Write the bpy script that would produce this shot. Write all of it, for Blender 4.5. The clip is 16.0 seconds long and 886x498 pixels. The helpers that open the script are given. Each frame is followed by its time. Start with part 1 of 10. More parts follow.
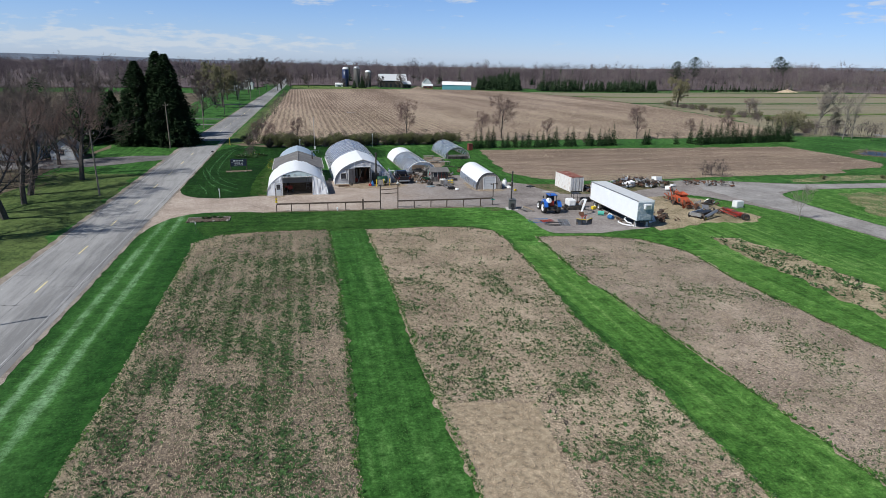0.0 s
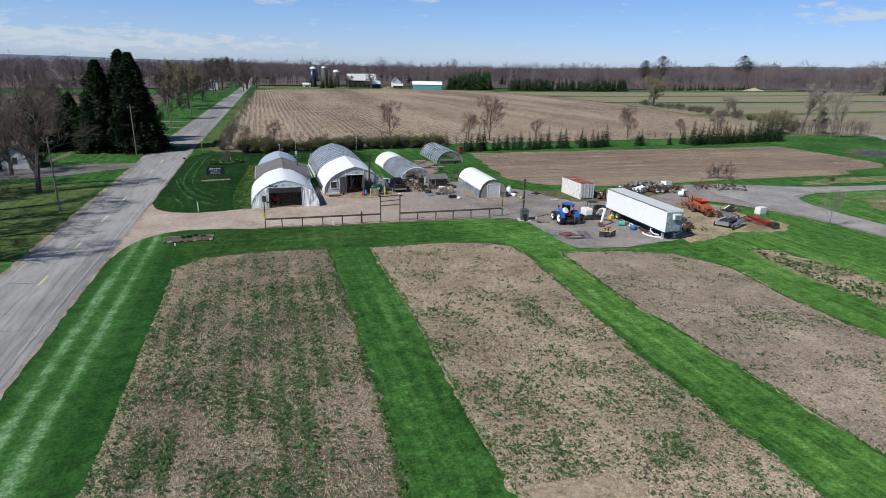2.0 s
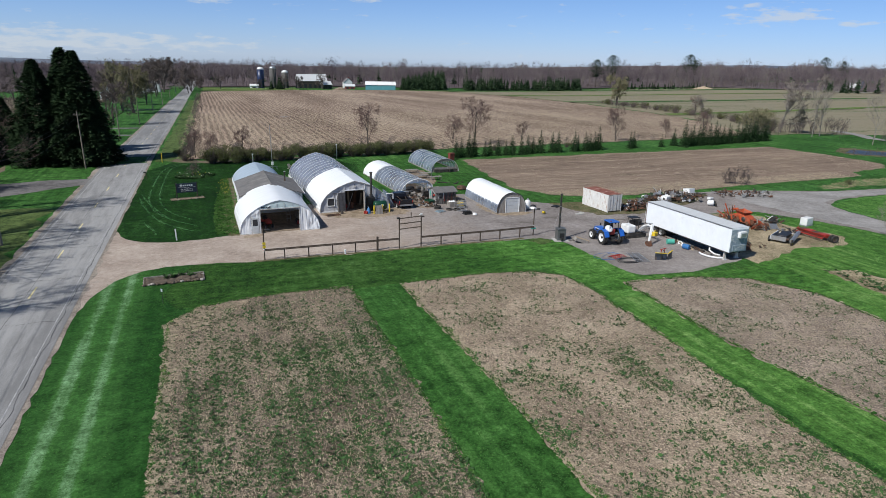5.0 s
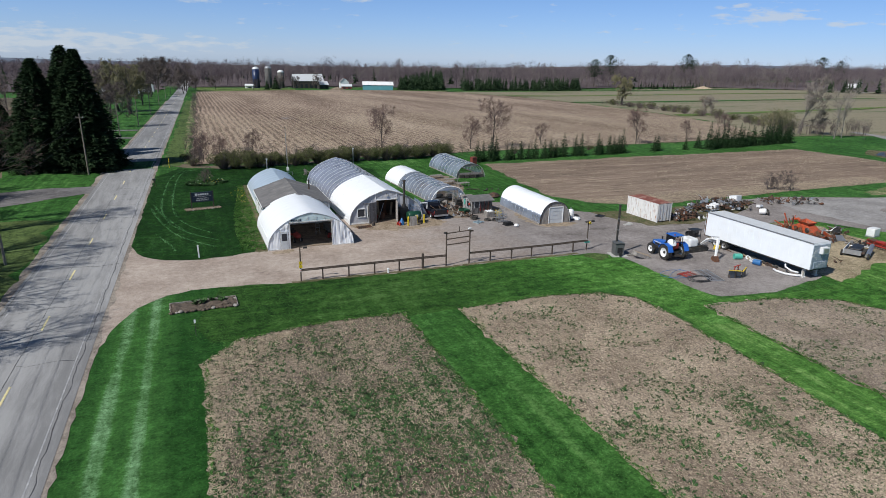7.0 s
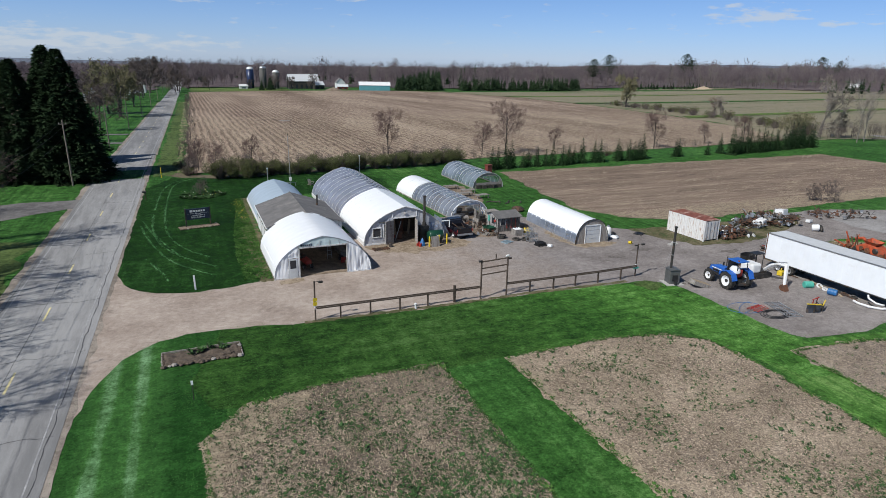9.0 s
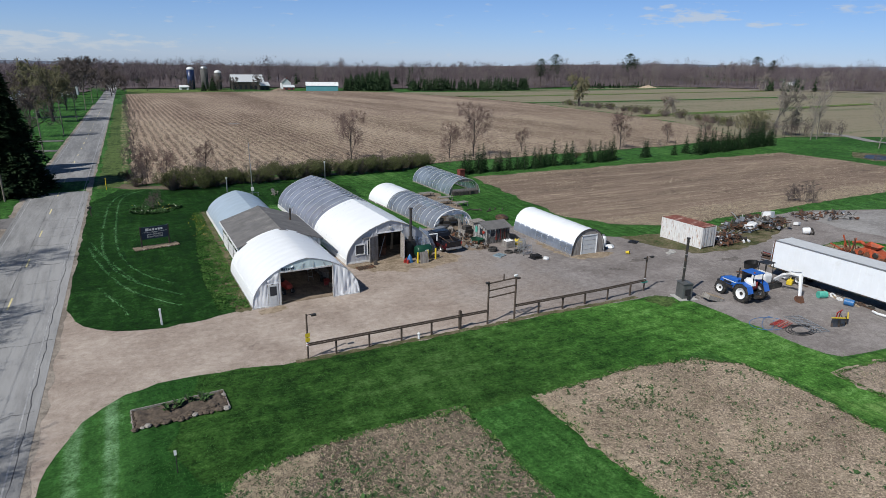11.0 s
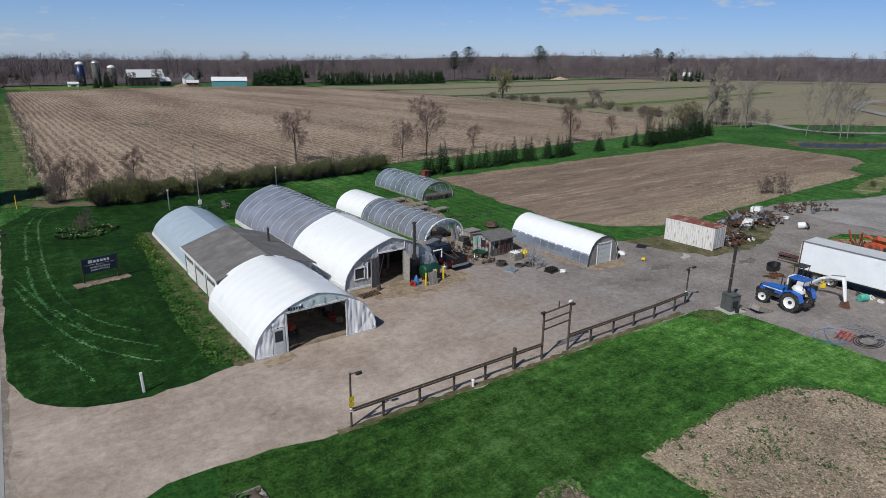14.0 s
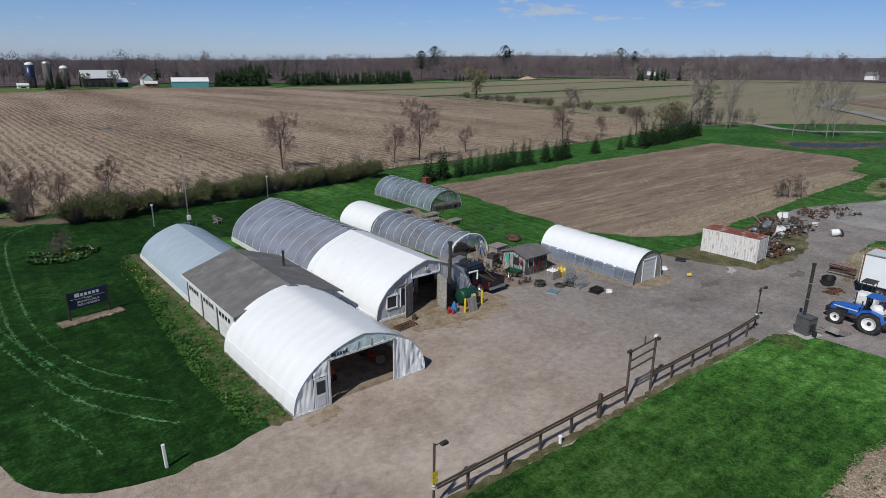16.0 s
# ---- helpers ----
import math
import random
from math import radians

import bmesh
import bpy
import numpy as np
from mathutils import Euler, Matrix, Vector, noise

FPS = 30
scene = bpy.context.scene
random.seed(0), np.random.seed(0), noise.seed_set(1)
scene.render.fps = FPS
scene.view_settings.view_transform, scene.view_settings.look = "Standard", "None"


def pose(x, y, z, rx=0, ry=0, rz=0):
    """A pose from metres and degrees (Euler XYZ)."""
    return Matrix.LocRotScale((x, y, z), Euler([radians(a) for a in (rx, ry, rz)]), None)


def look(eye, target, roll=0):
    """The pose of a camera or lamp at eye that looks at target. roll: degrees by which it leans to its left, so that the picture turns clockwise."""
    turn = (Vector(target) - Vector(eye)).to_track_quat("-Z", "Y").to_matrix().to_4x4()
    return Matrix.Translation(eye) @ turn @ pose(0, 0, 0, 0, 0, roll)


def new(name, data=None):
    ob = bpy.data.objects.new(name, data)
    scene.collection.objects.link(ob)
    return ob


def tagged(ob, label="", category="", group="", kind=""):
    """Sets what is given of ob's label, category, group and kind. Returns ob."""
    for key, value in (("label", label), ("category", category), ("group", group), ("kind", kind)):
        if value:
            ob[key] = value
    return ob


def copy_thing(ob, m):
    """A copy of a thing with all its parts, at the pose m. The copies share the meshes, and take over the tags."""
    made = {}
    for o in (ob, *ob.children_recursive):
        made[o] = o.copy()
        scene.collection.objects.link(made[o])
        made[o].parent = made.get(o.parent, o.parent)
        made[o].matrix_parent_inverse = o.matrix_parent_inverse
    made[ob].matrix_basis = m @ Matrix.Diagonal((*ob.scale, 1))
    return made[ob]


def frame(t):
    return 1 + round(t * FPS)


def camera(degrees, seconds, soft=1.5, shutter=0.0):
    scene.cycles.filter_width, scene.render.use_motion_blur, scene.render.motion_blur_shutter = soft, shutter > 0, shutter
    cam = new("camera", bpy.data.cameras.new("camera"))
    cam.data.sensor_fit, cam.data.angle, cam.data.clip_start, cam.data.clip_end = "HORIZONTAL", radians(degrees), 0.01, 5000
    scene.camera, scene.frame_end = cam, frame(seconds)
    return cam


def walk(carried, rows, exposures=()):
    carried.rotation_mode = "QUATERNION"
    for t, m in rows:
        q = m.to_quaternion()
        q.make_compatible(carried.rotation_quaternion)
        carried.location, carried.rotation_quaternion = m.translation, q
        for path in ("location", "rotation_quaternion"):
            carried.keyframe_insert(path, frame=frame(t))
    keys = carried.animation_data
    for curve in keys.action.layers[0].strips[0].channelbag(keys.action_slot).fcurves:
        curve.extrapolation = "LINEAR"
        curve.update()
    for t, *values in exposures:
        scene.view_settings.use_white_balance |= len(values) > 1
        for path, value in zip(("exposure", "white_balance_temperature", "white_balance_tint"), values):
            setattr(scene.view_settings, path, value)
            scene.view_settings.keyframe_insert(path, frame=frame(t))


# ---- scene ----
cam = camera(70.8, 16.0, soft=0.6)
METRES, EYE, TILT, LEAN, TURN = 75.6, 22.2, 0.0, 0.0, -13.1
ROWS = [
    (0.0, 0.0, 0.0, 0.0, 0.4, -17.17, -1.3),
    (0.5, -0.0177, 0.0316, -0.0017, 0.25, -17.17, -1.29),
    (1.0, -0.0357, 0.0615, -0.0033, -0.09, -17.18, -1.27),
    (1.5, -0.0546, 0.0902, -0.005, -0.96, -17.17, -1.27),
    (2.0, -0.0731, 0.1195, -0.0062, -2.75, -17.13, -1.24),
    (2.5, -0.0912, 0.1513, -0.0074, -4.57, -17.09, -1.22),
    (3.0, -0.1081, 0.185, -0.0083, -5.55, -17.08, -1.2),
    (5.5, -0.2114, 0.3161, -0.0134, -8.02, -17.04, -1.09),
    (6.0, -0.2318, 0.3376, -0.0144, -8.16, -17.04, -1.12),
    (6.5, -0.248, 0.3638, -0.0153, -8.39, -17.03, -1.13),
    (7.0, -0.2591, 0.3951, -0.0157, -8.55, -17.04, -1.11),
    (7.5, -0.2668, 0.4293, -0.0159, -8.68, -17.04, -1.15),
    (8.0, -0.2733, 0.4628, -0.0155, -8.83, -17.05, -1.15),
    (8.5, -0.2802, 0.4931, -0.0147, -8.98, -17.08, -1.1),
    (9.0, -0.2891, 0.5207, -0.0142, -9.11, -17.06, -1.12),
    (11.5, -0.346, 0.6308, -0.0153, -15.87, -17.17, -1.01),
    (12.0, -0.3601, 0.6526, -0.0163, -17.66, -17.4, -0.96),
    (12.5, -0.3748, 0.6764, -0.0172, -19.34, -17.46, -0.91),
    (13.0, -0.3899, 0.702, -0.0175, -20.72, -17.47, -0.87),
    (13.5, -0.4046, 0.7289, -0.0178, -21.81, -17.46, -0.86),
    (14.0, -0.42, 0.7568, -0.018, -22.5, -17.47, -0.83),
    (14.5, -0.4356, 0.7848, -0.0182, -23.02, -17.47, -0.83),
    (15.0, -0.4494, 0.8135, -0.0187, -23.77, -17.48, -0.83),
    (15.5, -0.4588, 0.8427, -0.0198, -25.06, -17.46, -0.79),
    (16.0, -0.4631, 0.8723, -0.02, -25.99, -17.45, -0.78),
]
walk(cam, [(t, pose(0, 0, EYE, TILT, LEAN, TURN) @ pose(METRES * x, METRES * y, METRES * z, 90 + pitch, roll, yaw)) for t, x, y, z, yaw, pitch, roll in ROWS],
     exposures=[(0.0, 0.13, 6430, 8), (3.0, 0.09, 6430, 8), (7.0, 0.02, 6430, 8), (9.0, -0.02, 6430, 8), (12.0, -0.10, 6430, 8), (16.0, -0.30, 6430, 8)])

# ---- light ----
SUN_EL, SUN_AZ = 45.0, 248.0          # degrees above the horizon, and clockwise from +y
world = bpy.data.worlds.new("sky")
scene.world = world
world.use_nodes = True
wn, wl = world.node_tree.nodes, world.node_tree.links
wn.clear()
w_out, w_bg = wn.new("ShaderNodeOutputWorld"), wn.new("ShaderNodeBackground")
w_sky = wn.new("ShaderNodeTexSky")
w_sky.sky_type, w_sky.sun_disc = "NISHITA", False
w_sky.sun_elevation, w_sky.sun_rotation = radians(SUN_EL), radians(SUN_AZ)
w_sky.air_density, w_sky.dust_density, w_sky.ozone_density = 1.0, 0.0, 3.0
w_bg.inputs["Strength"].default_value = 0.080


def sky_math(kind, a, b):
    m = wn.new("ShaderNodeVectorMath" if kind[0] == "V" else "ShaderNodeMath")
    m.operation = kind[1:] if kind[0] == "V" else kind
    for sock, val in zip(m.inputs, (a, b)):
        if isinstance(val, (int, float, tuple)):
            sock.default_value = val
        else:
            wl.new(val, sock)
    return m.outputs[0]


# fair-weather clouds: a low bank over the northern horizon and a few small ones higher up
w_dir = wn.new("ShaderNodeTexCoord").outputs["Generated"]
w_sep = wn.new("ShaderNodeSeparateXYZ")
wl.new(w_dir, w_sep.inputs[0])
w_flat = wn.new("ShaderNodeCombineXYZ")
wl.new(w_sep.outputs["X"], w_flat.inputs[0])
wl.new(w_sep.outputs["Y"], w_flat.inputs[1])
wl.new(sky_math("MULTIPLY", w_sep.outputs["Z"], 4.2), w_flat.inputs[2])
w_noise = wn.new("ShaderNodeTexNoise")
w_noise.inputs["Scale"].default_value, w_noise.inputs["Detail"].default_value, w_noise.inputs["Roughness"].default_value = 30.0, 7, 0.56
wl.new(w_flat.outputs[0], w_noise.inputs["Vector"])
w_ramp = wn.new("ShaderNodeValToRGB")
w_ramp.color_ramp.elements[0].position, w_ramp.color_ramp.elements[0].color = 0.64, (0, 0, 0, 1)
w_ramp.color_ramp.elements[1].position, w_ramp.color_ramp.elements[1].color = 0.80, (0.66, 0.66, 0.66, 1)


def cloud_at(azimuth, height, wide, tall, gain):
    """More cloud round one direction: degrees clockwise from +y, and sines."""
    c = Vector((math.sin(radians(azimuth)), math.cos(radians(azimuth)), 0))
    side = Vector((c.y, -c.x, 0))
    across = wn.new("ShaderNodeVectorMath")
    across.operation = "DOT_PRODUCT"
    wl.new(w_dir, across.inputs[0])
    across.inputs[1].default_value = side
    ahead = wn.new("ShaderNodeVectorMath")
    ahead.operation = "DOT_PRODUCT"
    wl.new(w_dir, ahead.inputs[0])
    ahead.inputs[1].default_value = c
    a = sky_math("POWER", sky_math("ABSOLUTE", sky_math("DIVIDE", across.outputs["Value"], wide), 0.0), 2.0)
    e = sky_math("POWER", sky_math("ABSOLUTE", sky_math("DIVIDE", sky_math("SUBTRACT", w_sep.outputs["Z"], height), tall), 0.0), 2.0)
    m = sky_math("MAXIMUM", sky_math("SUBTRACT", 1.0, sky_math("ADD", a, e)), 0.0)
    return sky_math("MULTIPLY", sky_math("MULTIPLY", m, sky_math("GREATER_THAN", ahead.outputs["Value"], 0.0)), gain)


w_more = cloud_at(-14, 0.013, 0.44, 0.020, 0.30)
for spec in ((47.4, 0.064, 0.085, 0.022, 0.27), (53.5, 0.052, 0.05, 0.006, 0.20), (1.6, 0.074, 0.045, 0.009, 0.26), (13.5, 0.082, 0.06, 0.010, 0.24), (60, 0.07, 0.08, 0.008, 0.18), (-20, 0.036, 0.25, 0.008, 0.10)):
    w_more = sky_math("ADD", w_more, cloud_at(*spec))
wl.new(sky_math("ADD", w_noise.outputs["Fac"], w_more), w_ramp.inputs[0])
w_tint = wn.new("ShaderNodeMix")
w_tint.data_type, w_tint.blend_type = "RGBA", "MULTIPLY"
w_tint.inputs["Factor"].default_value = 1.0
w_clear = wn.new("ShaderNodeValToRGB")
w_clear.color_ramp.elements[0].position, w_clear.color_ramp.elements[0].color = 0.0, (0.68, 0.90, 1.64, 1)
w_clear.color_ramp.elements[1].position, w_clear.color_ramp.elements[1].color = 0.25, (0.72, 0.83, 0.95, 1)
w_top = w_clear.color_ramp.elements.new(0.9)
w_top.color = (0.55, 0.60, 0.66, 1)
wl.new(w_sep.outputs["Z"], w_clear.inputs[0])
wl.new(w_clear.outputs[0], w_tint.inputs[7])
wl.new(w_sky.outputs[0], w_tint.inputs[6])
# the sky is paler towards the sun and deeper blue away from it
w_side = wn.new("ShaderNodeValToRGB")
w_side.color_ramp.elements[0].position, w_side.color_ramp.elements[0].color = 0.25, (1.04, 1.04, 1.03, 1)
w_side.color_ramp.elements[1].position, w_side.color_ramp.elements[1].color = 0.95, (0.80, 0.83, 0.85, 1)
wl.new(sky_math("MULTIPLY", sky_math("ADD", w_sep.outputs["X"], 1.0), 0.5), w_side.inputs[0])
w_deep = wn.new("ShaderNodeMix")
w_deep.data_type, w_deep.blend_type = "RGBA", "MULTIPLY"
w_deep.inputs["Factor"].default_value = 1.0
wl.new(w_tint.outputs[2], w_deep.inputs[6])
wl.new(w_side.outputs[0], w_deep.inputs[7])
w_cloud = wn.new("ShaderNodeMix")
w_cloud.data_type = "RGBA"
w_cloud.inputs[7].default_value = (7.2, 7.7, 8.4, 1)
wl.new(w_ramp.outputs[0], w_cloud.inputs["Factor"])
wl.new(w_deep.outputs[2], w_cloud.inputs[6])
wl.new(w_cloud.outputs[2], w_bg.inputs["Color"])
wl.new(w_bg.outputs[0], w_out.inputs["Surface"])

sun = new("sun", bpy.data.lights.new("sun", "SUN"))
sun.data.energy, sun.data.angle, sun.data.color = 4.75, radians(0.6), (1.0, 0.96, 0.90)
el, az = radians(SUN_EL), radians(SUN_AZ)
to_sun = Vector((math.sin(az) * math.cos(el), math.cos(az) * math.cos(el), math.sin(el)))
sun.matrix_world = look(to_sun * 200, (0, 0, 0))

# ---- helpers of this scene ----
class Build:
    """Collects vertices and faces for one mesh."""

    def __init__(self):
        self.v, self.f = [], []

    def add(self, vs, fs, m=None):
        n = len(self.v)
        self.v += [tuple(m @ Vector(p)) for p in vs] if m is not None else [tuple(p) for p in vs]
        self.f += [tuple(i + n for i in f) for f in fs]
        return self

    def box(self, x0, x1, y0, y1, z0, z1, m=None):
        vs = [(x, y, z) for z in (z0, z1) for y in (y0, y1) for x in (x0, x1)]
        return self.add(vs, [(0, 2, 3, 1), (4, 5, 7, 6), (0, 1, 5, 4), (2, 6, 7, 3), (0, 4, 6, 2), (1, 3, 7, 5)], m)

    def tube(self, pts, radii, n=6, caps=True, m=None):
        """A round bar through the points, with a radius at each."""
        if not isinstance(radii, (list, tuple)):
            radii = [radii] * len(pts)
        pts = [Vector(p) for p in pts]
        vs, fs = [], []
        for i, p in enumerate(pts):
            d = (pts[min(i + 1, len(pts) - 1)] - pts[max(i - 1, 0)])
            d = d.normalized() if d.length > 1e-6 else Vector((0, 0, 1))
            a = d.cross(Vector((0, 0, 1)) if abs(d.z) < 0.9 else Vector((1, 0, 0))).normalized()
            b = d.cross(a)
            vs += [p + radii[i] * (a * math.cos(k * math.tau / n) + b * math.sin(k * math.tau / n)) for k in range(n)]
        for i in range(len(pts) - 1):
            for k in range(n):
                q = (k + 1) % n
                fs.append((i * n + k, i * n + q, (i + 1) * n + q, (i + 1) * n + k))
        if caps:
            fs += [tuple(range(n - 1, -1, -1)), tuple((len(pts) - 1) * n + k for k in range(n))]
        return self.add(vs, fs, m)

    def lathe(self, rows, n=16, m=None, caps=True):
        """Rows of (radius, z) turned about z."""
        vs = [(r * math.cos(k * math.tau / n), r * math.sin(k * math.tau / n), z) for r, z in rows for k in range(n)]
        fs = [(i * n + k, i * n + (k + 1) % n, (i + 1) * n + (k + 1) % n, (i + 1) * n + k) for i in range(len(rows) - 1) for k in range(n)]
        if caps:
            fs += [tuple(range(n - 1, -1, -1)), tuple((len(rows) - 1) * n + k for k in range(n))]
        return self.add(vs, fs, m)

    def prism(self, outline, y0, y1, m=None):
        """An outline in x and z pushed from y0 to y1."""
        n = len(outline)
        vs = [(x, y0, z) for x, z in outline] + [(x, y1, z) for x, z in outline]
        fs = [tuple(range(n)), tuple(range(2 * n - 1, n - 1, -1))]
        fs += [(i, i + n, (i + 1) % n + n, (i + 1) % n) for i in range(n)]
        return self.add(vs, fs, m)

    def weld(self):
        """Joins corners that meet."""
        seen, to, vs = {}, [], []
        for p in self.v:
            k = tuple(round(c, 4) for c in p)
            if k not in seen:
                seen[k] = len(vs)
                vs.append(p)
            to.append(seen[k])
        self.v, self.f = vs, [tuple(to[i] for i in f) for f in self.f]
        return self

    def grid(self, rows, m=None, closed=False):
        n = len(rows[0])
        fs = [(i * n + k, i * n + (k + 1) % n, (i + 1) * n + (k + 1) % n, (i + 1) * n + k)
              for i in range(len(rows) - 1) for k in range(n if closed else n - 1)]
        return self.add([p for r in rows for p in r], fs, m)


def mesh_of(name, b, mat, smooth=False):
    me = bpy.data.meshes.new(name)
    me.from_pydata(b.v, [], b.f)
    me.validate()
    if smooth:
        me.polygons.foreach_set("use_smooth", [True] * len(me.polygons))
    me.materials.append(mat)
    return me


def part(name, b, mat, parent, label="", bevel=0.0, smooth=False, m=None):
    """One mesh object under a thing or a part."""
    ob = new(name, mesh_of(name, b, mat, smooth))
    ob.parent = parent
    if m is not None:
        ob.matrix_basis = m
    if bevel:
        mod = ob.modifiers.new("edge", "BEVEL")
        mod.width, mod.segments, mod.limit_method = bevel, 2, "ANGLE"
    return tagged(ob, label)


def boxes(name, spans, mat, parent, label="", bevel=0.0):
    """Alike boards or panes, each a part of its own."""
    return [part(name, Build().box(*s), mat, parent, label, bevel) for s in spans]


def thing(name, m, label, category, group="", kind=""):
    """An Empty at the base of a thing."""
    ob = new(name)
    ob.empty_display_size = 0.2
    ob.matrix_basis = m
    return tagged(ob, label, category, group, kind)


def solo(name, b, mat, label, category="", group="", kind="", bevel=0.0, smooth=False, m=None):
    """A thing of one mesh."""
    ob = part(name, b, mat, None, "", bevel, smooth, m)
    return tagged(ob, label, category, group, kind)


def fall(x, y):
    """The height of the land: level round the farm, falling gently to the north."""
    s = min(max((x / (max(y, 165) + 150) - 0.36) / 0.55, 0), 1)
    s = 1 - s * s * (3 - 2 * s)
    return -s * (0.0185 * (min(max(y, 165), 610) - 165) + 0.0105 * max(y - 610, 0))


def rag(pts, step=1.0, amp=0.25, size=1.2, seed=0):
    """An outline with a ragged edge."""
    out = []
    for i, p in enumerate(pts):
        a, b = Vector(p), Vector(pts[(i + 1) % len(pts)])
        n = max(1, int((b - a).length / step))
        nor = Vector((-(b - a).y, (b - a).x)).normalized() if (b - a).length > 0 else Vector((0, 0))
        for k in range(n):
            q = a.lerp(b, k / n)
            o = noise.noise((q.x / size, q.y / size, seed)) * amp * 1.6 + noise.noise((q.x * 3 / size, q.y * 3 / size, seed + 7)) * amp * 0.8
            out.append(tuple(q + nor * o))
    return out


def rounded(pts, times=2):
    for _ in range(times):
        out = []
        for i, p in enumerate(pts):
            a, b = Vector(p), Vector(pts[(i + 1) % len(pts)])
            out += [tuple(a.lerp(b, 0.25)), tuple(a.lerp(b, 0.75))]
        pts = out
    return pts


def sheet(name, pts, mat, lift, label, thick=0.0, parent=None, cut=40.0, kind="structure", skirt=False):
    """A patch of ground inside an outline, laid on the land."""
    bm = bmesh.new()
    vs = [bm.verts.new((x, y, 0)) for x, y in pts]
    es = [bm.edges.new((vs[i], vs[(i + 1) % len(vs)])) for i in range(len(vs))]
    bmesh.ops.triangle_fill(bm, use_beauty=True, use_dissolve=False, edges=es)
    xs, ys = [p[0] for p in pts], [p[1] for p in pts]
    if max(ys) > 165:
        for axis, lo, hi in ((0, min(xs), max(xs)), (1, max(165, min(ys)), min(620, max(ys)))):
            c = 165 + math.floor((lo - 165) / cut) * cut
            while c < hi:
                if c > lo:
                    no = (1, 0, 0) if axis == 0 else (0, 1, 0)
                    bmesh.ops.bisect_plane(bm, geom=bm.verts[:] + bm.edges[:] + bm.faces[:], dist=1e-5,
                                           plane_co=(c * no[0], c * no[1], 0), plane_no=no)
                c += cut
    for v in bm.verts:
        v.co.z = fall(v.co.x, v.co.y) + (0.06 if skirt and v.is_boundary else lift)
    for f in bm.faces:
        if f.normal.z < 0:
            f.normal_flip()
    me = bpy.data.meshes.new(name)
    bm.to_mesh(me)
    bm.free()
    me.materials.append(mat)
    ob = new(name, me)
    ob.parent = parent
    if kind:
        tagged(ob, label, "", "", kind)
    else:
        tagged(ob, label)
    return ob


def ribbon(b, pts, width, lift, wob=0.0, seed=0):
    """A thin strip along points on the ground."""
    pts = [Vector(p) for p in pts]
    rows = []
    for i, p in enumerate(pts):
        d = (pts[min(i + 1, len(pts) - 1)] - pts[max(i - 1, 0)]).normalized()
        nor = Vector((-d.y, d.x))
        w = width * (1 + wob * noise.noise((p.x * 1.7, p.y * 1.7, seed)))
        rows.append([(p.x - nor.x * w / 2, p.y - nor.y * w / 2, fall(p.x, p.y) + lift),
                     (p.x + nor.x * w / 2, p.y + nor.y * w / 2, fall(p.x, p.y) + lift)])
    return b.grid(rows)


def inside(x, y, pts):
    c, n = False, len(pts)
    for i in range(n):
        (x0, y0), (x1, y1) = pts[i], pts[i - 1]
        if (y0 > y) != (y1 > y) and x < (x1 - x0) * (y - y0) / (y1 - y0) + x0:
            c = not c
    return c


# ---- materials ----
def nodes_of(name):
    mat = bpy.data.materials.new(name)
    mat.use_nodes = True
    n, l = mat.node_tree.nodes, mat.node_tree.links
    return mat, n, l, n["Principled BSDF"]


def noise_at(n, l, coord, scale, detail=4, rough=0.6, stretch=None, distort=0.0):
    """A noise texture in metres: scale is the size of its lumps."""
    tex = n.new("ShaderNodeTexNoise")
    tex.inputs["Scale"].default_value = 1.0 / scale
    tex.inputs["Detail"].default_value, tex.inputs["Roughness"].default_value = detail, rough
    tex.inputs["Distortion"].default_value = distort
    src = coord
    if stretch:
        mp = n.new("ShaderNodeMapping")
        mp.inputs["Scale"].default_value = stretch[:3]
        if len(stretch) > 3:
            mp.inputs["Rotation"].default_value = (0, 0, radians(stretch[3]))
        l.new(coord, mp.inputs["Vector"])
        src = mp.outputs[0]
    l.new(src, tex.inputs["Vector"])
    return tex.outputs["Fac"]


def ramp(n, l, fac, stops):
    r = n.new("ShaderNodeValToRGB")
    while len(r.color_ramp.elements) < len(stops):
        r.color_ramp.elements.new(0.5)
    for e, (p, c) in zip(r.color_ramp.elements, stops):
        e.position, e.color = p, (*(c if isinstance(c, tuple) else (c, c, c)), 1)
    l.new(fac, r.inputs[0])
    return r.outputs[0]


def mix(n, l, fac, a, b, mode="MIX"):
    m = n.new("ShaderNodeMix")
    m.data_type, m.blend_type = "RGBA", mode
    for sock, val in ((m.inputs["Factor"], fac), (m.inputs[6], a), (m.inputs[7], b)):
        if isinstance(val, (int, float)):
            sock.default_value = val if sock == m.inputs["Factor"] else (val, val, val, 1)
        elif isinstance(val, tuple):
            sock.default_value = (*val, 1)
        else:
            l.new(val, sock)
    return m.outputs[2]


def relief(n, l, bsdf, fac, strength, dist):
    b = n.new("ShaderNodeBump")
    b.inputs["Strength"].default_value, b.inputs["Distance"].default_value = strength, dist
    l.new(fac, b.inputs["Height"])
    l.new(b.outputs[0], bsdf.inputs["Normal"])


def obj_coord(n):
    return n.new("ShaderNodeTexCoord").outputs["Object"]


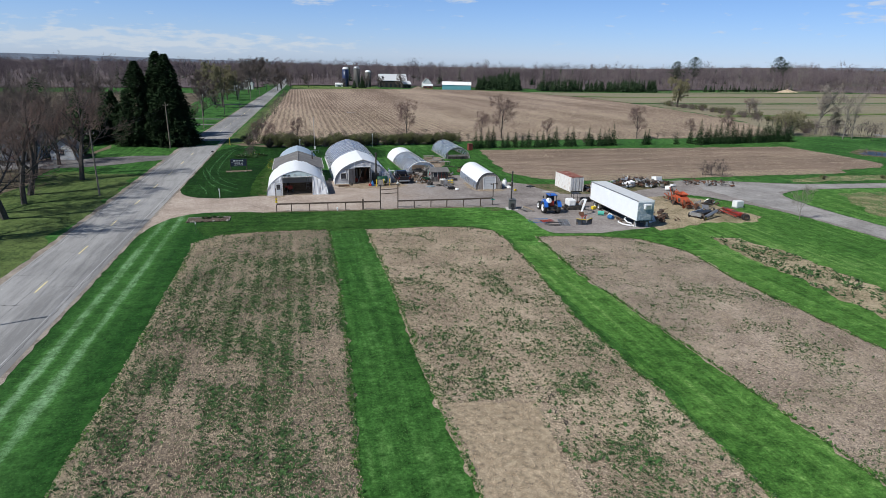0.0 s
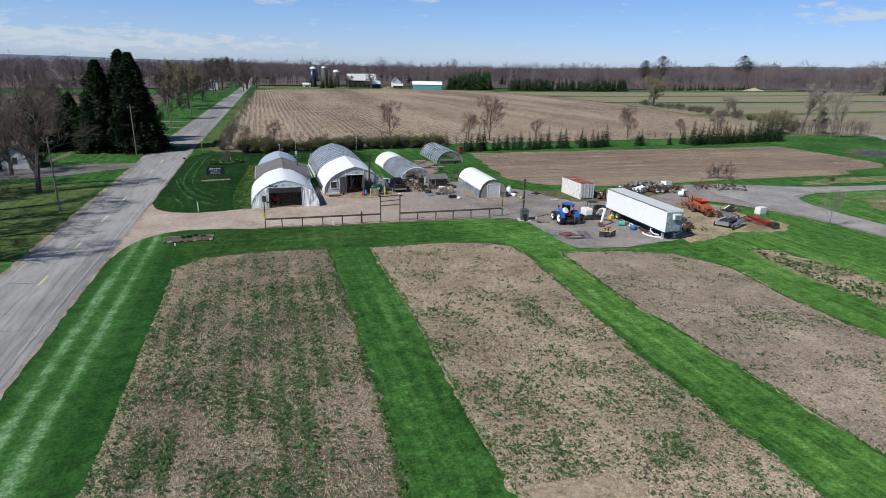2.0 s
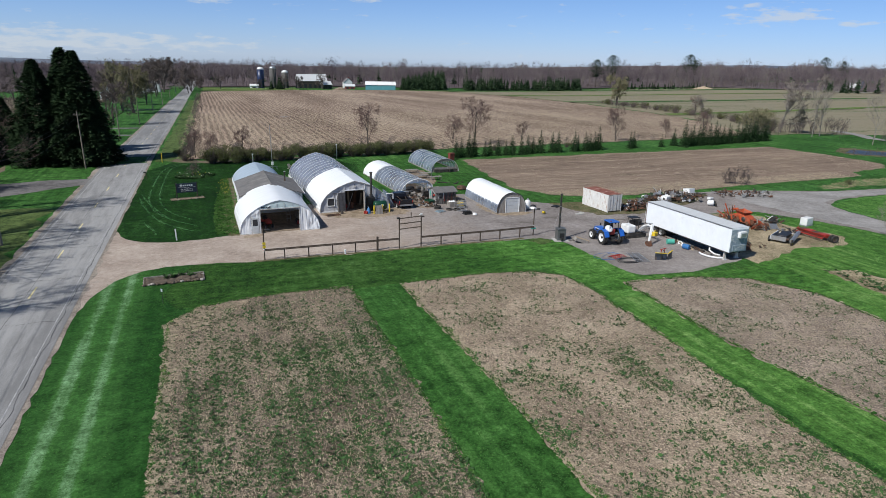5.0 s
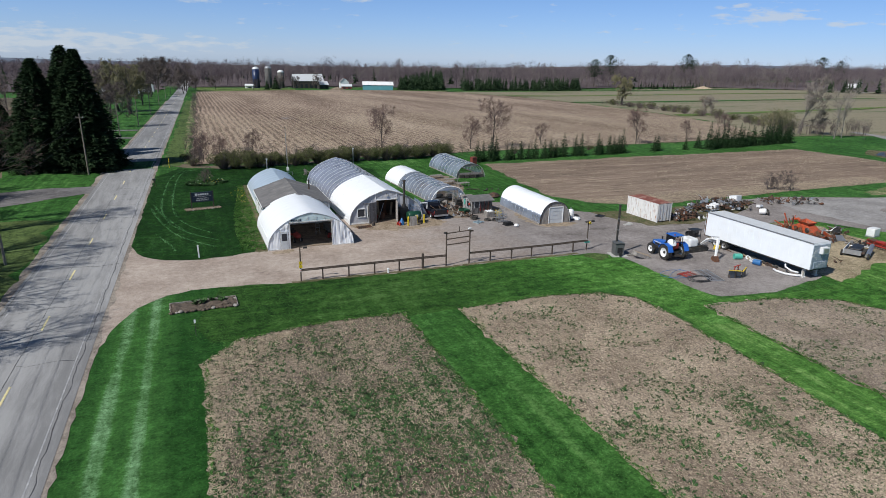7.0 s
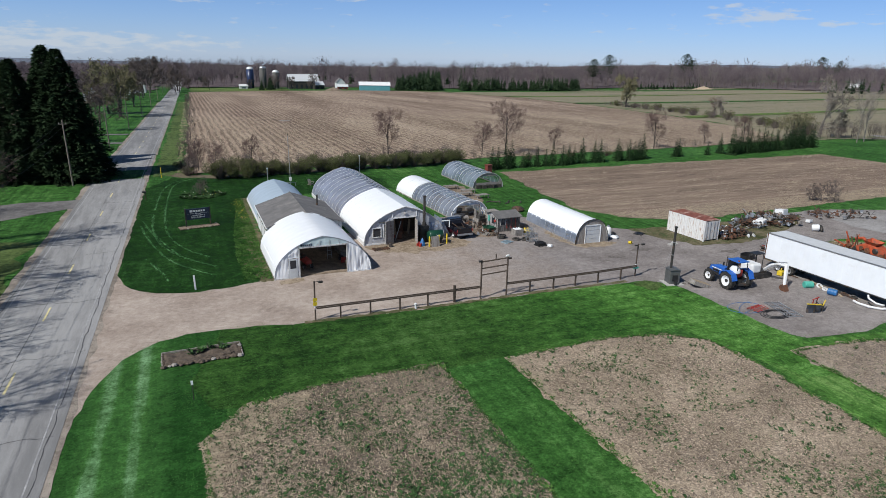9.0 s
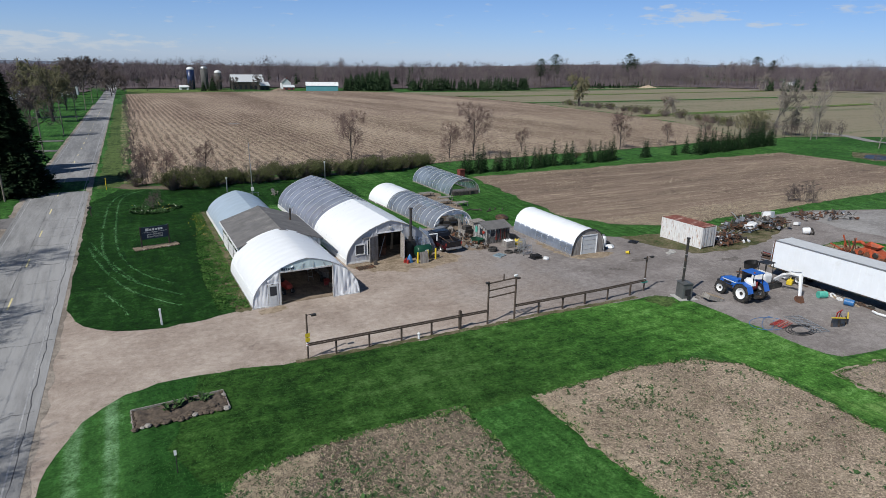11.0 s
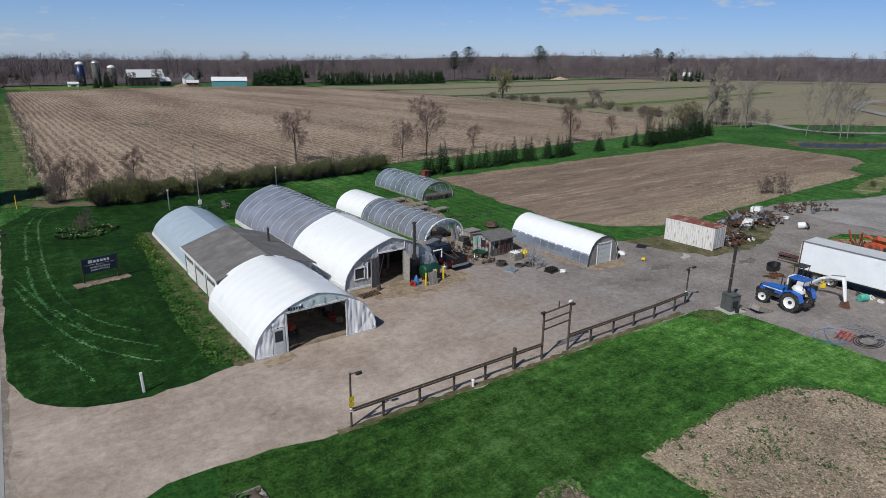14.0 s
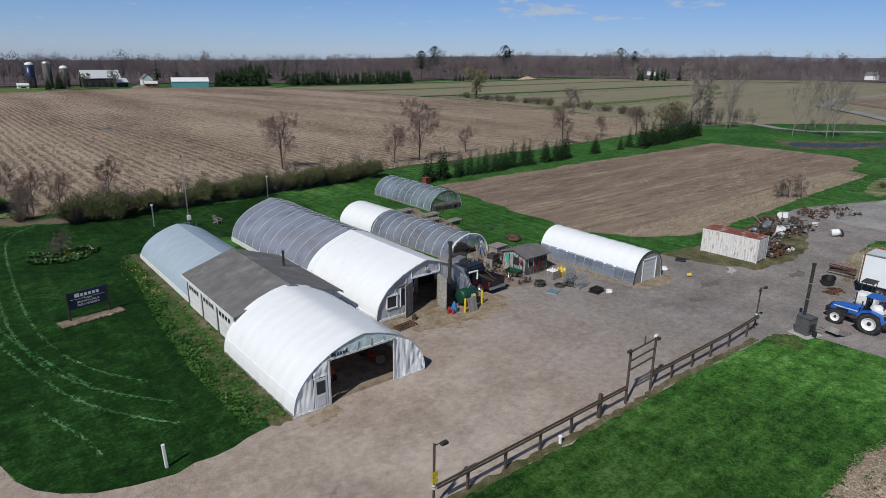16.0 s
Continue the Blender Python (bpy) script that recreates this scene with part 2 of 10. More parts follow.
def plain(name, colour, rough=0.6, metal=0.0, vary=0.12, size=0.4, dirt=None, dirt_size=0.8, dirt_amount=0.5, bump=0.0, streak=None, spec=0.5):
    """Paint, plastic, wood or metal with grain and, where given, dirt or rust in patches."""
    mat, n, l, p = nodes_of(name)
    c = obj_coord(n)
    g = noise_at(n, l, c, size, 5, 0.65, streak)
    lo, hi = tuple(max(v * (1 - vary * 2), 0) for v in colour), tuple(min(v * (1 + vary), 1) for v in colour)
    col = ramp(n, l, g, [(0.3, lo), (0.7, hi)])
    if dirt:
        d = ramp(n, l, noise_at(n, l, c, dirt_size, 6, 0.7, streak), [(0.62 - dirt_amount * 0.3, 0.0), (0.72 - dirt_amount * 0.2, 1.0)])
        col = mix(n, l, d, col, dirt)
    info = n.new("ShaderNodeObjectInfo")
    tone = ramp(n, l, info.outputs["Random"], [(0.0, 0.88), (1.0, 1.0)])
    col = mix(n, l, 1.0, col, tone, "MULTIPLY")
    l.new(col, p.inputs["Base Color"])
    p.inputs["Roughness"].default_value, p.inputs["Metallic"].default_value = rough, metal
    p.inputs["Specular IOR Level"].default_value = spec
    if bump:
        relief(n, l, p, g, 0.6, bump)
    return mat


def punch(n, l, fac, gain):
    """Spreads a noise about its middle."""
    m = n.new("ShaderNodeMath")
    m.operation, m.use_clamp = "MULTIPLY_ADD", True
    m.inputs[1].default_value, m.inputs[2].default_value = gain, 0.5 - 0.5 * gain
    l.new(fac, m.inputs[0])
    return m.outputs[0]


def earth(name, stops, sizes=(9.0, 1.3, 0.12), weights=(0.45, 0.35), bump=0.05, stretch=None, over=None, rough=0.95, over_size=3.0, over_from=0.55, gain=4.0, rows=0.0, row_mix=0.28, fleck=None, fleck_size=0.16, row_stops=None, pits=0.0, fleck_stretch=None, fleck_from=0.53):
    """Ground: patches, clods and grain, with a second colour over it in patches."""
    mat, n, l, p = nodes_of(name)
    c = obj_coord(n)
    big = noise_at(n, l, c, sizes[0], 5, 0.6, stretch)
    mid = noise_at(n, l, c, sizes[1], 6, 0.7, stretch)
    small = noise_at(n, l, c, sizes[2], 4, 0.7)
    f = mix(n, l, weights[0], big, mid)
    f = punch(n, l, mix(n, l, weights[1], f, small), gain)
    if rows:
        w = n.new("ShaderNodeTexWave")
        w.wave_type, w.bands_direction = "BANDS", "X"
        w.inputs["Scale"].default_value, w.inputs["Distortion"].default_value = 0.314 / rows, 3.2
        w.inputs["Detail"].default_value, w.inputs["Detail Scale"].default_value = 4, 0.4
        l.new(c, w.inputs["Vector"])
        f = mix(n, l, row_mix, f, w.outputs["Fac"])
    col = ramp(n, l, f, stops)
    if row_stops:
        across, fade = n.new("ShaderNodeSeparateXYZ"), n.new("ShaderNodeMath")
        l.new(c, across.inputs[0])
        fade.operation, fade.use_clamp = "MULTIPLY_ADD", True
        fade.inputs[1].default_value, fade.inputs[2].default_value = -1 / 110, 0.95
        l.new(across.outputs["X"], fade.inputs[0])
        drilled = ramp(n, l, fade.outputs[0], [(0.0, 0.30), (1.0, 1.0)])
        col = mix(n, l, drilled, col, mix(n, l, 1.0, col, ramp(n, l, mix(n, l, 0.30, w.outputs["Fac"], mid), row_stops), "MULTIPLY"))
    if fleck:
        # loose straw in small scraps, thicker in some patches
        q = mix(n, l, 0.22, noise_at(n, l, c, fleck_size, 4, 0.7, fleck_stretch), big)
        col = mix(n, l, ramp(n, l, q, [(fleck_from, 0.0), (fleck_from + 0.06, 0.85)]), col, fleck)
    if pits:
        col = mix(n, l, 1.0, col, ramp(n, l, noise_at(n, l, c, fleck_size * 1.3, 4, 0.75, fleck_stretch), [(0.35, 1.0 - pits), (0.48, 1.0)]), "MULTIPLY")
    if over:
        o = ramp(n, l, mix(n, l, 0.55, noise_at(n, l, c, over_size, 6, 0.75), noise_at(n, l, c, over_size / 9, 4, 0.7)),
                 [(over_from, 0.0), (over_from + 0.1, 1.0)])
        col = mix(n, l, o, col, over)
    l.new(col, p.inputs["Base Color"])
    p.inputs["Roughness"].default_value = rough
    p.inputs["Specular IOR Level"].default_value = 0.15
    relief(n, l, p, mix(n, l, 0.5, mid, small), 0.8, bump)
    return mat


def band_ramp(n, l, c, stops):
    """Stripes that run beside the road: a ramp over metres east of its middle."""
    sep, m, k = n.new("ShaderNodeSeparateXYZ"), n.new("ShaderNodeMath"), n.new("ShaderNodeMath")
    l.new(c, sep.inputs[0])
    m.operation, k.operation, k.use_clamp = "MULTIPLY_ADD", "MULTIPLY_ADD", True
    m.inputs[1].default_value = -0.0165
    l.new(sep.outputs["Y"], m.inputs[0])
    l.new(sep.outputs["X"], m.inputs[2])
    wob = n.new("ShaderNodeMath")
    wob.operation = "MULTIPLY_ADD"
    wob.inputs[1].default_value = 0.5
    l.new(noise_at(n, l, c, 2.2, 3, 0.6, (1.0, 0.25, 1.0)), wob.inputs[0])
    l.new(m.outputs[0], wob.inputs[2])
    k.inputs[1].default_value, k.inputs[2].default_value = 0.1, 25.74 / 10 - 0.025
    l.new(wob.outputs[0], k.inputs[0])
    return ramp(n, l, k.outputs[0], stops)


VERGE_BANDS = [(0.42, 0.12), (0.52, 0.30), (0.57, 0.90), (0.62, 0.92), (0.67, 0.36), (0.71, 0.42), (0.77, 0.88), (0.81, 0.84), (0.86, 0.38), (0.94, 0.22), (1.0, 0.05)]


def grass_material(name, dark, light, dry, streak=0.35, along="y", woods_from=None, bands=None, dry_from=0.62, pale=None, lit_x=None):
    """Mown grass: mottled, with faint mowing streaks along y or x, and dry spots."""
    mat, n, l, p = nodes_of(name)
    c = obj_coord(n)
    big = noise_at(n, l, c, 11.0, 5, 0.6)
    mid = noise_at(n, l, c, 1.3, 7, 0.72)
    small = noise_at(n, l, c, 0.20, 5, 0.75)
    lines = noise_at(n, l, c, 0.75, 4, 0.6, (1.0, 0.04, 1.0) if along == "y" else (0.04, 1.0, 1.0))
    lumps = noise_at(n, l, c, 0.45, 6, 0.8)
    f = punch(n, l, mix(n, l, 0.40, mix(n, l, 0.5, big, mid), mix(n, l, 0.5, lumps, small)), 5.6)
    f = mix(n, l, streak, f, punch(n, l, lines, 3.2))
    if bands:
        f = mix(n, l, 0.62, f, band_ramp(n, l, c, bands))
    stops = [(0.15, dark), (0.6, light)]
    if pale:
        stops.append((0.85, pale))
    col = ramp(n, l, f, stops)
    o = ramp(n, l, mix(n, l, 0.4, noise_at(n, l, c, 5.0, 6, 0.75), small), [(dry_from, 0.0), (dry_from + 0.18, 0.7)])
    col = mix(n, l, o, col, dry)
    if woods_from:
        # leaf litter takes over where the far woods begin
        sep, far = n.new("ShaderNodeSeparateXYZ"), n.new("ShaderNodeMath")
        l.new(c, sep.inputs[0])
        far.operation, far.use_clamp = "MULTIPLY_ADD", True
        far.inputs[1].default_value, far.inputs[2].default_value = 1 / 60, -woods_from / 60
        l.new(sep.outputs["Y"], far.inputs[0])
        col = mix(n, l, far.outputs[0], col, (0.085, 0.072, 0.066))
    wear_tone = mix(n, l, 1.0, ramp(n, l, mid, [(0.32, 0.66), (0.5, 1.0), (0.68, 1.26)]), ramp(n, l, lumps, [(0.30, 0.62), (0.48, 1.0), (0.70, 1.34)]), "MULTIPLY")
    wear_tone = mix(n, l, 1.0, wear_tone, ramp(n, l, small, [(0.30, 0.66), (0.5, 1.0), (0.72, 1.36)]), "MULTIPLY")
    if lit_x:
        # brightness of grass seen down-sun, painted as a west-to-east ramp
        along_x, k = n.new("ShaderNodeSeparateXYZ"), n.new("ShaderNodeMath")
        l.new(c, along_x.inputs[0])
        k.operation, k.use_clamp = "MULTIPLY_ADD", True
        k.inputs[1].default_value, k.inputs[2].default_value = 1 / (lit_x[1] - lit_x[0]), -lit_x[0] / (lit_x[1] - lit_x[0])
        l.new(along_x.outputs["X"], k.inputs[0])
        wear_tone = mix(n, l, 1.0, wear_tone, ramp(n, l, mix(n, l, 0.25, k.outputs[0], big), [(0.15, lit_x[2]), (0.85, lit_x[3])]), "MULTIPLY")
    l.new(mix(n, l, 1.0, col, wear_tone, "MULTIPLY"), p.inputs["Base Color"])
    p.inputs["Roughness"].default_value, p.inputs["Specular IOR Level"].default_value = 0.9, 0.12
    relief(n, l, p, mix(n, l, 0.5, small, mid), 1.0, 0.07)
    return mat


M_GRASS = grass_material("lawn_grass", (0.011, 0.046, 0.007), (0.040, 0.118, 0.024), (0.105, 0.125, 0.030), 0.40, "y", 640, pale=(0.078, 0.172, 0.046))
# the x ramp puts sunlit brightness into the east end's colour
M_FRONTLAWN = grass_material("fence_lawn_grass", (0.0105, 0.0407, 0.00604), (0.0399, 0.106, 0.0188), (0.131, 0.124, 0.0268), 0.26, "x", pale=(0.0734, 0.152, 0.0402), lit_x=(6.0, 26.0, 0.76, 1.62))
M_VERGE = grass_material("striped_verge_grass", (0.011, 0.050, 0.008), (0.042, 0.124, 0.028), (0.10, 0.130, 0.034), 0.36, "y", bands=VERGE_BANDS, pale=(0.140, 0.260, 0.130))
# darker copy of the lawn grass: shade between blades painted into the colour
M_SHADEGRASS = grass_material("sign_lawn_shade_grass", (0.003, 0.017, 0.0025), (0.010, 0.041, 0.006), (0.024, 0.048, 0.008), 0.22, "y", pale=(0.022, 0.068, 0.015))
# brighter copy of the lawn grass, with down-sun light in its colour
M_SUNGRASS = grass_material("sunlit_lane_grass", (0.0229, 0.0784, 0.0119), (0.0738, 0.177, 0.0356), (0.19, 0.179, 0.0475), 0.44, "y", pale=(0.139, 0.247, 0.0713))
M_MEADOW = grass_material("meadow_grass", (0.045, 0.085, 0.025), (0.12, 0.17, 0.05), (0.21, 0.18, 0.10), 0.3, "x")
M_TRACK = grass_material("flattened_grass", (0.018, 0.072, 0.018), (0.060, 0.160, 0.058), (0.07, 0.14, 0.05), 0.2, pale=(0.12, 0.24, 0.11))
M_OLIVE = grass_material("shaded_thin_grass", (0.030, 0.058, 0.016), (0.085, 0.122, 0.040), (0.15, 0.135, 0.07), 0.2)
M_ROUGH = earth("dry_rough_grass", [(0.2, (0.070, 0.085, 0.034)), (0.45, (0.165, 0.150, 0.075)), (0.75, (0.33, 0.285, 0.175))], (4.0, 0.7, 0.12), (0.4, 0.45), over=(0.045, 0.125, 0.028), over_from=0.47, bump=0.1, fleck=(0.42, 0.36, 0.235), fleck_size=0.25, pits=0.4)
M_DRYSTRIP = earth("dry_strip", [(0.2, (0.14, 0.115, 0.070)), (0.5, (0.27, 0.22, 0.145)), (0.8, (0.42, 0.345, 0.24))], (5.0, 0.8, 0.12), (0.45, 0.45), over=(0.060, 0.125, 0.034), over_from=0.56, bump=0.1, fleck=(0.50, 0.42, 0.30), fleck_size=0.25, pits=0.45)
M_SOIL = earth("field_soil", [(0.15, (0.082, 0.062, 0.046)), (0.5, (0.165, 0.132, 0.100)), (0.85, (0.29, 0.24, 0.185))], (7.0, 0.9, 0.09), (0.5, 0.5), 0.14, over=(0.050, 0.080, 0.030), over_size=4.0, over_from=0.53, fleck=(0.47, 0.375, 0.28), pits=0.5, fleck_from=0.525)
M_PALESOIL = earth("pale_field_soil", [(0.15, (0.123, 0.0924, 0.0682)), (0.5, (0.264, 0.207, 0.156)), (0.85, (0.451, 0.369, 0.286))], (7.0, 0.9, 0.09), (0.5, 0.5), 0.14, over=(0.077, 0.105, 0.0418), over_size=4.0, over_from=0.585, fleck=(0.638, 0.517, 0.391), pits=0.38, fleck_from=0.515)
M_GREYSOIL = earth("grey_field_soil", [(0.15, (0.14, 0.107, 0.0835)), (0.5, (0.272, 0.219, 0.177)), (0.85, (0.455, 0.38, 0.313))], (7.0, 0.9, 0.09), (0.5, 0.5), 0.14, over=(0.0887, 0.108, 0.0475), over_size=5.0, over_from=0.58, fleck=(0.577, 0.467, 0.369), pits=0.5, fleck_from=0.515)
M_STRAW = earth("straw_mulch", [(0.25, (0.30, 0.225, 0.15)), (0.7, (0.60, 0.49, 0.36))], (3.0, 0.5, 0.07), (0.5, 0.6), 0.1)
M_STUBBLE = earth("corn_stubble", [(0.2, (0.125, 0.086, 0.065)), (0.5, (0.215, 0.157, 0.119)), (0.8, (0.31, 0.240, 0.183))], (26.0, 2.2, 0.45), (0.45, 0.5), 0.15, (1.0, 0.16, 1.0, -1), rows=1.9, row_mix=0.05, gain=4.6, fleck=(0.50, 0.405, 0.315), fleck_size=0.50, fleck_stretch=(1.0, 0.20, 1.0), fleck_from=0.53, row_stops=[(0.28, 0.70), (0.52, 0.94), (0.74, 1.40)], pits=0.36)
M_TILLED = earth("tilled_soil", [(0.1, (0.110, 0.078, 0.062)), (0.45, (0.195, 0.142, 0.111)), (0.7, (0.265, 0.200, 0.155)), (0.95, (0.43, 0.36, 0.265))], (12.0, 1.0, 0.16), (0.45, 0.55), 0.14, (0.07, 1.0, 1.0), over=(0.055, 0.10, 0.03), over_size=2.2, over_from=0.65, gain=4.6, fleck=(0.46, 0.37, 0.275), fleck_size=0.8, fleck_stretch=(0.07, 1.0, 1.0), fleck_from=0.575, pits=0.4)
M_CROP = earth("far_field", [(0.08, (0.063, 0.117, 0.045)), (0.24, (0.105, 0.131, 0.0675)), (0.34, (0.197, 0.181, 0.122)), (0.55, (0.239, 0.207, 0.149)), (0.72, (0.172, 0.165, 0.104)), (0.90, (0.286, 0.248, 0.184))], (60.0, 9.0, 1.6), (0.5, 0.3), 0.1, (0.09, 1.0, 1.0, 6), gain=3.6)
M_DIRT = earth("bare_dirt", [(0.3, (0.13, 0.10, 0.075)), (0.7, (0.27, 0.215, 0.165))], (3.0, 0.6, 0.08), bump=0.04, over=(0.045, 0.10, 0.03), over_size=1.6, over_from=0.60)
M_WOODSFLOOR = earth("leaf_litter", [(0.3, (0.06, 0.05, 0.035)), (0.7, (0.16, 0.13, 0.095))], (12.0, 2.0, 0.3), over=(0.035, 0.08, 0.022), over_size=8.0, over_from=0.56)

# floor tinted like the hazed far woods, to read as more trees
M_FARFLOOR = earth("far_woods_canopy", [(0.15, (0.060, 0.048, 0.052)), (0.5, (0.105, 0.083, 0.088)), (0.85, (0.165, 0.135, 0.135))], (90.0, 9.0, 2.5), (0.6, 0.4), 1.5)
M_EDGE = earth("worn_lawn_edge", [(0.2, (0.045, 0.055, 0.022)), (0.5, (0.115, 0.100, 0.055)), (0.8, (0.20, 0.165, 0.115))], (2.5, 0.6, 0.07), bump=0.05, over=(0.026, 0.07, 0.016), over_size=1.4, over_from=0.52)

M_OCHRE = earth("ochre_earth", [(0.2, (0.175, 0.135, 0.095)), (0.5, (0.265, 0.208, 0.152)), (0.8, (0.36, 0.295, 0.225))], (1.6, 0.4, 0.05), bump=0.03, over=(0.09, 0.095, 0.035), over_size=1.0, over_from=0.56)
M_OIL = earth("damp_gravel", [(0.3, (0.105, 0.092, 0.085)), (0.7, (0.19, 0.17, 0.16))], (1.2, 0.3, 0.05), bump=0.02)


def gravel_material():
    """Trodden gravel: warm sand by the road, grey stone towards the back yard."""
    mat, n, l, p = nodes_of("yard_gravel")
    c = obj_coord(n)
    sep = n.new("ShaderNodeSeparateXYZ")
    l.new(c, sep.inputs[0])
    big = noise_at(n, l, c, 6.0, 6, 0.65)
    mid = noise_at(n, l, c, 0.55, 8, 0.78)
    small = noise_at(n, l, c, 0.05, 3, 0.7)
    f = punch(n, l, mix(n, l, 0.35, mix(n, l, 0.5, big, mid), small), 3.8)
    warm = ramp(n, l, f, [(0.2, (0.250, 0.198, 0.166)), (0.5, (0.355, 0.294, 0.252)), (0.8, (0.465, 0.400, 0.350))])
    grey = ramp(n, l, f, [(0.2, (0.138, 0.121, 0.114)), (0.5, (0.222, 0.199, 0.190)), (0.8, (0.315, 0.288, 0.277))])
    lines = ramp(n, l, noise_at(n, l, c, 0.9, 7, 0.78, (0.5, 1.0, 1.0, -25), 1.6), [(0.30, 0.84), (0.50, 1.0), (0.70, 1.10)])
    damp = ramp(n, l, noise_at(n, l, c, 3.0, 7, 0.75, (0.7, 1.0, 1.0), 0.9), [(0.30, 0.70), (0.40, 1.0)])
    clods = ramp(n, l, noise_at(n, l, c, 0.16, 4, 0.8), [(0.28, 0.72), (0.40, 1.0), (0.66, 1.0), (0.78, 1.18)])
    mul = n.new("ShaderNodeMath")
    mul.operation, mul.use_clamp = "MULTIPLY_ADD", True
    mul.inputs[1].default_value, mul.inputs[2].default_value = 1 / 40, 0.12
    l.new(sep.outputs["X"], mul.inputs[0])
    blend = ramp(n, l, mix(n, l, 0.40, mul.outputs[0], big), [(0.40, 0.0), (0.66, 1.0)])
    wear_tone = mix(n, l, 1.0, mix(n, l, 1.0, lines, damp, "MULTIPLY"), clods, "MULTIPLY")
    col = mix(n, l, 1.0, mix(n, l, blend, warm, grey), wear_tone, "MULTIPLY")
    l.new(col, p.inputs["Base Color"])
    p.inputs["Roughness"].default_value, p.inputs["Specular IOR Level"].default_value = 0.95, 0.2
    relief(n, l, p, mix(n, l, 0.6, mid, small), 0.7, 0.03)
    return mat


M_GRAVEL = gravel_material()
M_ASPHALT = earth("old_asphalt", [(0.3, (0.185, 0.185, 0.188)), (0.5, (0.26, 0.259, 0.262)), (0.7, (0.33, 0.329, 0.332))], (8.0, 0.8, 0.02), (0.35, 0.3), 0.006, (1.0, 0.12, 1.0), rough=0.85)
M_DRIVE = earth("grey_drive", [(0.3, (0.095, 0.09, 0.092)), (0.7, (0.19, 0.183, 0.183))], (6.0, 0.8, 0.04), bump=0.01)
M_LANE = earth("pale_lane", [(0.3, (0.19, 0.185, 0.18)), (0.7, (0.28, 0.27, 0.265))], (6.0, 0.8, 0.04), bump=0.01)
M_LANEGRAVEL = earth("pale_lane_gravel", [(0.25, (0.205, 0.195, 0.190)), (0.5, (0.275, 0.264, 0.258)), (0.8, (0.345, 0.333, 0.327))], (5.0, 0.7, 0.05), (0.45, 0.35), 0.015, pits=0.2, fleck_size=0.3)
M_SHOULDER = earth("road_shoulder", [(0.3, (0.17, 0.145, 0.125)), (0.7, (0.33, 0.29, 0.25))], (3.0, 0.5, 0.05), bump=0.02)
M_TAR = plain("crack_tar", (0.070, 0.070, 0.074), 0.6, vary=0.2)
M_YELLOW_LINE = plain("yellow_line_paint", (0.78, 0.68, 0.36), 0.7, vary=0.12, size=0.3, dirt=(0.42, 0.40, 0.34), dirt_size=0.4, dirt_amount=0.15)
M_WHITE_LINE = plain("white_line_paint", (0.46, 0.46, 0.47), 0.7, vary=0.15, size=0.3, dirt=(0.27, 0.27, 0.28), dirt_size=0.8, dirt_amount=0.8)
M_WATER, _n, _l, _p = nodes_of("pond_water")
_p.inputs["Base Color"].default_value = (0.025, 0.03, 0.035, 1)
_p.inputs["Specular IOR Level"].default_value = 0.12
_p.inputs["Roughness"].default_value = 0.35
relief(_n, _l, _p, noise_at(_n, _l, obj_coord(_n), 0.5), 0.5, 0.04)
# distance haze is put into this blue base colour
M_HAZEHILL = earth("hazed_hill", [(0.3, (0.10, 0.125, 0.17)), (0.7, (0.15, 0.175, 0.22))], (200.0, 60.0, 9.0), bump=0.5)

M_WHITE = plain("white_paint", (0.78, 0.79, 0.80), 0.5, vary=0.05, dirt=(0.55, 0.54, 0.51), dirt_size=1.2, dirt_amount=0.25)
M_OLDWHITE = plain("weathered_white_paint", (0.66, 0.66, 0.65), 0.75, vary=0.12, size=0.3, dirt=(0.35, 0.33, 0.30), dirt_size=0.7, dirt_amount=0.45, streak=(3.0, 3.0, 0.4))
M_STEEL = plain("galvanised_steel", (0.50, 0.51, 0.53), 0.45, 0.8, 0.1, 0.3)
M_DARKSTEEL = plain("dark_steel", (0.055, 0.052, 0.05), 0.55, 0.3, 0.2, 0.4, dirt=(0.16, 0.08, 0.04), dirt_amount=0.25)
M_RUST = plain("rusted_iron", (0.17, 0.075, 0.042), 0.85, 0.1, 0.25, 0.25, dirt=(0.09, 0.05, 0.035), dirt_size=0.4, bump=0.01)
M_BROWNRUST = plain("old_scrap_iron", (0.085, 0.06, 0.048), 0.85, 0.2, 0.3, 0.3, dirt=(0.17, 0.085, 0.05), dirt_size=0.5, bump=0.01)
M_RUBBER = plain("tyre_rubber", (0.028, 0.027, 0.026), 0.8, vary=0.25, dirt=(0.12, 0.10, 0.08), dirt_size=0.3, dirt_amount=0.3)
M_BLACK = plain("black_plastic", (0.022, 0.022, 0.024), 0.5, vary=0.2)
M_DARK = plain("dark_clutter", (0.05, 0.045, 0.04), 0.8, vary=0.3, size=0.3)
M_POST = plain("weathered_fence_wood", (0.085, 0.062, 0.048), 0.9, vary=0.25, size=0.3, streak=(4.0, 4.0, 0.5), bump=0.01)
M_BOARD = plain("grey_barn_board", (0.33, 0.31, 0.29), 0.9, vary=0.25, size=0.25, dirt=(0.17, 0.14, 0.12), dirt_size=0.6, streak=(5.0, 5.0, 0.4), bump=0.01)
M_PALEBOARD = plain("flaking_painted_board", (0.46, 0.44, 0.42), 0.85, vary=0.2, size=0.25, dirt=(0.20, 0.17, 0.145), dirt_size=0.4, dirt_amount=0.5, streak=(1.2, 1.2, 5.0), bump=0.01)
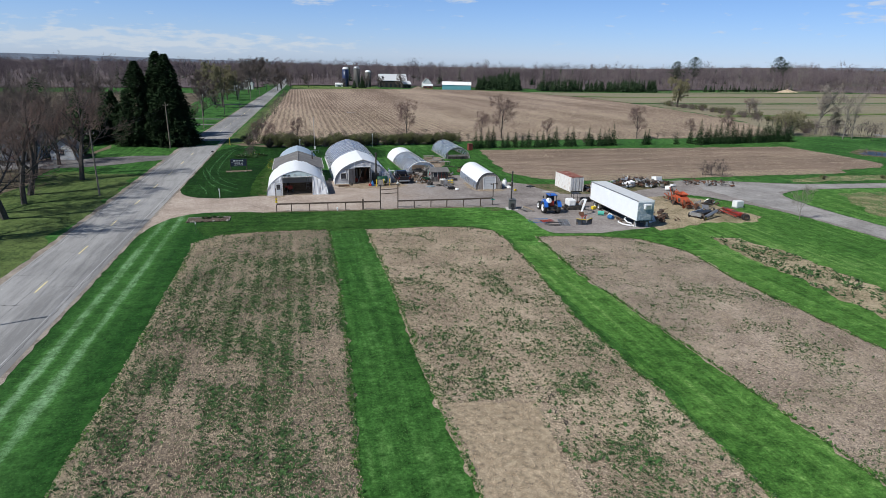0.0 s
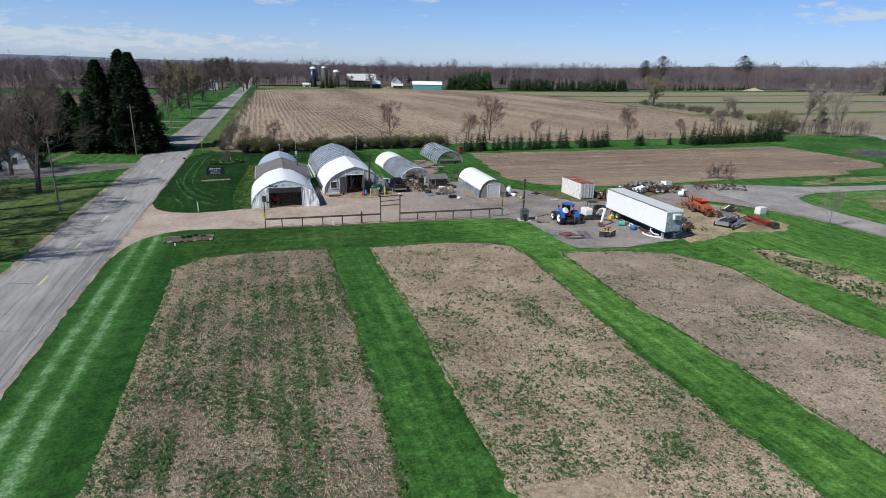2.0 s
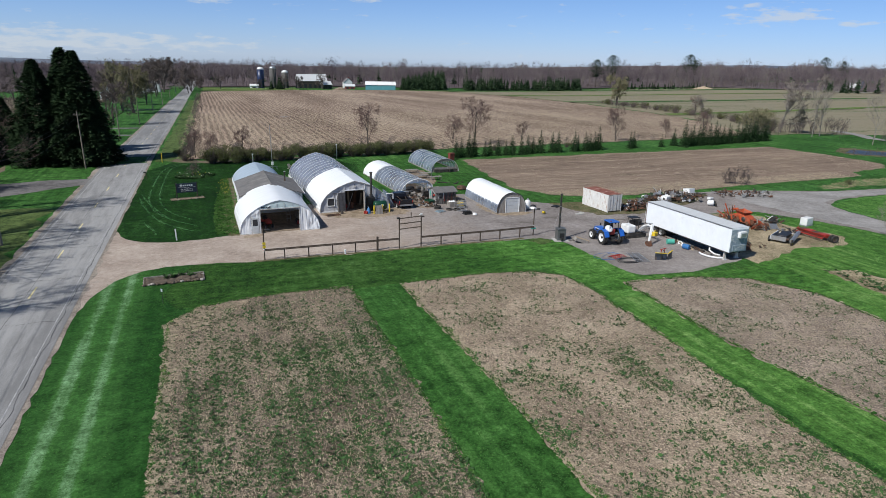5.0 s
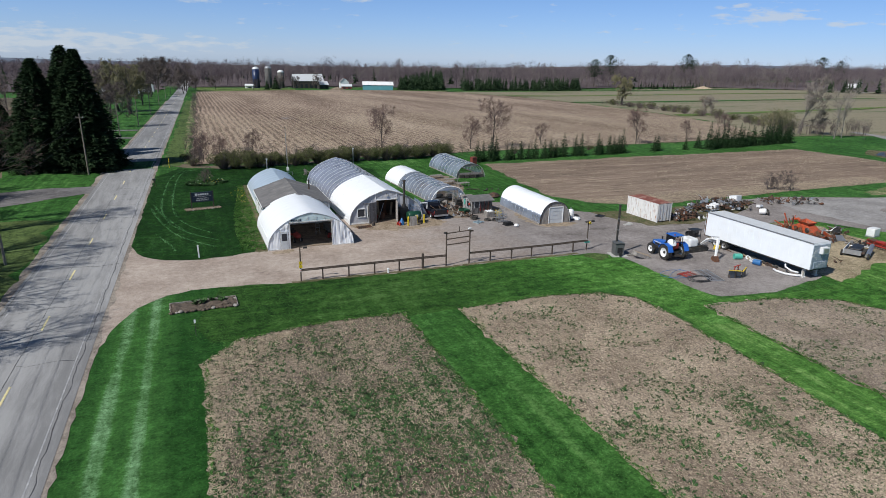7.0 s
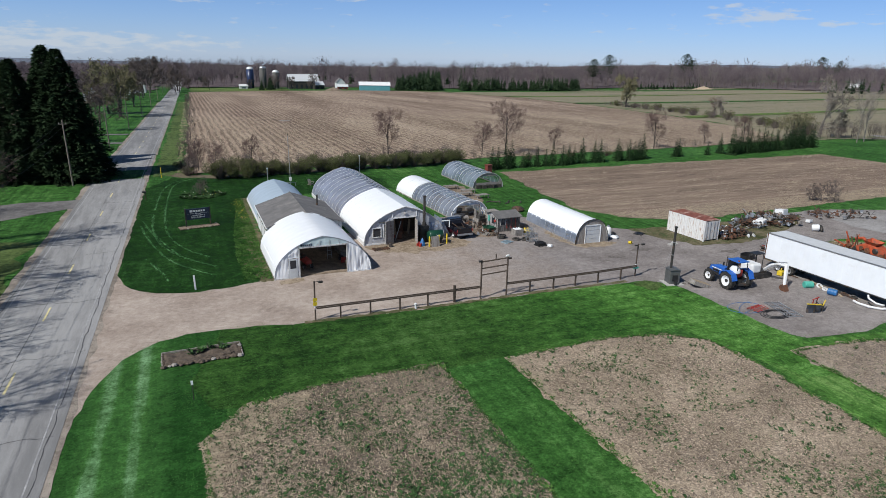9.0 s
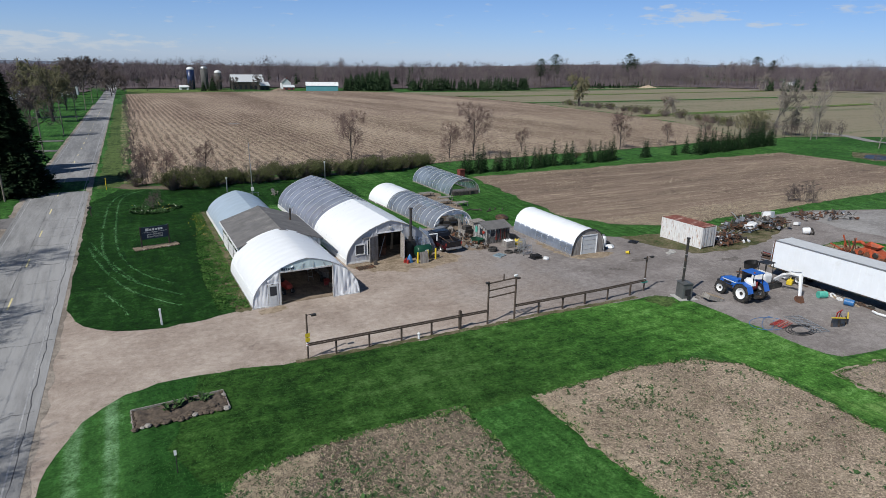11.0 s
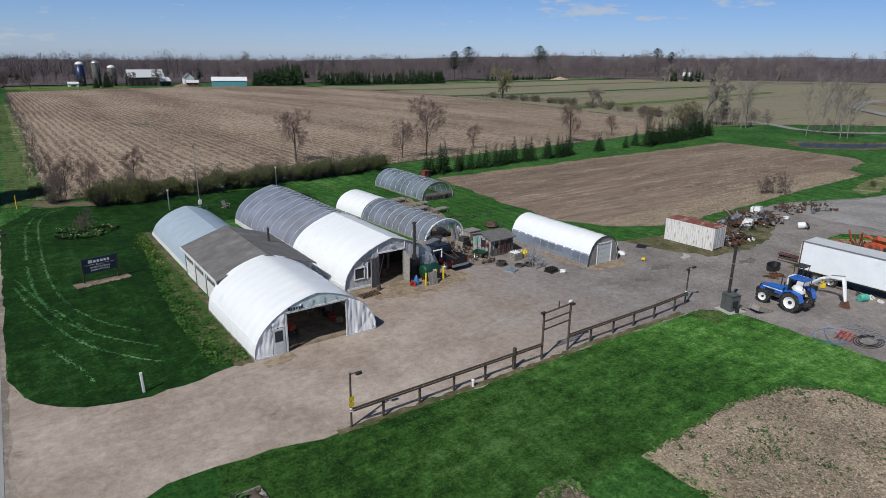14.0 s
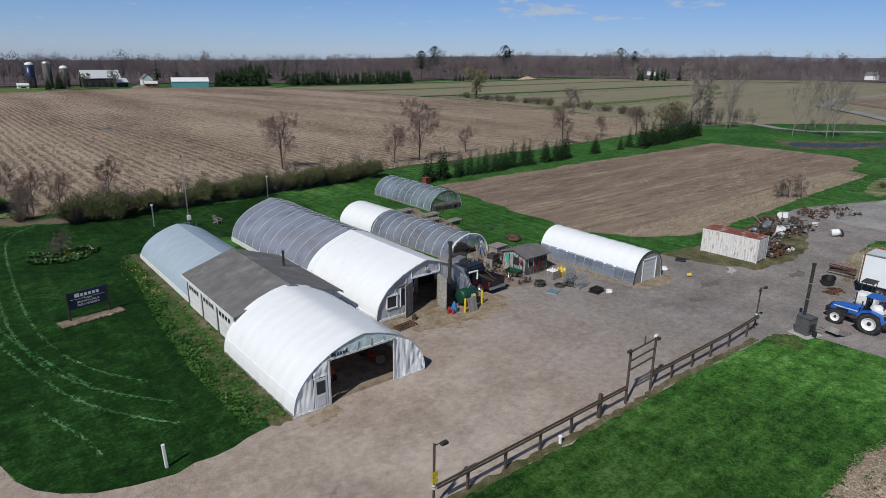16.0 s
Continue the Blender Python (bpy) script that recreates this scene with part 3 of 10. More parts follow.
M_OLDBOARD = plain("blackened_grey_board", (0.20, 0.19, 0.185), 0.9, vary=0.35, size=0.3, dirt=(0.045, 0.04, 0.036), dirt_size=0.55, dirt_amount=0.6, streak=(4.0, 4.0, 0.6), bump=0.012)
M_FLAKED = plain("flaking_white_board", (0.44, 0.44, 0.44), 0.85, vary=0.3, size=0.3, dirt=(0.09, 0.08, 0.075), dirt_size=0.5, dirt_amount=0.55, streak=(4.0, 4.0, 0.7), bump=0.012)
M_LUMBER = plain("raw_lumber", (0.42, 0.33, 0.23), 0.85, vary=0.2, size=0.3, bump=0.01)
M_POLE = plain("utility_pole_wood", (0.23, 0.20, 0.17), 0.9, vary=0.2, size=0.5, streak=(4.0, 4.0, 0.2), bump=0.01)
M_BLUE = plain("tractor_blue_paint", (0.022, 0.125, 0.50), 0.35, vary=0.08, dirt=(0.05, 0.09, 0.22), dirt_amount=0.25)
M_RED = plain("red_paint", (0.42, 0.035, 0.025), 0.5, vary=0.15, dirt=(0.18, 0.05, 0.03), dirt_amount=0.45)
M_ORANGE = plain("faded_orange_paint", (0.46, 0.085, 0.032), 0.65, vary=0.2, dirt=(0.20, 0.07, 0.04), dirt_size=0.6, dirt_amount=0.5)
M_YELLOW = plain("yellow_paint", (0.72, 0.53, 0.03), 0.5, vary=0.08)
M_GREEN = plain("green_tank_paint", (0.010, 0.060, 0.034), 0.4, vary=0.12)
M_TEAL = plain("teal_plastic", (0.08, 0.42, 0.33), 0.5, vary=0.1)
M_BLUEPLASTIC = plain("blue_plastic", (0.03, 0.15, 0.38), 0.45, vary=0.1)
M_CONCRETE = plain("concrete", (0.42, 0.41, 0.39), 0.9, vary=0.12, size=0.3, bump=0.005)
M_STONE = plain("field_stone", (0.36, 0.33, 0.30), 0.9, vary=0.25, size=0.25, bump=0.02)
M_PLASTICBAG = plain("white_plastic_film", (0.75, 0.76, 0.77), 0.4, vary=0.06)
M_GLASS, _n, _l, _p = nodes_of("dark_window_glass")
_p.inputs["Base Color"].default_value = (0.03, 0.035, 0.045, 1)
_p.inputs["Roughness"].default_value = 0.08
M_SHINGLE = plain("grey_roll_roofing", (0.155, 0.15, 0.15), 0.9, vary=0.15, size=1.2, dirt=(0.22, 0.21, 0.205), dirt_size=1.8, dirt_amount=0.3, bump=0.008)
M_TEALROOF = plain("teal_metal_wall", (0.12, 0.36, 0.40), 0.5, 0.1, 0.06)
M_SIDING = plain("pale_siding", (0.60, 0.62, 0.64), 0.6, vary=0.05)
M_REDWOOD = plain("dark_red_siding", (0.20, 0.045, 0.035), 0.8, vary=0.15)
M_SIGN = plain("navy_sign_board", (0.012, 0.022, 0.05), 0.4, vary=0.1)
M_BARK = plain("grey_bark", (0.075, 0.064, 0.058), 0.95, vary=0.25, size=0.3, bump=0.02)
M_PALEBARK = plain("pale_bark", (0.25, 0.23, 0.205), 0.9, vary=0.25, size=0.3)
M_TWIG = plain("bare_twigs", (0.135, 0.108, 0.098), 0.95, vary=0.25, size=2.0)
M_REDTWIG = plain("budding_red_twigs", (0.18, 0.122, 0.108), 0.95, vary=0.25, size=2.0)
M_PALETWIG = plain("pale_twigs", (0.27, 0.235, 0.205), 0.95, vary=0.2, size=2.0)
M_GREENTWIG = plain("budding_green_twigs", (0.205, 0.190, 0.105), 0.95, vary=0.2, size=2.0)
M_SPRUCE = plain("dark_spruce_needles", (0.0351, 0.0621, 0.0297), 0.95, vary=0.35, size=0.8, spec=0.05)
M_YOUNGSPRUCE = plain("young_spruce_needles", (0.024, 0.048, 0.020), 0.9, vary=0.35, size=0.5, spec=0.05)
M_BUSH = plain("leafing_bush", (0.125, 0.138, 0.062), 0.95, vary=0.35, size=0.7, spec=0.08)
M_WEED = plain("weed_leaves", (0.046, 0.108, 0.028), 0.9, vary=0.35, size=0.5)
M_STALK = plain("dry_stalks", (0.43, 0.35, 0.25), 0.9, vary=0.3, size=0.5)
M_WHITEBLOOM = plain("white_blossom", (0.75, 0.75, 0.68), 0.8, vary=0.1)
M_YELLOWBLOOM = plain("yellow_blossom", (0.70, 0.55, 0.04), 0.8, vary=0.1)


def woods_material(name, stops, size=40.0, share=0.5, stripe=0.0):
    """Tree stands and turf: a colour of its own for each piece of the mesh."""
    mat, n, l, p = nodes_of(name)
    g = n.new("ShaderNodeNewGeometry")
    patch = punch(n, l, noise_at(n, l, obj_coord(n), size, 5, 0.65), 2.6)
    if stripe:
        patch = mix(n, l, stripe, patch, punch(n, l, noise_at(n, l, obj_coord(n), 1.1, 2, 0.5, (1.0, 0.02, 1.0)), 3.0))
    f = mix(n, l, share, g.outputs["Random Per Island"], patch)
    l.new(ramp(n, l, f, stops), p.inputs["Base Color"])
    p.inputs["Roughness"].default_value, p.inputs["Specular IOR Level"].default_value = 0.95, 0.1
    return mat


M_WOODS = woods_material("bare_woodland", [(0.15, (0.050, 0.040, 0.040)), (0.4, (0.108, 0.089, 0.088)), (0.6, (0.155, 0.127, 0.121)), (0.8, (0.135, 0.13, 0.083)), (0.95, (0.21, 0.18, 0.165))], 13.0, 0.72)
# paler, bluer copy of the bare woodland, with aerial haze in its colour
M_HAZEWOODS = woods_material("hazed_woodland", [(0.15, (0.0786, 0.0641, 0.0709)), (0.45, (0.137, 0.112, 0.121)), (0.7, (0.186, 0.155, 0.158)), (0.85, (0.17, 0.172, 0.121)), (0.97, (0.24, 0.224, 0.206))], 26.0, 0.78)
M_DARKWOODS = woods_material("evergreen_stand", [(0.3, (0.018, 0.036, 0.018)), (0.7, (0.045, 0.075, 0.036))])


def film(name, colour, clear, rough=0.35, even=0.86):
    """Greenhouse film: some light goes straight through, some is scattered, some is mirrored."""
    mat, n, l, p = nodes_of(name)
    c = obj_coord(n)
    g = noise_at(n, l, c, 1.1, 5, 0.65, (0.6, 1.6, 1.0))
    lo, hi = tuple(v * even for v in colour), colour
    col = ramp(n, l, g, [(0.3, lo), (0.7, hi)])
    l.new(col, p.inputs["Base Color"])
    p.inputs["Roughness"].default_value = rough
    relief(n, l, p, g, 0.35, 0.05)
    tl, m1 = n.new("ShaderNodeBsdfTranslucent"), n.new("ShaderNodeMixShader")
    l.new(col, tl.inputs["Color"])
    m1.inputs[0].default_value = 0.04 if not clear else 0.2
    out = n["Material Output"]
    l.new(p.outputs[0], m1.inputs[1])
    l.new(tl.outputs[0], m1.inputs[2])
    last = m1
    if clear:
        tr, m2 = n.new("ShaderNodeBsdfTransparent"), n.new("ShaderNodeMixShader")
        tr.inputs["Color"].default_value = (0.92, 0.93, 0.95, 1)
        l.new(ramp(n, l, noise_at(n, l, c, 2.2, 6, 0.7, (1.0, 1.0, 0.5)), [(0.3, clear * 0.55), (0.7, min(clear * 1.35, 1))]), m2.inputs[0])
        l.new(m1.outputs[0], m2.inputs[1])
        l.new(tr.outputs[0], m2.inputs[2])
        last = m2
    l.new(last.outputs[0], out.inputs["Surface"])
    return mat


M_POLY = film("white_poly_film", (0.83, 0.85, 0.88), 0.0, even=0.94)
M_GREYPOLY = film("blue_grey_poly_film", (0.40, 0.48, 0.56), 0.0)
M_CLEAR = film("clear_poly_film", (0.36, 0.42, 0.53), 0.50, 0.12)
M_MILKY = film("milky_poly_film", (0.42, 0.46, 0.58), 0.40, 0.14)
M_PALETEAL = film("pale_teal_film", (0.56, 0.68, 0.70), 0.0, 0.4)
M_DULLFILM = film("dull_grey_film", (0.50, 0.51, 0.55), 0.0, 0.4)
M_CLOTH = film("grey_tarpaulin", (0.84, 0.86, 0.89), 0.0, 0.5)

# ---- ground ----
def build_land():
    xs = [-4500, -2500, -1200, -600, -300] + list(range(-195, 626, 40)) + [700, 800, 900, 1150, 1400, 1900, 2500, 3400, 4500]
    ys = [-1500, -600, -200, 0, 80] + list(range(165, 600, 40)) + [610, 700, 850, 1000, 1300, 1600, 2100, 2600, 3500, 4500]
    b = Build()
    b.grid([[(x, y, fall(x, y)) for x in xs] for y in ys])
    return solo("ground", b, M_GRASS, "mown green lawn and meadow grass reaching to the woods", "", "", "structure")


build_land()


def road_x(y):
    return -25.0 + 0.0165 * (y - 60)


def strip_outline(y0, y1, xa, xb, step=20):
    n = int((y1 - y0) / step)
    ys = [y0 + (y1 - y0) * i / n for i in range(n + 1)]
    return [(road_x(y) + xb, y) for y in ys] + [(road_x(y) + xa, y) for y in reversed(ys)]


road = sheet("road", strip_outline(-200, 1400, -4.0, 4.1), M_ASPHALT, 0.035, "old bleached two-lane asphalt road with cracks")
sheet("shoulder_east", rag(strip_outline(-200, 420, 3.6, 4.45, 4), 1.0, 0.16, 1.6, 3), M_SHOULDER, 0.02, "worn gravel shoulder along the road")
sheet("shoulder_west", rag(strip_outline(-200, 420, -4.7, -3.6, 4), 1.0, 0.25, 1.8, 4), M_SHOULDER, 0.02, "worn gravel shoulder along the road")

# broken yellow centre line, solid white edge lines and tarred cracks
for i in range(-8, 46):
    y = 62.0 + i * 12.2
    b = Build()
    ribbon(b, [(road_x(y + k) - 0.05, y + k) for k in (0, 1.0, 2.0, 3.05)], 0.15, 0.041)
    part("centre_line_dash", b, M_YELLOW_LINE, road)
for side, off in (("west", -3.35), ("east", 3.3)):
    b = Build()
    ribbon(b, [(road_x(y) + off, y) for y in range(-60, 700, 6)], 0.09, 0.041)
    part("edge_line", b, M_WHITE_LINE, road, "worn white edge line")
rnd = random.Random(5)
b = Build()
for off, amp, w in ((3.55, 0.14, 0.045), (-0.45, 0.05, 0.035), (-3.7, 0.12, 0.04)):
    ribbon(b, [(road_x(y * 0.7) + off + amp * noise.noise((y * 0.33, off, 1)) + amp * 0.6 * noise.noise((y * 1.1, off, 2)), y * 0.7)
               for y in range(0, 330)], w, 0.040, 0.9, off)
part("crack_seal", b, M_TAR, road, "black tar along the lane joints")
y = -10.0
while y < 230:
    y += rnd.uniform(3.0, 9.0)
    a, c = rnd.choice([(-3.9, 3.9), (-3.9, 0.0), (-0.4, 3.9), (0.6, 3.6), (-3.0, -0.6)])
    s = rnd.uniform(-0.12, 0.12)
    b = Build()
    n = int((c - a) / 0.3)
    ribbon(b, [(road_x(y) + a + 0.3 * k, y + s * 0.3 * k + 0.35 * noise.noise((a + k * 0.33, y, 4)) + 0.12 * noise.noise((k * 0.9, y, 9)))
               for k in range(n + 1)], rnd.uniform(0.03, 0.09), 0.040, 0.9, y)
    part("crack", b, M_TAR, road)

# gravel yard with the entrance from the road and the lanes to the back
YARD = [(-20.9, 66), (-20.7, 74), (-20.4, 80), (-19.2, 86.5), (-17.6, 89.9), (-15.0, 92.0), (-9.8, 92.3), (-4.1, 91.15), (5.9, 90.85), (16.1, 90.9), (27.8, 90.5),
        (30.6, 89.6), (31.6, 86.5), (31.7, 81.2), (31.9, 76.0), (33.2, 74.6), (38.8, 74.0), (43.7, 74.9), (46.5, 75.2), (49.0, 77.5), (50.0, 88),
        (54.0, 93.5), (62.0, 94.6), (67.5, 94.6), (71.4, 87.5), (74.4, 80.7), (76.3, 66.0), (77.5, 45), (78, -40), (84, -40), (83.6, 45), (82.4, 71.0), (81.9, 84), (82.3, 90.5),
        (84.5, 94.6), (92.5, 97.0), (109, 96.3), (190, 92), (190, 96), (114, 100.4), (97, 101.2), (91.4, 102.4), (84.1, 105), (76.8, 107.8),
        (69.6, 107.3), (62, 107), (54, 104), (49.5, 100.8), (47.5, 99.0), (44.0, 100.0), (42.6, 104), (42.3, 106.4), (38.5, 108.8), (35.5, 112.5), (35, 117), (29, 117.5), (24, 119),
        (19.5, 121.5), (17.3, 119), (5, 118), (4.8, 113.5), (-5.8, 113.0), (-5.9, 103.0), (-7.3, 102.5), (-11.5, 101.4), (-15.4, 101.9), (-18.0, 103.8), (-19.3, 106.5), (-19.9, 111),
        (-20.4, 116)]
sheet("yard", rag(rounded(YARD, 1), 1.0, 0.22, 1.6, 1), M_GRAVEL, 0.012, "trodden tan and grey gravel farmyard")

# field plots between mown lanes
FIELD_A = [(-13.6, -30), (-13.6, 30), (-13.2, 45), (-12.9, 76.5), (-10.5, 79.9), (-4.2, 81.0), (3.3, 80.9), (3.4, 65), (3.0, 43), (2.2, 22), (2.0, -30)]
FIELD_B = [(8.5, -30), (8.5, 26), (8.1, 42), (8.4, 59.5), (8.0, 80.0), (17.5, 80.3), (22.3, 79.5), (24.8, 77.2), (25.3, 73.0), (24.9, 63), (23.6, 48), (24.1, 34), (24.0, -30)]
FIELD_C = [(31.0, -30), (30.9, 23), (30.2, 38), (28.8, 60), (29.4, 73.4), (37.0, 73.0), (43.0, 70.2), (46.0, 64.6), (45.2, 55), (46.2, 37), (46.4, -30)]
FIELD_D = [(52.2, -30), (52.0, 42), (51.9, 62), (52.8, 70.4), (56, 68.6), (58.3, 61.6), (58.7, 48.8), (59.2, -30)]
for name, pts, seed in (("field_west", FIELD_A, 11), ("field_middle", FIELD_B, 12), ("field_east", FIELD_C, 13)):
    sheet(name, rag(pts, 0.5, 0.32, 1.1, seed), {"field_west": M_SOIL, "field_middle": M_PALESOIL, "field_east": M_GREYSOIL}[name], 0.015, "brown vegetable plot with dry stalks and weeds")
sheet("field_strip", rag(FIELD_D, 0.5, 0.5, 1.5, 14), M_DRYSTRIP, 0.015, "narrow strip of dry grass and weeds")
sheet("straw_bed", rag([(8.9, 35.6), (14.9, 34.9), (13.7, 26.8), (13.5, 22), (8.9, 22)], 0.4, 0.25, 0.8, 15), M_STRAW, 0.024, "square of pale straw mulch on the plot")
FIELD_E = [(43.6, 150.6), (90, 150.9), (133.8, 151.2), (136, 135), (136, 121.5), (130.5, 117.2), (118, 115.6), (115.5, 111.4), (109, 111.0), (90, 110.6), (72.7, 109.6), (55.2, 109.0), (49, 110.0), (44.0, 113.5), (40.6, 118.7), (41.5, 130)]
sheet("field_back", rag(FIELD_E, 1.5, 0.6, 3.0, 16), M_TILLED, 0.015, "tilled brown field behind the yard with streaks of straw")
FIELD_F = [(-13.5, 164), (-13.0, 168), (-8.5, 420), (-6.0, 560), (60, 588), (134, 594), (162, 586), (196, 560), (212, 440), (205, 352), (190, 270), (178, 225), (164, 196), (152, 176), (100, 170), (40, 167.5)]
sheet("field_stubble", rag(FIELD_F, 4.0, 0.8, 8.0, 17), M_STUBBLE, 0.09, "wide corn stubble field in pale brown rows")
sheet("meadow_east", rag([(152, 176), (164, 197), (180, 228), (192, 272), (207, 352), (214, 440), (198, 575), (330, 575), (620, 470), (900, 240), (900, 120), (330, 120), (240, 128), (205, 158), (190, 168)], 8.0, 2.0, 15.0, 18), M_CROP, 0.28, "far pale fields with green strips", skirt=True)
sheet("far_stubble_plot", rag([(330, 197), (430, 204), (560, 190), (560, 150), (300, 158)], 8.0, 2.0, 15.0, 19), M_TILLED, 0.42, "bare brown far plot")
sheet("verge_lawn", rag(strip_outline(-120, 93, 4.1, 13.2, 4), 1.5, 0.2, 2.0, 52), M_VERGE, 0.006, "mown roadside verge in pale and dark green stripes")
sheet("east_lawn", rag([(24.6, -100), (24.6, 60), (26, 76), (31, 74), (47, 73.5), (50, 78), (53, 94), (64, 94.5), (71, 88), (74.6, 80), (76.4, 66), (77.5, 45), (78, -40), (76, -100)], 2.0, 0.4, 3.0, 54), M_SUNGRASS, 0.005, "bright green mown lanes between the east plots")
sheet("fork_lawn", rag([(84, -60), (84, 45), (82.8, 71), (82.4, 84), (83, 90), (85, 94), (92, 96.4), (109, 95.8), (190, 91.6), (230, 60), (230, -60)], 2.0, 0.4, 3.0, 55), M_SUNGRASS, 0.005, "bright green meadow beside the lane")
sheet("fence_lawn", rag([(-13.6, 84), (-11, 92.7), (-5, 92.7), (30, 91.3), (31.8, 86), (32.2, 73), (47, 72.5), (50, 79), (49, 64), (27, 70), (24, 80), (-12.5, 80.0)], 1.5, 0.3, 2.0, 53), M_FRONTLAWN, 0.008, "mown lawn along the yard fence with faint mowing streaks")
sheet("sign_lawn", rag([(-20.3, 118), (-19.6, 107), (-18.0, 103.2), (-15.2, 101.3), (-9, 101.0), (-5, 102.0), (-5, 141), (4, 141.5), (12, 141.2), (19, 142), (20, 150), (17, 158.5), (-4, 158), (-15, 161), (-19.3, 152), (-19.9, 135)], 0.8, 0.4, 1.2, 46), M_SHADEGRASS, 0.009, "deep green mown lawn round the farm sign")
sheet("verge_west_lawn", rag([(-29, 196), (-29, 440), (-40, 440), (-44, 300), (-40, 196)], 6.0, 0.8, 8, 31), M_GRASS, 0.05, "mown roadside lawn")
sheet("woods_floor", rag([(-46, 60), (-44, 196), (-48, 300), (-60, 460), (-400, 460), (-400, -40), (-70, -40), (-48, 20)], 6.0, 1.5, 8, 32), M_WOODSFLOOR, 0.02, "leaf litter and thin grass under bare trees")
sheet("verge_litter", rag([(-30.4, -30), (-29.8, 70), (-29.0, 124), (-46, 128), (-50, 20), (-50, -30)], 2.0, 1.2, 4, 33), M_OLIVE, 0.012, "thin olive grass under roadside trees")
sheet("hedge_floor", rag([(-17, 164), (-13, 168), (40, 168.5), (41, 165), (20, 161.5), (-8, 159), (-13, 161)], 1.5, 0.5, 3, 34), M_WOODSFLOOR, 0.02, "dead grass under the hedge")
sheet("verge_north", rag([(-18.2, 163), (-14.2, 164), (-12.8, 250), (-9.6, 420), (-13.6, 420), (-16.6, 250)], 2.0, 0.6, 3, 47), M_OLIVE, 0.06, "dull olive grass between road and field")
sheet("field_edge_grass", rag([(-14.5, 166), (-13.2, 166), (-8.5, 420), (-11, 420)], 3.0, 0.6, 5, 35), M_ROUGH, 0.11, "dry grass bank along the road")
sheet("neighbour_drive", rag([(-24, 139.5), (-28.2, 141), (-31.4, 139.2), (-35, 136.2), (-42, 132.5), (-56, 131), (-70, 130), (-70, 138), (-56, 140), (-42, 144.5), (-35, 146.8), (-28.6, 146.6), (-24, 148)], 1.5, 0.3, 3, 36), M_DRIVE, 0.022, "grey side drive opposite the farm")
for y, w in ((218, 3.0), (240, 3.5), (330, 4.5)):
    sheet("house_drive", rag([(-27, y), (-44, y + 2), (-44, y + 2 + w), (-27, y + w)], 3.0, 0.3, 3, 37), M_DRIVE, 0.08, "gravel house drive")
sheet("greenhouse_edge", rag([(-5.2, 102.4), (-6.7, 102.6), (-7.3, 108), (-7.0, 115), (-6.9, 122), (-6.0, 132), (-5.4, 141), (-4.4, 141)], 0.25, 0.6, 1.0, 38), M_EDGE, 0.016, "worn earth and thin grass along the greenhouse foot")
sheet("trailer_ground", rag([(47.6, 73.8), (47.3, 92), (53, 94), (62, 94.2), (66, 92), (66, 84), (68, 79), (64, 76), (57, 77), (52, 75)], 0.8, 0.5, 1.6, 39), M_DRYSTRIP, 0.02, "dry trampled grass round parked machines")
sheet("container_ground", rag([(40.5, 107.5), (43.5, 107), (50, 106), (56, 106.5), (68, 109), (70, 105), (63, 101), (56, 98.3), (50, 97.5), (44.5, 98.2), (42, 101)], 0.8, 0.5, 1.6, 40), M_EDGE, 0.018, "weedy ground round the scrap heap")
sheet("fork_rough", rag([(96, 93), (150, 90), (150, 60), (92, 62), (88, 80)], 1.5, 1.2, 3.0, 41), M_ROUGH, 0.014, "rough dry meadow beside the lane")
sheet("lane_rough", rag([(95, 103.5), (135, 103), (136, 108), (110, 108.5), (96, 106.5)], 1.0, 0.7, 2.0, 42), M_ROUGH, 0.014, "tall rough grass along the lane")
sheet("shed_ground", rag([(26.8, 124), (30.5, 130), (31.2, 140), (27.4, 141), (26.2, 128)], 0.8, 0.4, 1.5, 43), M_DIRT, 0.014, "worn ground between the hoop houses")
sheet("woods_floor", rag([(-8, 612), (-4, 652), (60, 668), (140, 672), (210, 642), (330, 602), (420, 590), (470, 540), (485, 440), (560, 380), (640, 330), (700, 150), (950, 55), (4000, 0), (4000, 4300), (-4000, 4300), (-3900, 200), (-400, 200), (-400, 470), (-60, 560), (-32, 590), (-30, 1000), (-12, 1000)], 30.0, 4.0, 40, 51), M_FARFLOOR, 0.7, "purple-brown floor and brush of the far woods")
pond = sheet("pond", rag([(152, 141), (146, 138), (145, 135), (150, 130), (160, 126), (172, 124), (174, 126), (164, 130), (156, 136)], 1.5, 0.5, 4, 44), M_WATER, 0.03, "small dark pond at the meadow's edge")
sheet("pond_bank", rag([(153, 145), (143.5, 139.5), (142.5, 134), (148.5, 127.5), (159, 123), (173, 121.5), (178, 126), (166, 132.5), (158, 139)], 1.5, 0.6, 4, 45), M_EDGE, 0.016, "brown reedy pond bank")
b = Build()
ribbon(b, [(205, 190), (192, 175), (190, 168), (183, 157.5), (183, 148), (200, 135)], 4.0, 0.10)
ribbon(b, [(235, 140), (243, 146), (262, 160), (292, 186), (338, 199), (430, 202), (560, 215)], 6.0, 0.48)
ribbon(b, [(900, 195), (620, 268), (560, 330), (470, 420)], 9.0, 0.9)
solo("far_lane", b, M_LANE, "pale lanes and a distant highway", "", "", "structure")

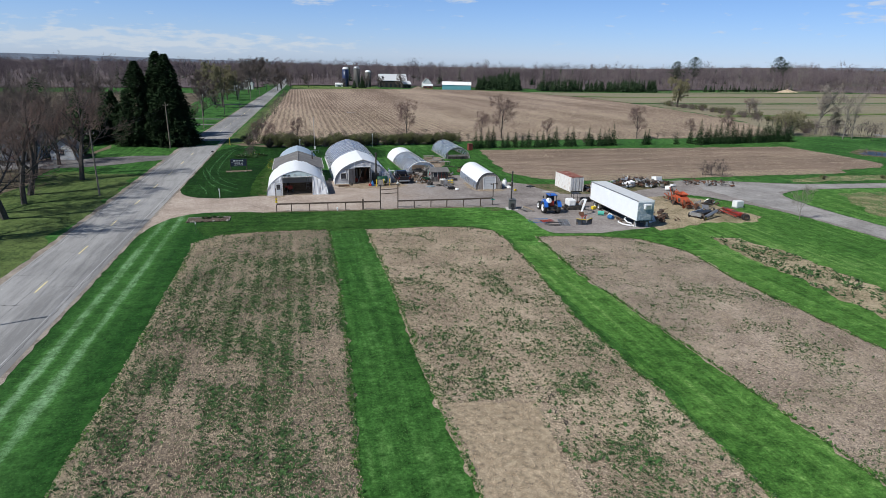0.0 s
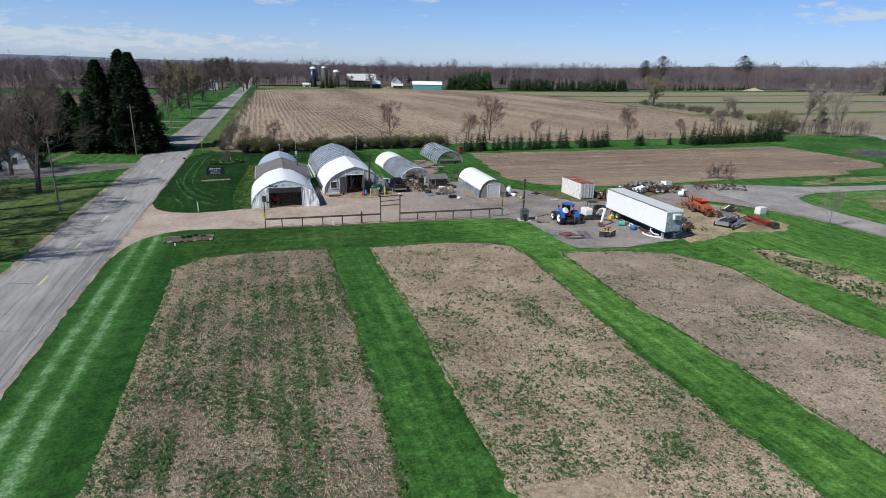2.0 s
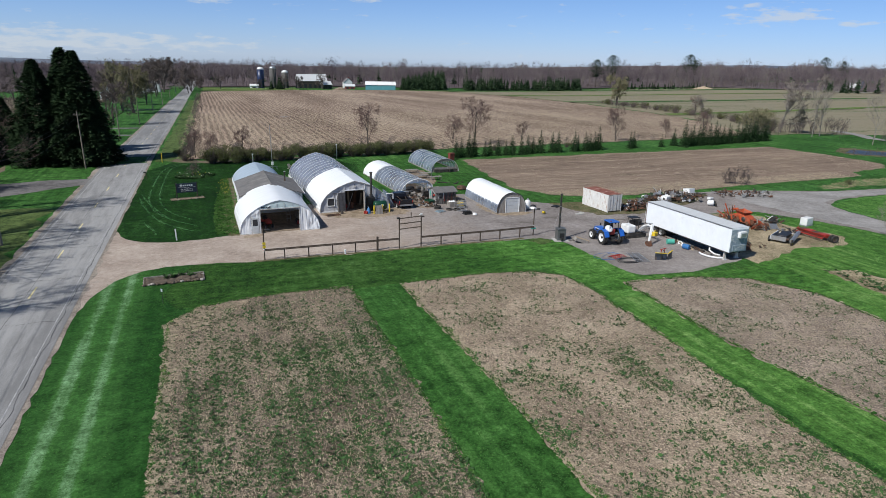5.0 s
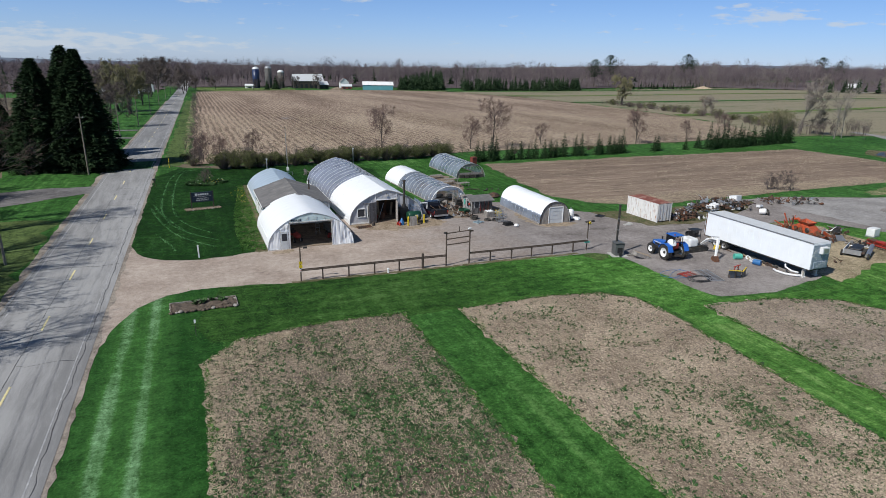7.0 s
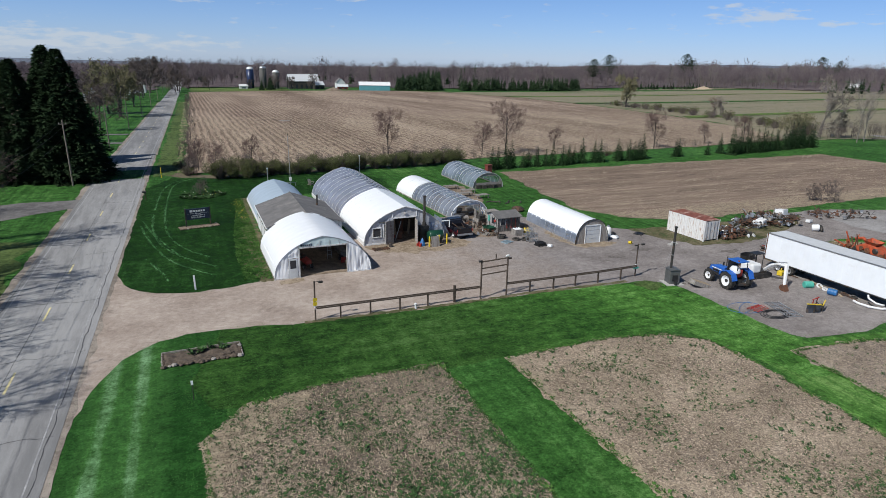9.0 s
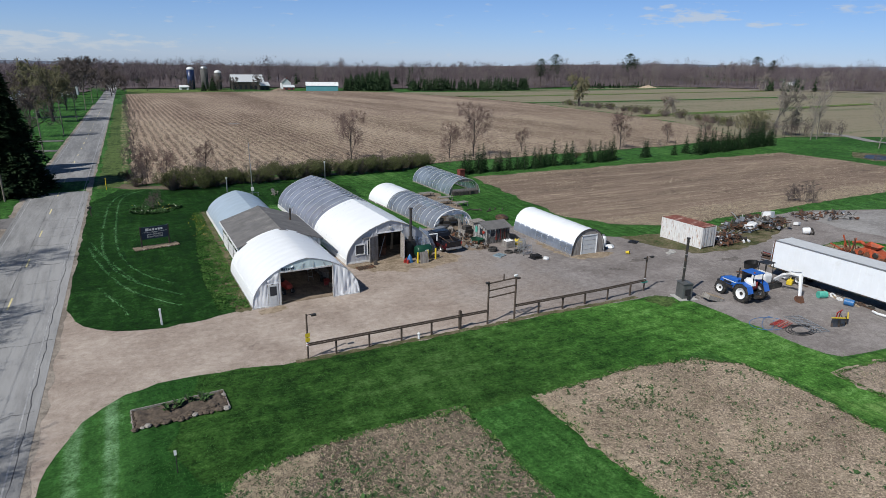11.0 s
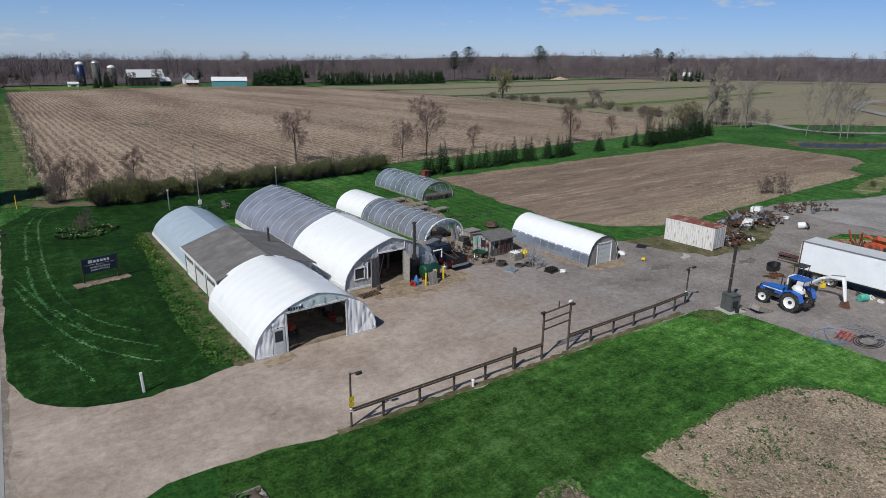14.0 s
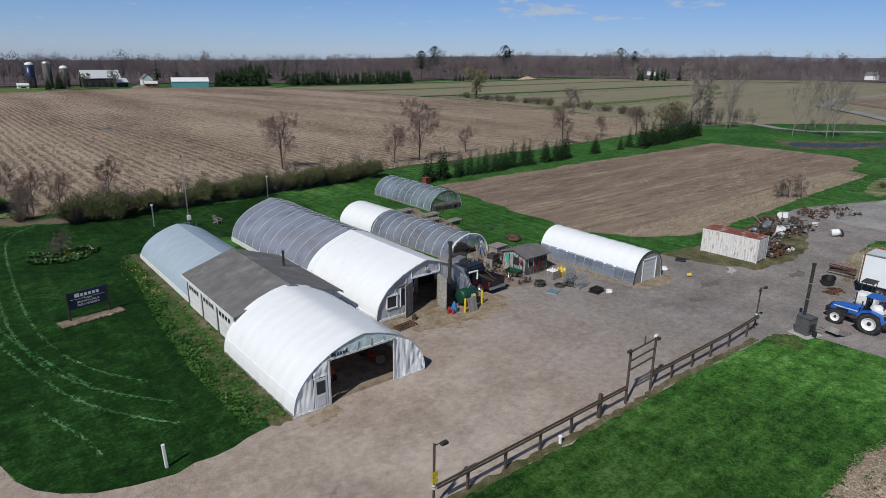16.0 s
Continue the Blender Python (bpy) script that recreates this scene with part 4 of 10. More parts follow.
# tyre tracks pressed into the lawn beside the sign
TRACKS = ([(-10.8, 160.0), (-13.4, 158.0), (-15.0, 153.4), (-15.5, 146.3), (-15.8, 136.6), (-15.8, 126.8), (-14.9, 119.9), (-13.3, 115.4), (-11.1, 112.1)],
          [(-11.8, 158.5), (-14.9, 157.5), (-16.4, 151.0), (-16.9, 144.3), (-17.2, 135.2), (-17.3, 127.6), (-16.6, 120.8), (-15.3, 115.9), (-13.5, 112.3), (-10.6, 108.6)],
          [(-18.6, 128.2), (-17.8, 122.9), (-16.5, 116.8), (-15.0, 111.9), (-13.1, 108.6), (-11.1, 106.0)],
          [(-18.4, 130.5), (-17.6, 126.0), (-16.4, 121.4), (-15.2, 117.2), (-14.1, 113.9)],
          [(-17.4, 113.5), (-16.6, 110.6), (-15.6, 108.0), (-15.0, 104.8)])
rnd = random.Random(23)
for pts in TRACKS:
    q = [Vector(p) for p in pts]
    for _ in range(3):
        q = [q[0]] + [x for i in range(len(q) - 1) for x in (q[i].lerp(q[i + 1], 0.25), q[i].lerp(q[i + 1], 0.75))] + [q[-1]]
    # many flattened scraps of turf along the wheel's way, thinning towards both ends
    b = Build()
    total = sum((q[i + 1] - q[i]).length for i in range(len(q) - 1))
    for i in range(len(q) - 1):
        seg = q[i + 1] - q[i]
        if seg.length < 1e-4:
            continue
        d = seg.normalized()
        nor = Vector((-d.y, d.x))
        for _ in range(max(1, int(seg.length * 22))):
            p = q[i] + seg * rnd.random() + nor * rnd.gauss(0, 0.075)
            ln, w = rnd.uniform(0.06, 0.22), rnd.uniform(0.02, 0.06)
            if noise.noise((p.x * 0.9, p.y * 0.5, 4)) < -0.22 + 0.5 * rnd.random() - 0.25:
                continue
            a, e = d * ln, nor * w
            b.add([(p.x - a.x, p.y - a.y, 0.05), (p.x + e.x, p.y + e.y, 0.06), (p.x + a.x, p.y + a.y, 0.055), (p.x - e.x, p.y - e.y, 0.06)], [(0, 3, 2, 1)])
    tagged(solo("tyre_track", b, M_TRACK, "faint pale wheel track pressed into the lawn"), "faint pale wheel track pressed into the lawn", "", "", "stuff")

# wooded hills on the horizon, their blue a painted haze
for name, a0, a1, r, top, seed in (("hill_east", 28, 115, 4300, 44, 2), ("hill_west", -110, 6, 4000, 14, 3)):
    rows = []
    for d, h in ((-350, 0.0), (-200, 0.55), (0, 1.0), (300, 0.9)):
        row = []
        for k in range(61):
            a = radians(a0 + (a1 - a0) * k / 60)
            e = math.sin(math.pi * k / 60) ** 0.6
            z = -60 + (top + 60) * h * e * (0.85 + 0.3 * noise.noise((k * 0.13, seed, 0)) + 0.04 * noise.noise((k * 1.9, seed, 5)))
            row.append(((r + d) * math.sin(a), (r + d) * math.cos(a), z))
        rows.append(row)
    solo(name, Build().grid(rows), M_HAZEHILL, "low wooded hills on the horizon", "", "", "structure")

# worn earth, damp patches and a puddle
for pts, mat, lift, label in (
        ([(29.0, 103.2), (30.6, 101.9), (33.0, 101.6), (35.4, 102.3), (34.8, 103.4), (30, 103.6)], M_OCHRE, 0.016, "ochre earth before the small hoop house"),
        ([(29.2, 103.5), (29.75, 103.5), (29.7, 111), (28.9, 109), (28.8, 105)], M_OCHRE, 0.016, "ochre earth along the small hoop house"),
        ([(6.0, 110.2), (7.0, 107.6), (9.5, 107.0), (12.5, 108.3), (12.4, 110.2)], M_OCHRE, 0.016, "earth trodden out of the greenhouse door"),
        ([(27.4, 90.0), (27.9, 88.2), (29.4, 87.9), (30.4, 89.0), (30.3, 90.2)], M_OLIVE, 0.016, "worn yellowed grass by the boiler"),
        ([(-5.4, 102.2), (-4.9, 100.9), (-2.6, 101.2), (-2.8, 102.3)], M_OCHRE, 0.016, "earth before the greenhouse front"),
        ([(34.0, 99.4), (35.2, 98.6), (37.4, 98.5), (37.0, 99.6)], M_OIL, 0.017, "dark damp stain on the gravel"),
        ([(30.0, 98.0), (31.2, 97.2), (33.0, 97.6), (31.6, 98.4)], M_OIL, 0.017, "dark damp stain on the gravel"),
        ([(44.0, 95.3), (46.0, 94.6), (47.5, 95.2), (46.0, 95.9)], M_OIL, 0.017, "dark damp stain on the gravel")):
    sheet("worn_patch", rag(rounded(pts, 1), 0.25, 0.35, 0.8, pts[0][0]), mat, lift, label)
sheet("worn_patch", rag([(18.8, 112.0), (20.5, 109.6), (23.0, 109.9), (23.4, 111.6), (27.4, 111.2), (28.8, 113), (28.6, 119.8), (24, 120.4), (19.4, 118.6)], 0.4, 0.5, 1.2, 61), M_DIRT, 0.017, "dark trodden earth round the garden shed")
sheet("worn_patch", rag([(5.8, 110.9), (6.4, 108.6), (9.5, 106.6), (13.5, 106.8), (17.5, 107.4), (18.6, 108.8), (16.8, 110.9)], 0.4, 0.6, 1.4, 62), M_OCHRE, 0.0155, "brown trodden earth before the greenhouse")
sheet("fence_foot", rag([(-4.6, 91.6), (6, 91.3), (16, 91.3), (27.5, 91.0), (27.4, 90.45), (16, 90.8), (6, 90.75), (-4.6, 91.05)], 0.3, 0.16, 0.7, 63), M_EDGE, 0.0185, "worn earth and dead grass at the foot of the fence")
sheet("side_lane", rag([(78.2, -39), (83.4, -39), (83.2, 45), (82.0, 71), (81.5, 84), (81.9, 90.8), (84.3, 95.0), (92.5, 97.5), (109, 96.8), (189, 92.5), (189, 95.5), (114, 99.9), (97, 100.6), (91.4, 101.8), (84.1, 104), (77, 106.4), (73, 105.0), (72, 99), (73.0, 91), (75.2, 81), (76.9, 66), (78, 45)], 0.8, 0.5, 2.5, 64), M_LANEGRAVEL, 0.02, "pale grey gravel side lane with a fork")
# green strips across the far pastures
for pts, mat in (([(199, 566), (330, 560), (470, 480), (600, 440), (600, 425), (460, 462), (330, 540), (200, 548)], M_GRASS), ([(210, 470), (330, 440), (460, 400), (460, 392), (330, 428), (211, 452)], M_MEADOW),
                 ([(206, 372), (300, 350), (420, 330), (420, 324), (300, 342), (205, 362)], M_GRASS), ([(190, 262), (260, 262), (380, 270), (380, 264), (260, 254), (187, 252)], M_MEADOW)):
    sheet("pasture_strip", rag(pts, 5.0, 1.5, 14.0, pts[0][1]), mat, 0.40, "green strip across the far pasture", cut=20.0)
sheet("puddle", rag([(19.6, 279), (21.5, 277.6), (24, 278.4), (23.6, 281), (21, 282)], 0.6, 0.4, 1.2, 48), M_WATER, 0.13, "small puddle in the stubble field")

# ---- plants ----
def bare_limbs(seed, height, spread=0.55, levels=5, trunk=0.22, fork=0.25, twigs=3, up=0.25, wander=0.10, thin=0.010):
    """Trunk and branches of a leafless tree: two meshes, thick wood and fine wood."""
    r = random.Random(seed)
    wood, fine, limbs = Build(), Build(), []

    def grow(p, d, length, rad, level):
        n = 4 if level < 2 else 2 if level < levels else 1
        pts, radii, q = [p], [rad], Vector(d)
        for k in range(n):
            q = (q + Vector((r.gauss(0, 1), r.gauss(0, 1), r.gauss(0, 0.6) + up)) * ((wander if level == 0 else 0.10) + 0.03 * level)).normalized()
            pts.append(pts[-1] + q * (length / n))
            radii.append(max(rad * (1 - 0.62 * (k + 1) / n), thin))
        if level == 1:
            limbs.append(Build())
        (wood if level == 0 else limbs[-1] if level == 1 else fine).tube(pts, radii, 6 if level == 0 else (4 if level == 1 else 3), False)
        if level >= levels:
            return
        kids = (r.randint(7, 9) if level == 0 else r.randint(4, 6) if level < levels - 1 else twigs + 1)
        for k in range(kids):
            t = fork + (1 - fork) * (k + r.random()) / kids if level == 0 else 0.25 + 0.75 * (k + r.random()) / kids
            i = min(int(t * n), n - 1)
            at = pts[i].lerp(pts[i + 1], t * n - i)
            a = r.uniform(0, math.tau)
            side = q.cross(Vector((math.cos(a), math.sin(a), 0.3))).normalized()
            ang = spread * r.uniform(0.7, 1.4)
            nd = (q * math.cos(ang) + side * math.sin(ang)).normalized()
            grow(at, nd, length * r.uniform(0.45, 0.72) * (1.15 - 0.45 * t), radii[i] * r.uniform(0.4, 0.62), level + 1)

    grow(Vector((0, 0, -0.1)), Vector((r.gauss(0, 0.03), r.gauss(0, 0.03), 1)), height * 0.72, height * trunk * 0.1, 0)
    return wood, fine, limbs


def bare_tree(name, seed, height, label, bark, twig, **kw):
    wood, fine, limbs = bare_limbs(seed, height, **kw)
    ob = thing(name, Matrix(), label, "tree")
    part("trunk", wood, bark, ob)
    for limb in limbs:
        part("limb", limb, bark, ob)
    part("crown", fine, twig, ob)
    return ob


def place(ob, spots, r):
    """Copies of a plant at (x, y, scale); the first stands at the first spot."""
    for i, (x, y, s) in enumerate(spots):
        m = Matrix.Translation((x, y, fall(x, y))) @ Matrix.Rotation(r.uniform(0, 6.28), 4, "Z")
        if i == 0:
            ob.matrix_basis, ob.scale = m, (s, s, s)
        else:
            ob2 = copy_thing(ob, m)
            ob2.scale = (s, s, s * r.uniform(0.93, 1.07))


def conifer_parts(seed, height, width, tiers, arms, droop=0.35, tufts=5, base=0.04, power=0.85, grain=1.0, loose=0.8, round_top=False):
    """Trunk and needles of a spruce: whorls of drooping branches made of small ragged tufts."""
    r = random.Random(seed)
    wood, needles = Build(), Build()
    wood.tube([(0, 0, -0.1), (0, 0, height * 0.95)], [height * 0.016, 0.02], 6)
    for i in range(tiers):
        t = i / (tiers - 1)
        z = height * (base + (0.97 - base) * t)
        reach = width * (math.sin(math.pi * (0.15 + 0.8 * t)) ** 0.7 if round_top else (1 - t) ** power) * r.uniform(0.82, 1.08) + 0.12
        a0 = r.uniform(0, 6.28)
        for k in range(max(4, int(arms * (1 - 0.6 * t)))):
            a = a0 + k * math.tau / max(4, int(arms * (1 - 0.6 * t))) + r.uniform(-0.25, 0.25)
            z = height * (base + (0.97 - base) * t) + r.uniform(-loose, loose) * height / tiers
            ln = reach * r.uniform(0.65, 1.1)
            for j in range(tufts):
                u = (j + r.random()) / tufts
                d = ln * (0.15 + 0.85 * u)
                c = Vector((math.cos(a) * d, math.sin(a) * d, z - droop * d * u + r.uniform(-0.15, 0.15) * height / tiers))
                s = (0.26 + 0.2 * (1 - u)) * max(ln, 0.3) * r.uniform(0.7, 1.3) * grain
                out = Vector((math.cos(a), math.sin(a), -0.25 - droop * u))
                for w in (-1, 1):
                    e = a + w * r.uniform(0.5, 1.3)
                    side = Vector((math.cos(e), math.sin(e), r.uniform(-0.5, 0.2)))
                    n = len(needles.v)
                    needles.v += [tuple(c - out * s * 0.3), tuple(c + side * s * r.uniform(0.5, 0.9)), tuple(c + out * s * r.uniform(0.8, 1.2)), tuple(c + Vector((0, 0, s * 0.28)))]
                    needles.f += [(n, n + 1, n + 3), (n + 1, n + 2, n + 3)]
    return wood, needles


def dense_conifer(name, seed, height, width, tufts, label, mat, base=0.02, power=0.55, size=0.5, oval=False, lump=0.35):
    """A heavy old conifer: thousands of small drooping sprays over a lumpy crown, with a darker inside."""
    r = random.Random(seed)
    wood, needles = Build(), Build()
    wood.tube([(0, 0, -0.1), (0, 0, height * 0.9)], [height * 0.016, 0.03], 6)
    v, f = needles.v, needles.f
    for _ in range(tufts):
        t = (1 - math.sqrt(1 - r.random()) if r.random() < 0.93 else r.uniform(0.75, 1.0)) if not oval else r.random()
        a = r.uniform(0, math.tau)
        z = height * (base + (1 - base) * t)
        shape = math.sin(math.pi * (0.08 + 0.88 * t)) ** 0.6 if oval else (1 - t) ** power * min(1, 0.82 + t * 1.5)
        lobes = 1 + lump * (noise.noise((math.cos(a) * 2.2, math.sin(a) * 2.2, z * 0.32 + seed)) + 0.6 * noise.noise((math.cos(a) * 6, math.sin(a) * 6, z * 0.9 + seed)))
        d = (width * shape * lobes + 0.15) * (r.uniform(0.35, 0.8) if r.random() < 0.3 else r.uniform(0.8, 1.04))
        out = Vector((math.cos(a), math.sin(a), 0))
        c = out * d + Vector((0, 0, z - 0.12 * d))
        ln = size * r.uniform(0.6, 1.4)
        for _k in range(3):
            e = a + r.uniform(-0.9, 0.9)
            tip = c + Vector((math.cos(e) * ln, math.sin(e) * ln, r.uniform(-0.55, 0.35) * ln))
            w = Vector((-math.sin(e), math.cos(e), r.uniform(-0.5, 0.5))) * ln * 0.3
            n = len(v)
            v += [tuple(c - w), tuple(c + w), tuple(tip)]
            f.append((n, n + 1, n + 2))
    ob = thing(name, Matrix(), label, "tree")
    part("trunk", wood, M_BARK, ob)
    part("crown", needles, mat, ob)
    return ob


def conifer(name, seed, height, width, tiers, arms, label, mat, **kw):
    wood, needles = conifer_parts(seed, height, width, tiers, arms, **kw)
    ob = thing(name, Matrix(), label, "tree")
    part("trunk", wood, M_BARK, ob)
    part("crown", needles, mat, ob)
    return ob


def bush_parts(seed, w, h, leaves, twigs=40, size=0.16):
    r = random.Random(seed)
    wood, leaf = Build(), Build()
    for _ in range(twigs):
        a, t = r.uniform(0, 6.28), r.uniform(0.1, 1)
        top = Vector((math.cos(a) * w * t * 0.9, math.sin(a) * w * t * 0.9, h * r.uniform(0.6, 1.1) * (1 - 0.35 * t)))
        wood.tube([(top.x * 0.15, top.y * 0.15, -0.05), tuple(top * 0.6 + Vector((r.uniform(-.1, .1), r.uniform(-.1, .1), 0.1))), tuple(top)], [0.03, 0.02, 0.008], 3, False)
    lobes = [(r.uniform(0, 6.28), r.uniform(0.15, 0.75) * w, r.uniform(0.35, 0.75) * h, r.uniform(0.3, 0.5)) for _ in range(9)]
    for _ in range(leaves):
        a, d, z, s = r.choice(lobes)
        v = Vector((r.gauss(0, 1), r.gauss(0, 1), r.gauss(0, 1)))
        v = v.normalized() * r.uniform(0.5, 1.0)
        c = Vector((math.cos(a) * d + v.x * w * s, math.sin(a) * d + v.y * w * s, max(0.05, z + v.z * h * s * 0.8)))
        p = [c + Vector((r.uniform(-1, 1), r.uniform(-1, 1), r.uniform(-1, 1))) * size for _ in range(3)]
        n = len(leaf.v)
        leaf.v += [tuple(x) for x in p]
        leaf.f.append((n, n + 1, n + 2))
    return wood, leaf


def bush(name, seed, w, h, leaves, label, mat, **kw):
    wood, leaf = bush_parts(seed, w, h, leaves, **kw)
    ob = thing(name, Matrix(), label, "bush")
    tagged(part("stem_mass", wood, M_TWIG, ob), "", "", "", "stuff")
    part("foliage", leaf, mat, ob)
    return ob


def stuff_mesh(name, vs, fs, mat, label):
    me = bpy.data.meshes.new(name)
    me.vertices.add(len(vs))
    me.vertices.foreach_set("co", np.asarray(vs, dtype=np.float32).ravel())
    n = len(fs)
    me.loops.add(n * 3)
    me.loops.foreach_set("vertex_index", np.asarray(fs, dtype=np.int32).ravel())
    me.polygons.add(n)
    me.polygons.foreach_set("loop_start", np.arange(0, n * 3, 3, dtype=np.int32))
    me.update(calc_edges=True)
    me.validate()
    me.materials.append(mat)
    return tagged(new(name, me), label, "", "", "stuff")


def far_tree(seed, kind, dense=(26,), wide=0.0054):
    """A leafless tree of few triangles, one metre high, for the distant woods."""
    r = np.random.RandomState(seed)
    v, f = [], []

    def blade(p, q, w):
        d = q - p
        s = np.cross(d, r.normal(size=3))
        s = s / (np.linalg.norm(s) + 1e-9) * w
        n = len(v)
        v.extend([p - s, p + s, q])
        f.append((n, n + 1, n + 2))

    if kind == "bare":
        lean = r.normal(size=2) * 0.02
        for w in range(3):
            blade(np.array([0, 0, -0.02]), np.array([lean[0], lean[1], 0.70]), 0.007)
        lobes = [(r.uniform(0, 6.28), r.uniform(0.02, 0.17), r.uniform(0.42, 0.80), r.uniform(0.12, 0.20)) for _ in range(7)]
        for a, d, z, s in lobes:
            mid = np.array([np.cos(a) * d, np.sin(a) * d, z])
            root = np.array([0, 0, max(0.2, z - 0.3 - d)])
            blade(root, mid, 0.006)
            for k in range(dense[0]):
                v3 = r.normal(size=3)
                v3 /= np.linalg.norm(v3) + 1e-9
                tip = mid + v3 * s * r.uniform(0.35, 1.0) * np.array([1, 1, 0.95])
                p0 = tip - (tip - root) / (np.linalg.norm(tip - root) + 1e-9) * r.uniform(0.025, 0.06)
                blade(p0, tip, wide)
    else:
        for k in range(80):
            z = r.uniform(0.05, 0.97)
            a, ln = r.uniform(0, 6.28), 0.25 * (1 - z) ** 0.8 + 0.02
            c = np.array([0, 0, z])
            blade(c + np.array([0, 0, 0.03]), c + np.array([np.cos(a) * ln, np.sin(a) * ln, -0.04]), 0.055 * (1.1 - z))
        blade(np.array([0, 0, 0]), np.array([0, 0, 1.0]), 0.02)
    return np.array(v), np.array(f)


def stand(name, spots, kind, mat, label, seed):
    """Many far trees joined into one mesh; spots are (x, y, height, width)."""
    r = np.random.RandomState(seed)
    kinds = [far_tree(seed * 10 + k, kind, (24,), 0.0085) if mat == M_HAZEWOODS else far_tree(seed * 10 + k, kind) for k in range(6)]
    vs, fs, n = [], [], 0
    for x, y, h, w in spots:
        v, f = kinds[r.randint(6)]
        a = r.uniform(0, 6.28)
        c, s = np.cos(a) * w, np.sin(a) * w
        vs.append(np.stack([v[:, 0] * c - v[:, 1] * s + x, v[:, 0] * s + v[:, 1] * c + y, v[:, 2] * h + fall(x, y)], 1))
        fs.append(f + n)
        n += len(v)
    return stuff_mesh(name, np.concatenate(vs), np.concatenate(fs), mat, label)


def scatter(r, n, pts, h0, h1):
    """n spots inside an outline, with a height and a width."""
    xs, ys = [p[0] for p in pts], [p[1] for p in pts]
    out = []
    while len(out) < n:
        x, y = r.uniform(min(xs), max(xs)), r.uniform(min(ys), max(ys))
        if inside(x, y, pts):
            h = r.uniform(h0, h1) * (1.0 + 0.42 * noise.noise((x / 60, y / 60, 3)) + 0.32 * noise.noise((x / 20, y / 20, 8)))
            out.append((x, y, h, h * r.uniform(0.85, 1.25)))
    return out


rnd = random.Random(21)
# far woods, front edge to back
NORTH = [(-5, 640), (60, 665), (140, 670), (210, 640), (330, 600), (420, 590), (470, 540), (560, 560), (700, 720), (500, 950), (100, 1050), (-40, 1000), (-12, 700)]
stand("far_woods_north", scatter(rnd, 1350, NORTH, 17, 28), "bare", M_HAZEWOODS, "grey-brown leafless woods behind the far fields", 3)
stand("far_woods_east", scatter(rnd, 1100, [(460, 545), (480, 440), (560, 380), (640, 330), (900, 300), (1300, 420), (1000, 800), (700, 720)], 16, 26), "bare", M_HAZEWOODS, "grey-brown leafless woods beyond the meadow", 4)
stand("far_woods_south_east", scatter(rnd, 650, [(640, 290), (700, 150), (950, 60), (1500, 60), (1500, 420), (900, 330)], 12, 19), "bare", M_HAZEWOODS, "leafless woods beyond the highway", 5)
stand("woods_belt_north", scatter(rnd, 950, [(-600, 560), (-30, 600), (-20, 760), (0, 1000), (-700, 1100)], 18, 28), "bare", M_HAZEWOODS, "leafless woods along the far road", 6)
stand("woods_west", scatter(rnd, 60, [(-46, 172), (-62, 175), (-64, 230), (-52, 200)], 8, 14) + scatter(rnd, 650, [(-62, 175), (-70, 250), (-75, 460), (-60, 560), (-500, 600), (-500, 120), (-120, 90), (-85, 150)], 11, 18), "bare", M_WOODS, "dense leafless woods west of the road", 7)
stand("woods_west_near", scatter(rnd, 420, [(-46, 104), (-52, 120), (-62, 140), (-72, 172), (-150, 200), (-150, 104)], 9, 17), "bare", M_WOODS, "leafless woods behind the neighbour's house", 8)
stand("woods_horizon", [(r_ * math.sin(a), r_ * math.cos(a), rnd.uniform(16, 25), rnd.uniform(24, 40)) for a, r_ in ((radians(rnd.uniform(-62, 88)), 900 + 3000 * rnd.random() ** 1.3) for _ in range(1100))], "bare", M_HAZEWOODS, "far woods to the horizon", 9)
stand("far_evergreens", scatter(rnd, 110, [(166, 590), (176, 612), (216, 614), (208, 586)], 11, 16)
      + scatter(rnd, 200, [(226, 580), (330, 545), (332, 558), (228, 594)], 8, 12) + scatter(rnd, 50, [(380, 545), (450, 510), (455, 520), (385, 556)], 4, 7)
      + scatter(rnd, 60, [(-300, 700), (900, 660), (900, 1100), (-300, 1100)], 17, 22) + scatter(rnd, 14, [(452, 400), (480, 380), (520, 370), (500, 420)], 7, 12), "evergreen", M_DARKWOODS, "dark rows of young evergreens before the far woods", 10)
stand("far_woods_edge", scatter(rnd, 170, [(330, 556), (470, 462), (620, 364), (645, 385), (490, 490), (338, 578)], 9, 13), "bare", M_WOODS, "bushy leafless trees along the front of the far woods", 16)
# a line of scrub between the far fields
stand("field_scrub", [(x + rnd.gauss(0, 1.6), y + rnd.gauss(0, 4), rnd.uniform(2.0, 4.2), rnd.uniform(5, 8)) for x, y in
      ((Vector((213, 342)).lerp(Vector((196, 236)), t) if t < 0.7 else Vector((201, 268)).lerp(Vector((172, 182)), (t - 0.7) / 0.3)) for t in (rnd.random() for _ in range(130)))],
      "bare", M_WOODS, "low scrub along a ditch between fields", 11)
stand("roadside_scrub", [(-12.0 + rnd.gauss(0, 0.9) + (y - 165) * 0.012, y, rnd.uniform(2.0, 4.5), rnd.uniform(4, 6.5)) for y in (165 + 300 * rnd.random() ** 1.5 for _ in range(110))],
      "bare", M_WOODS, "bare scrub along the field edge by the road", 12)
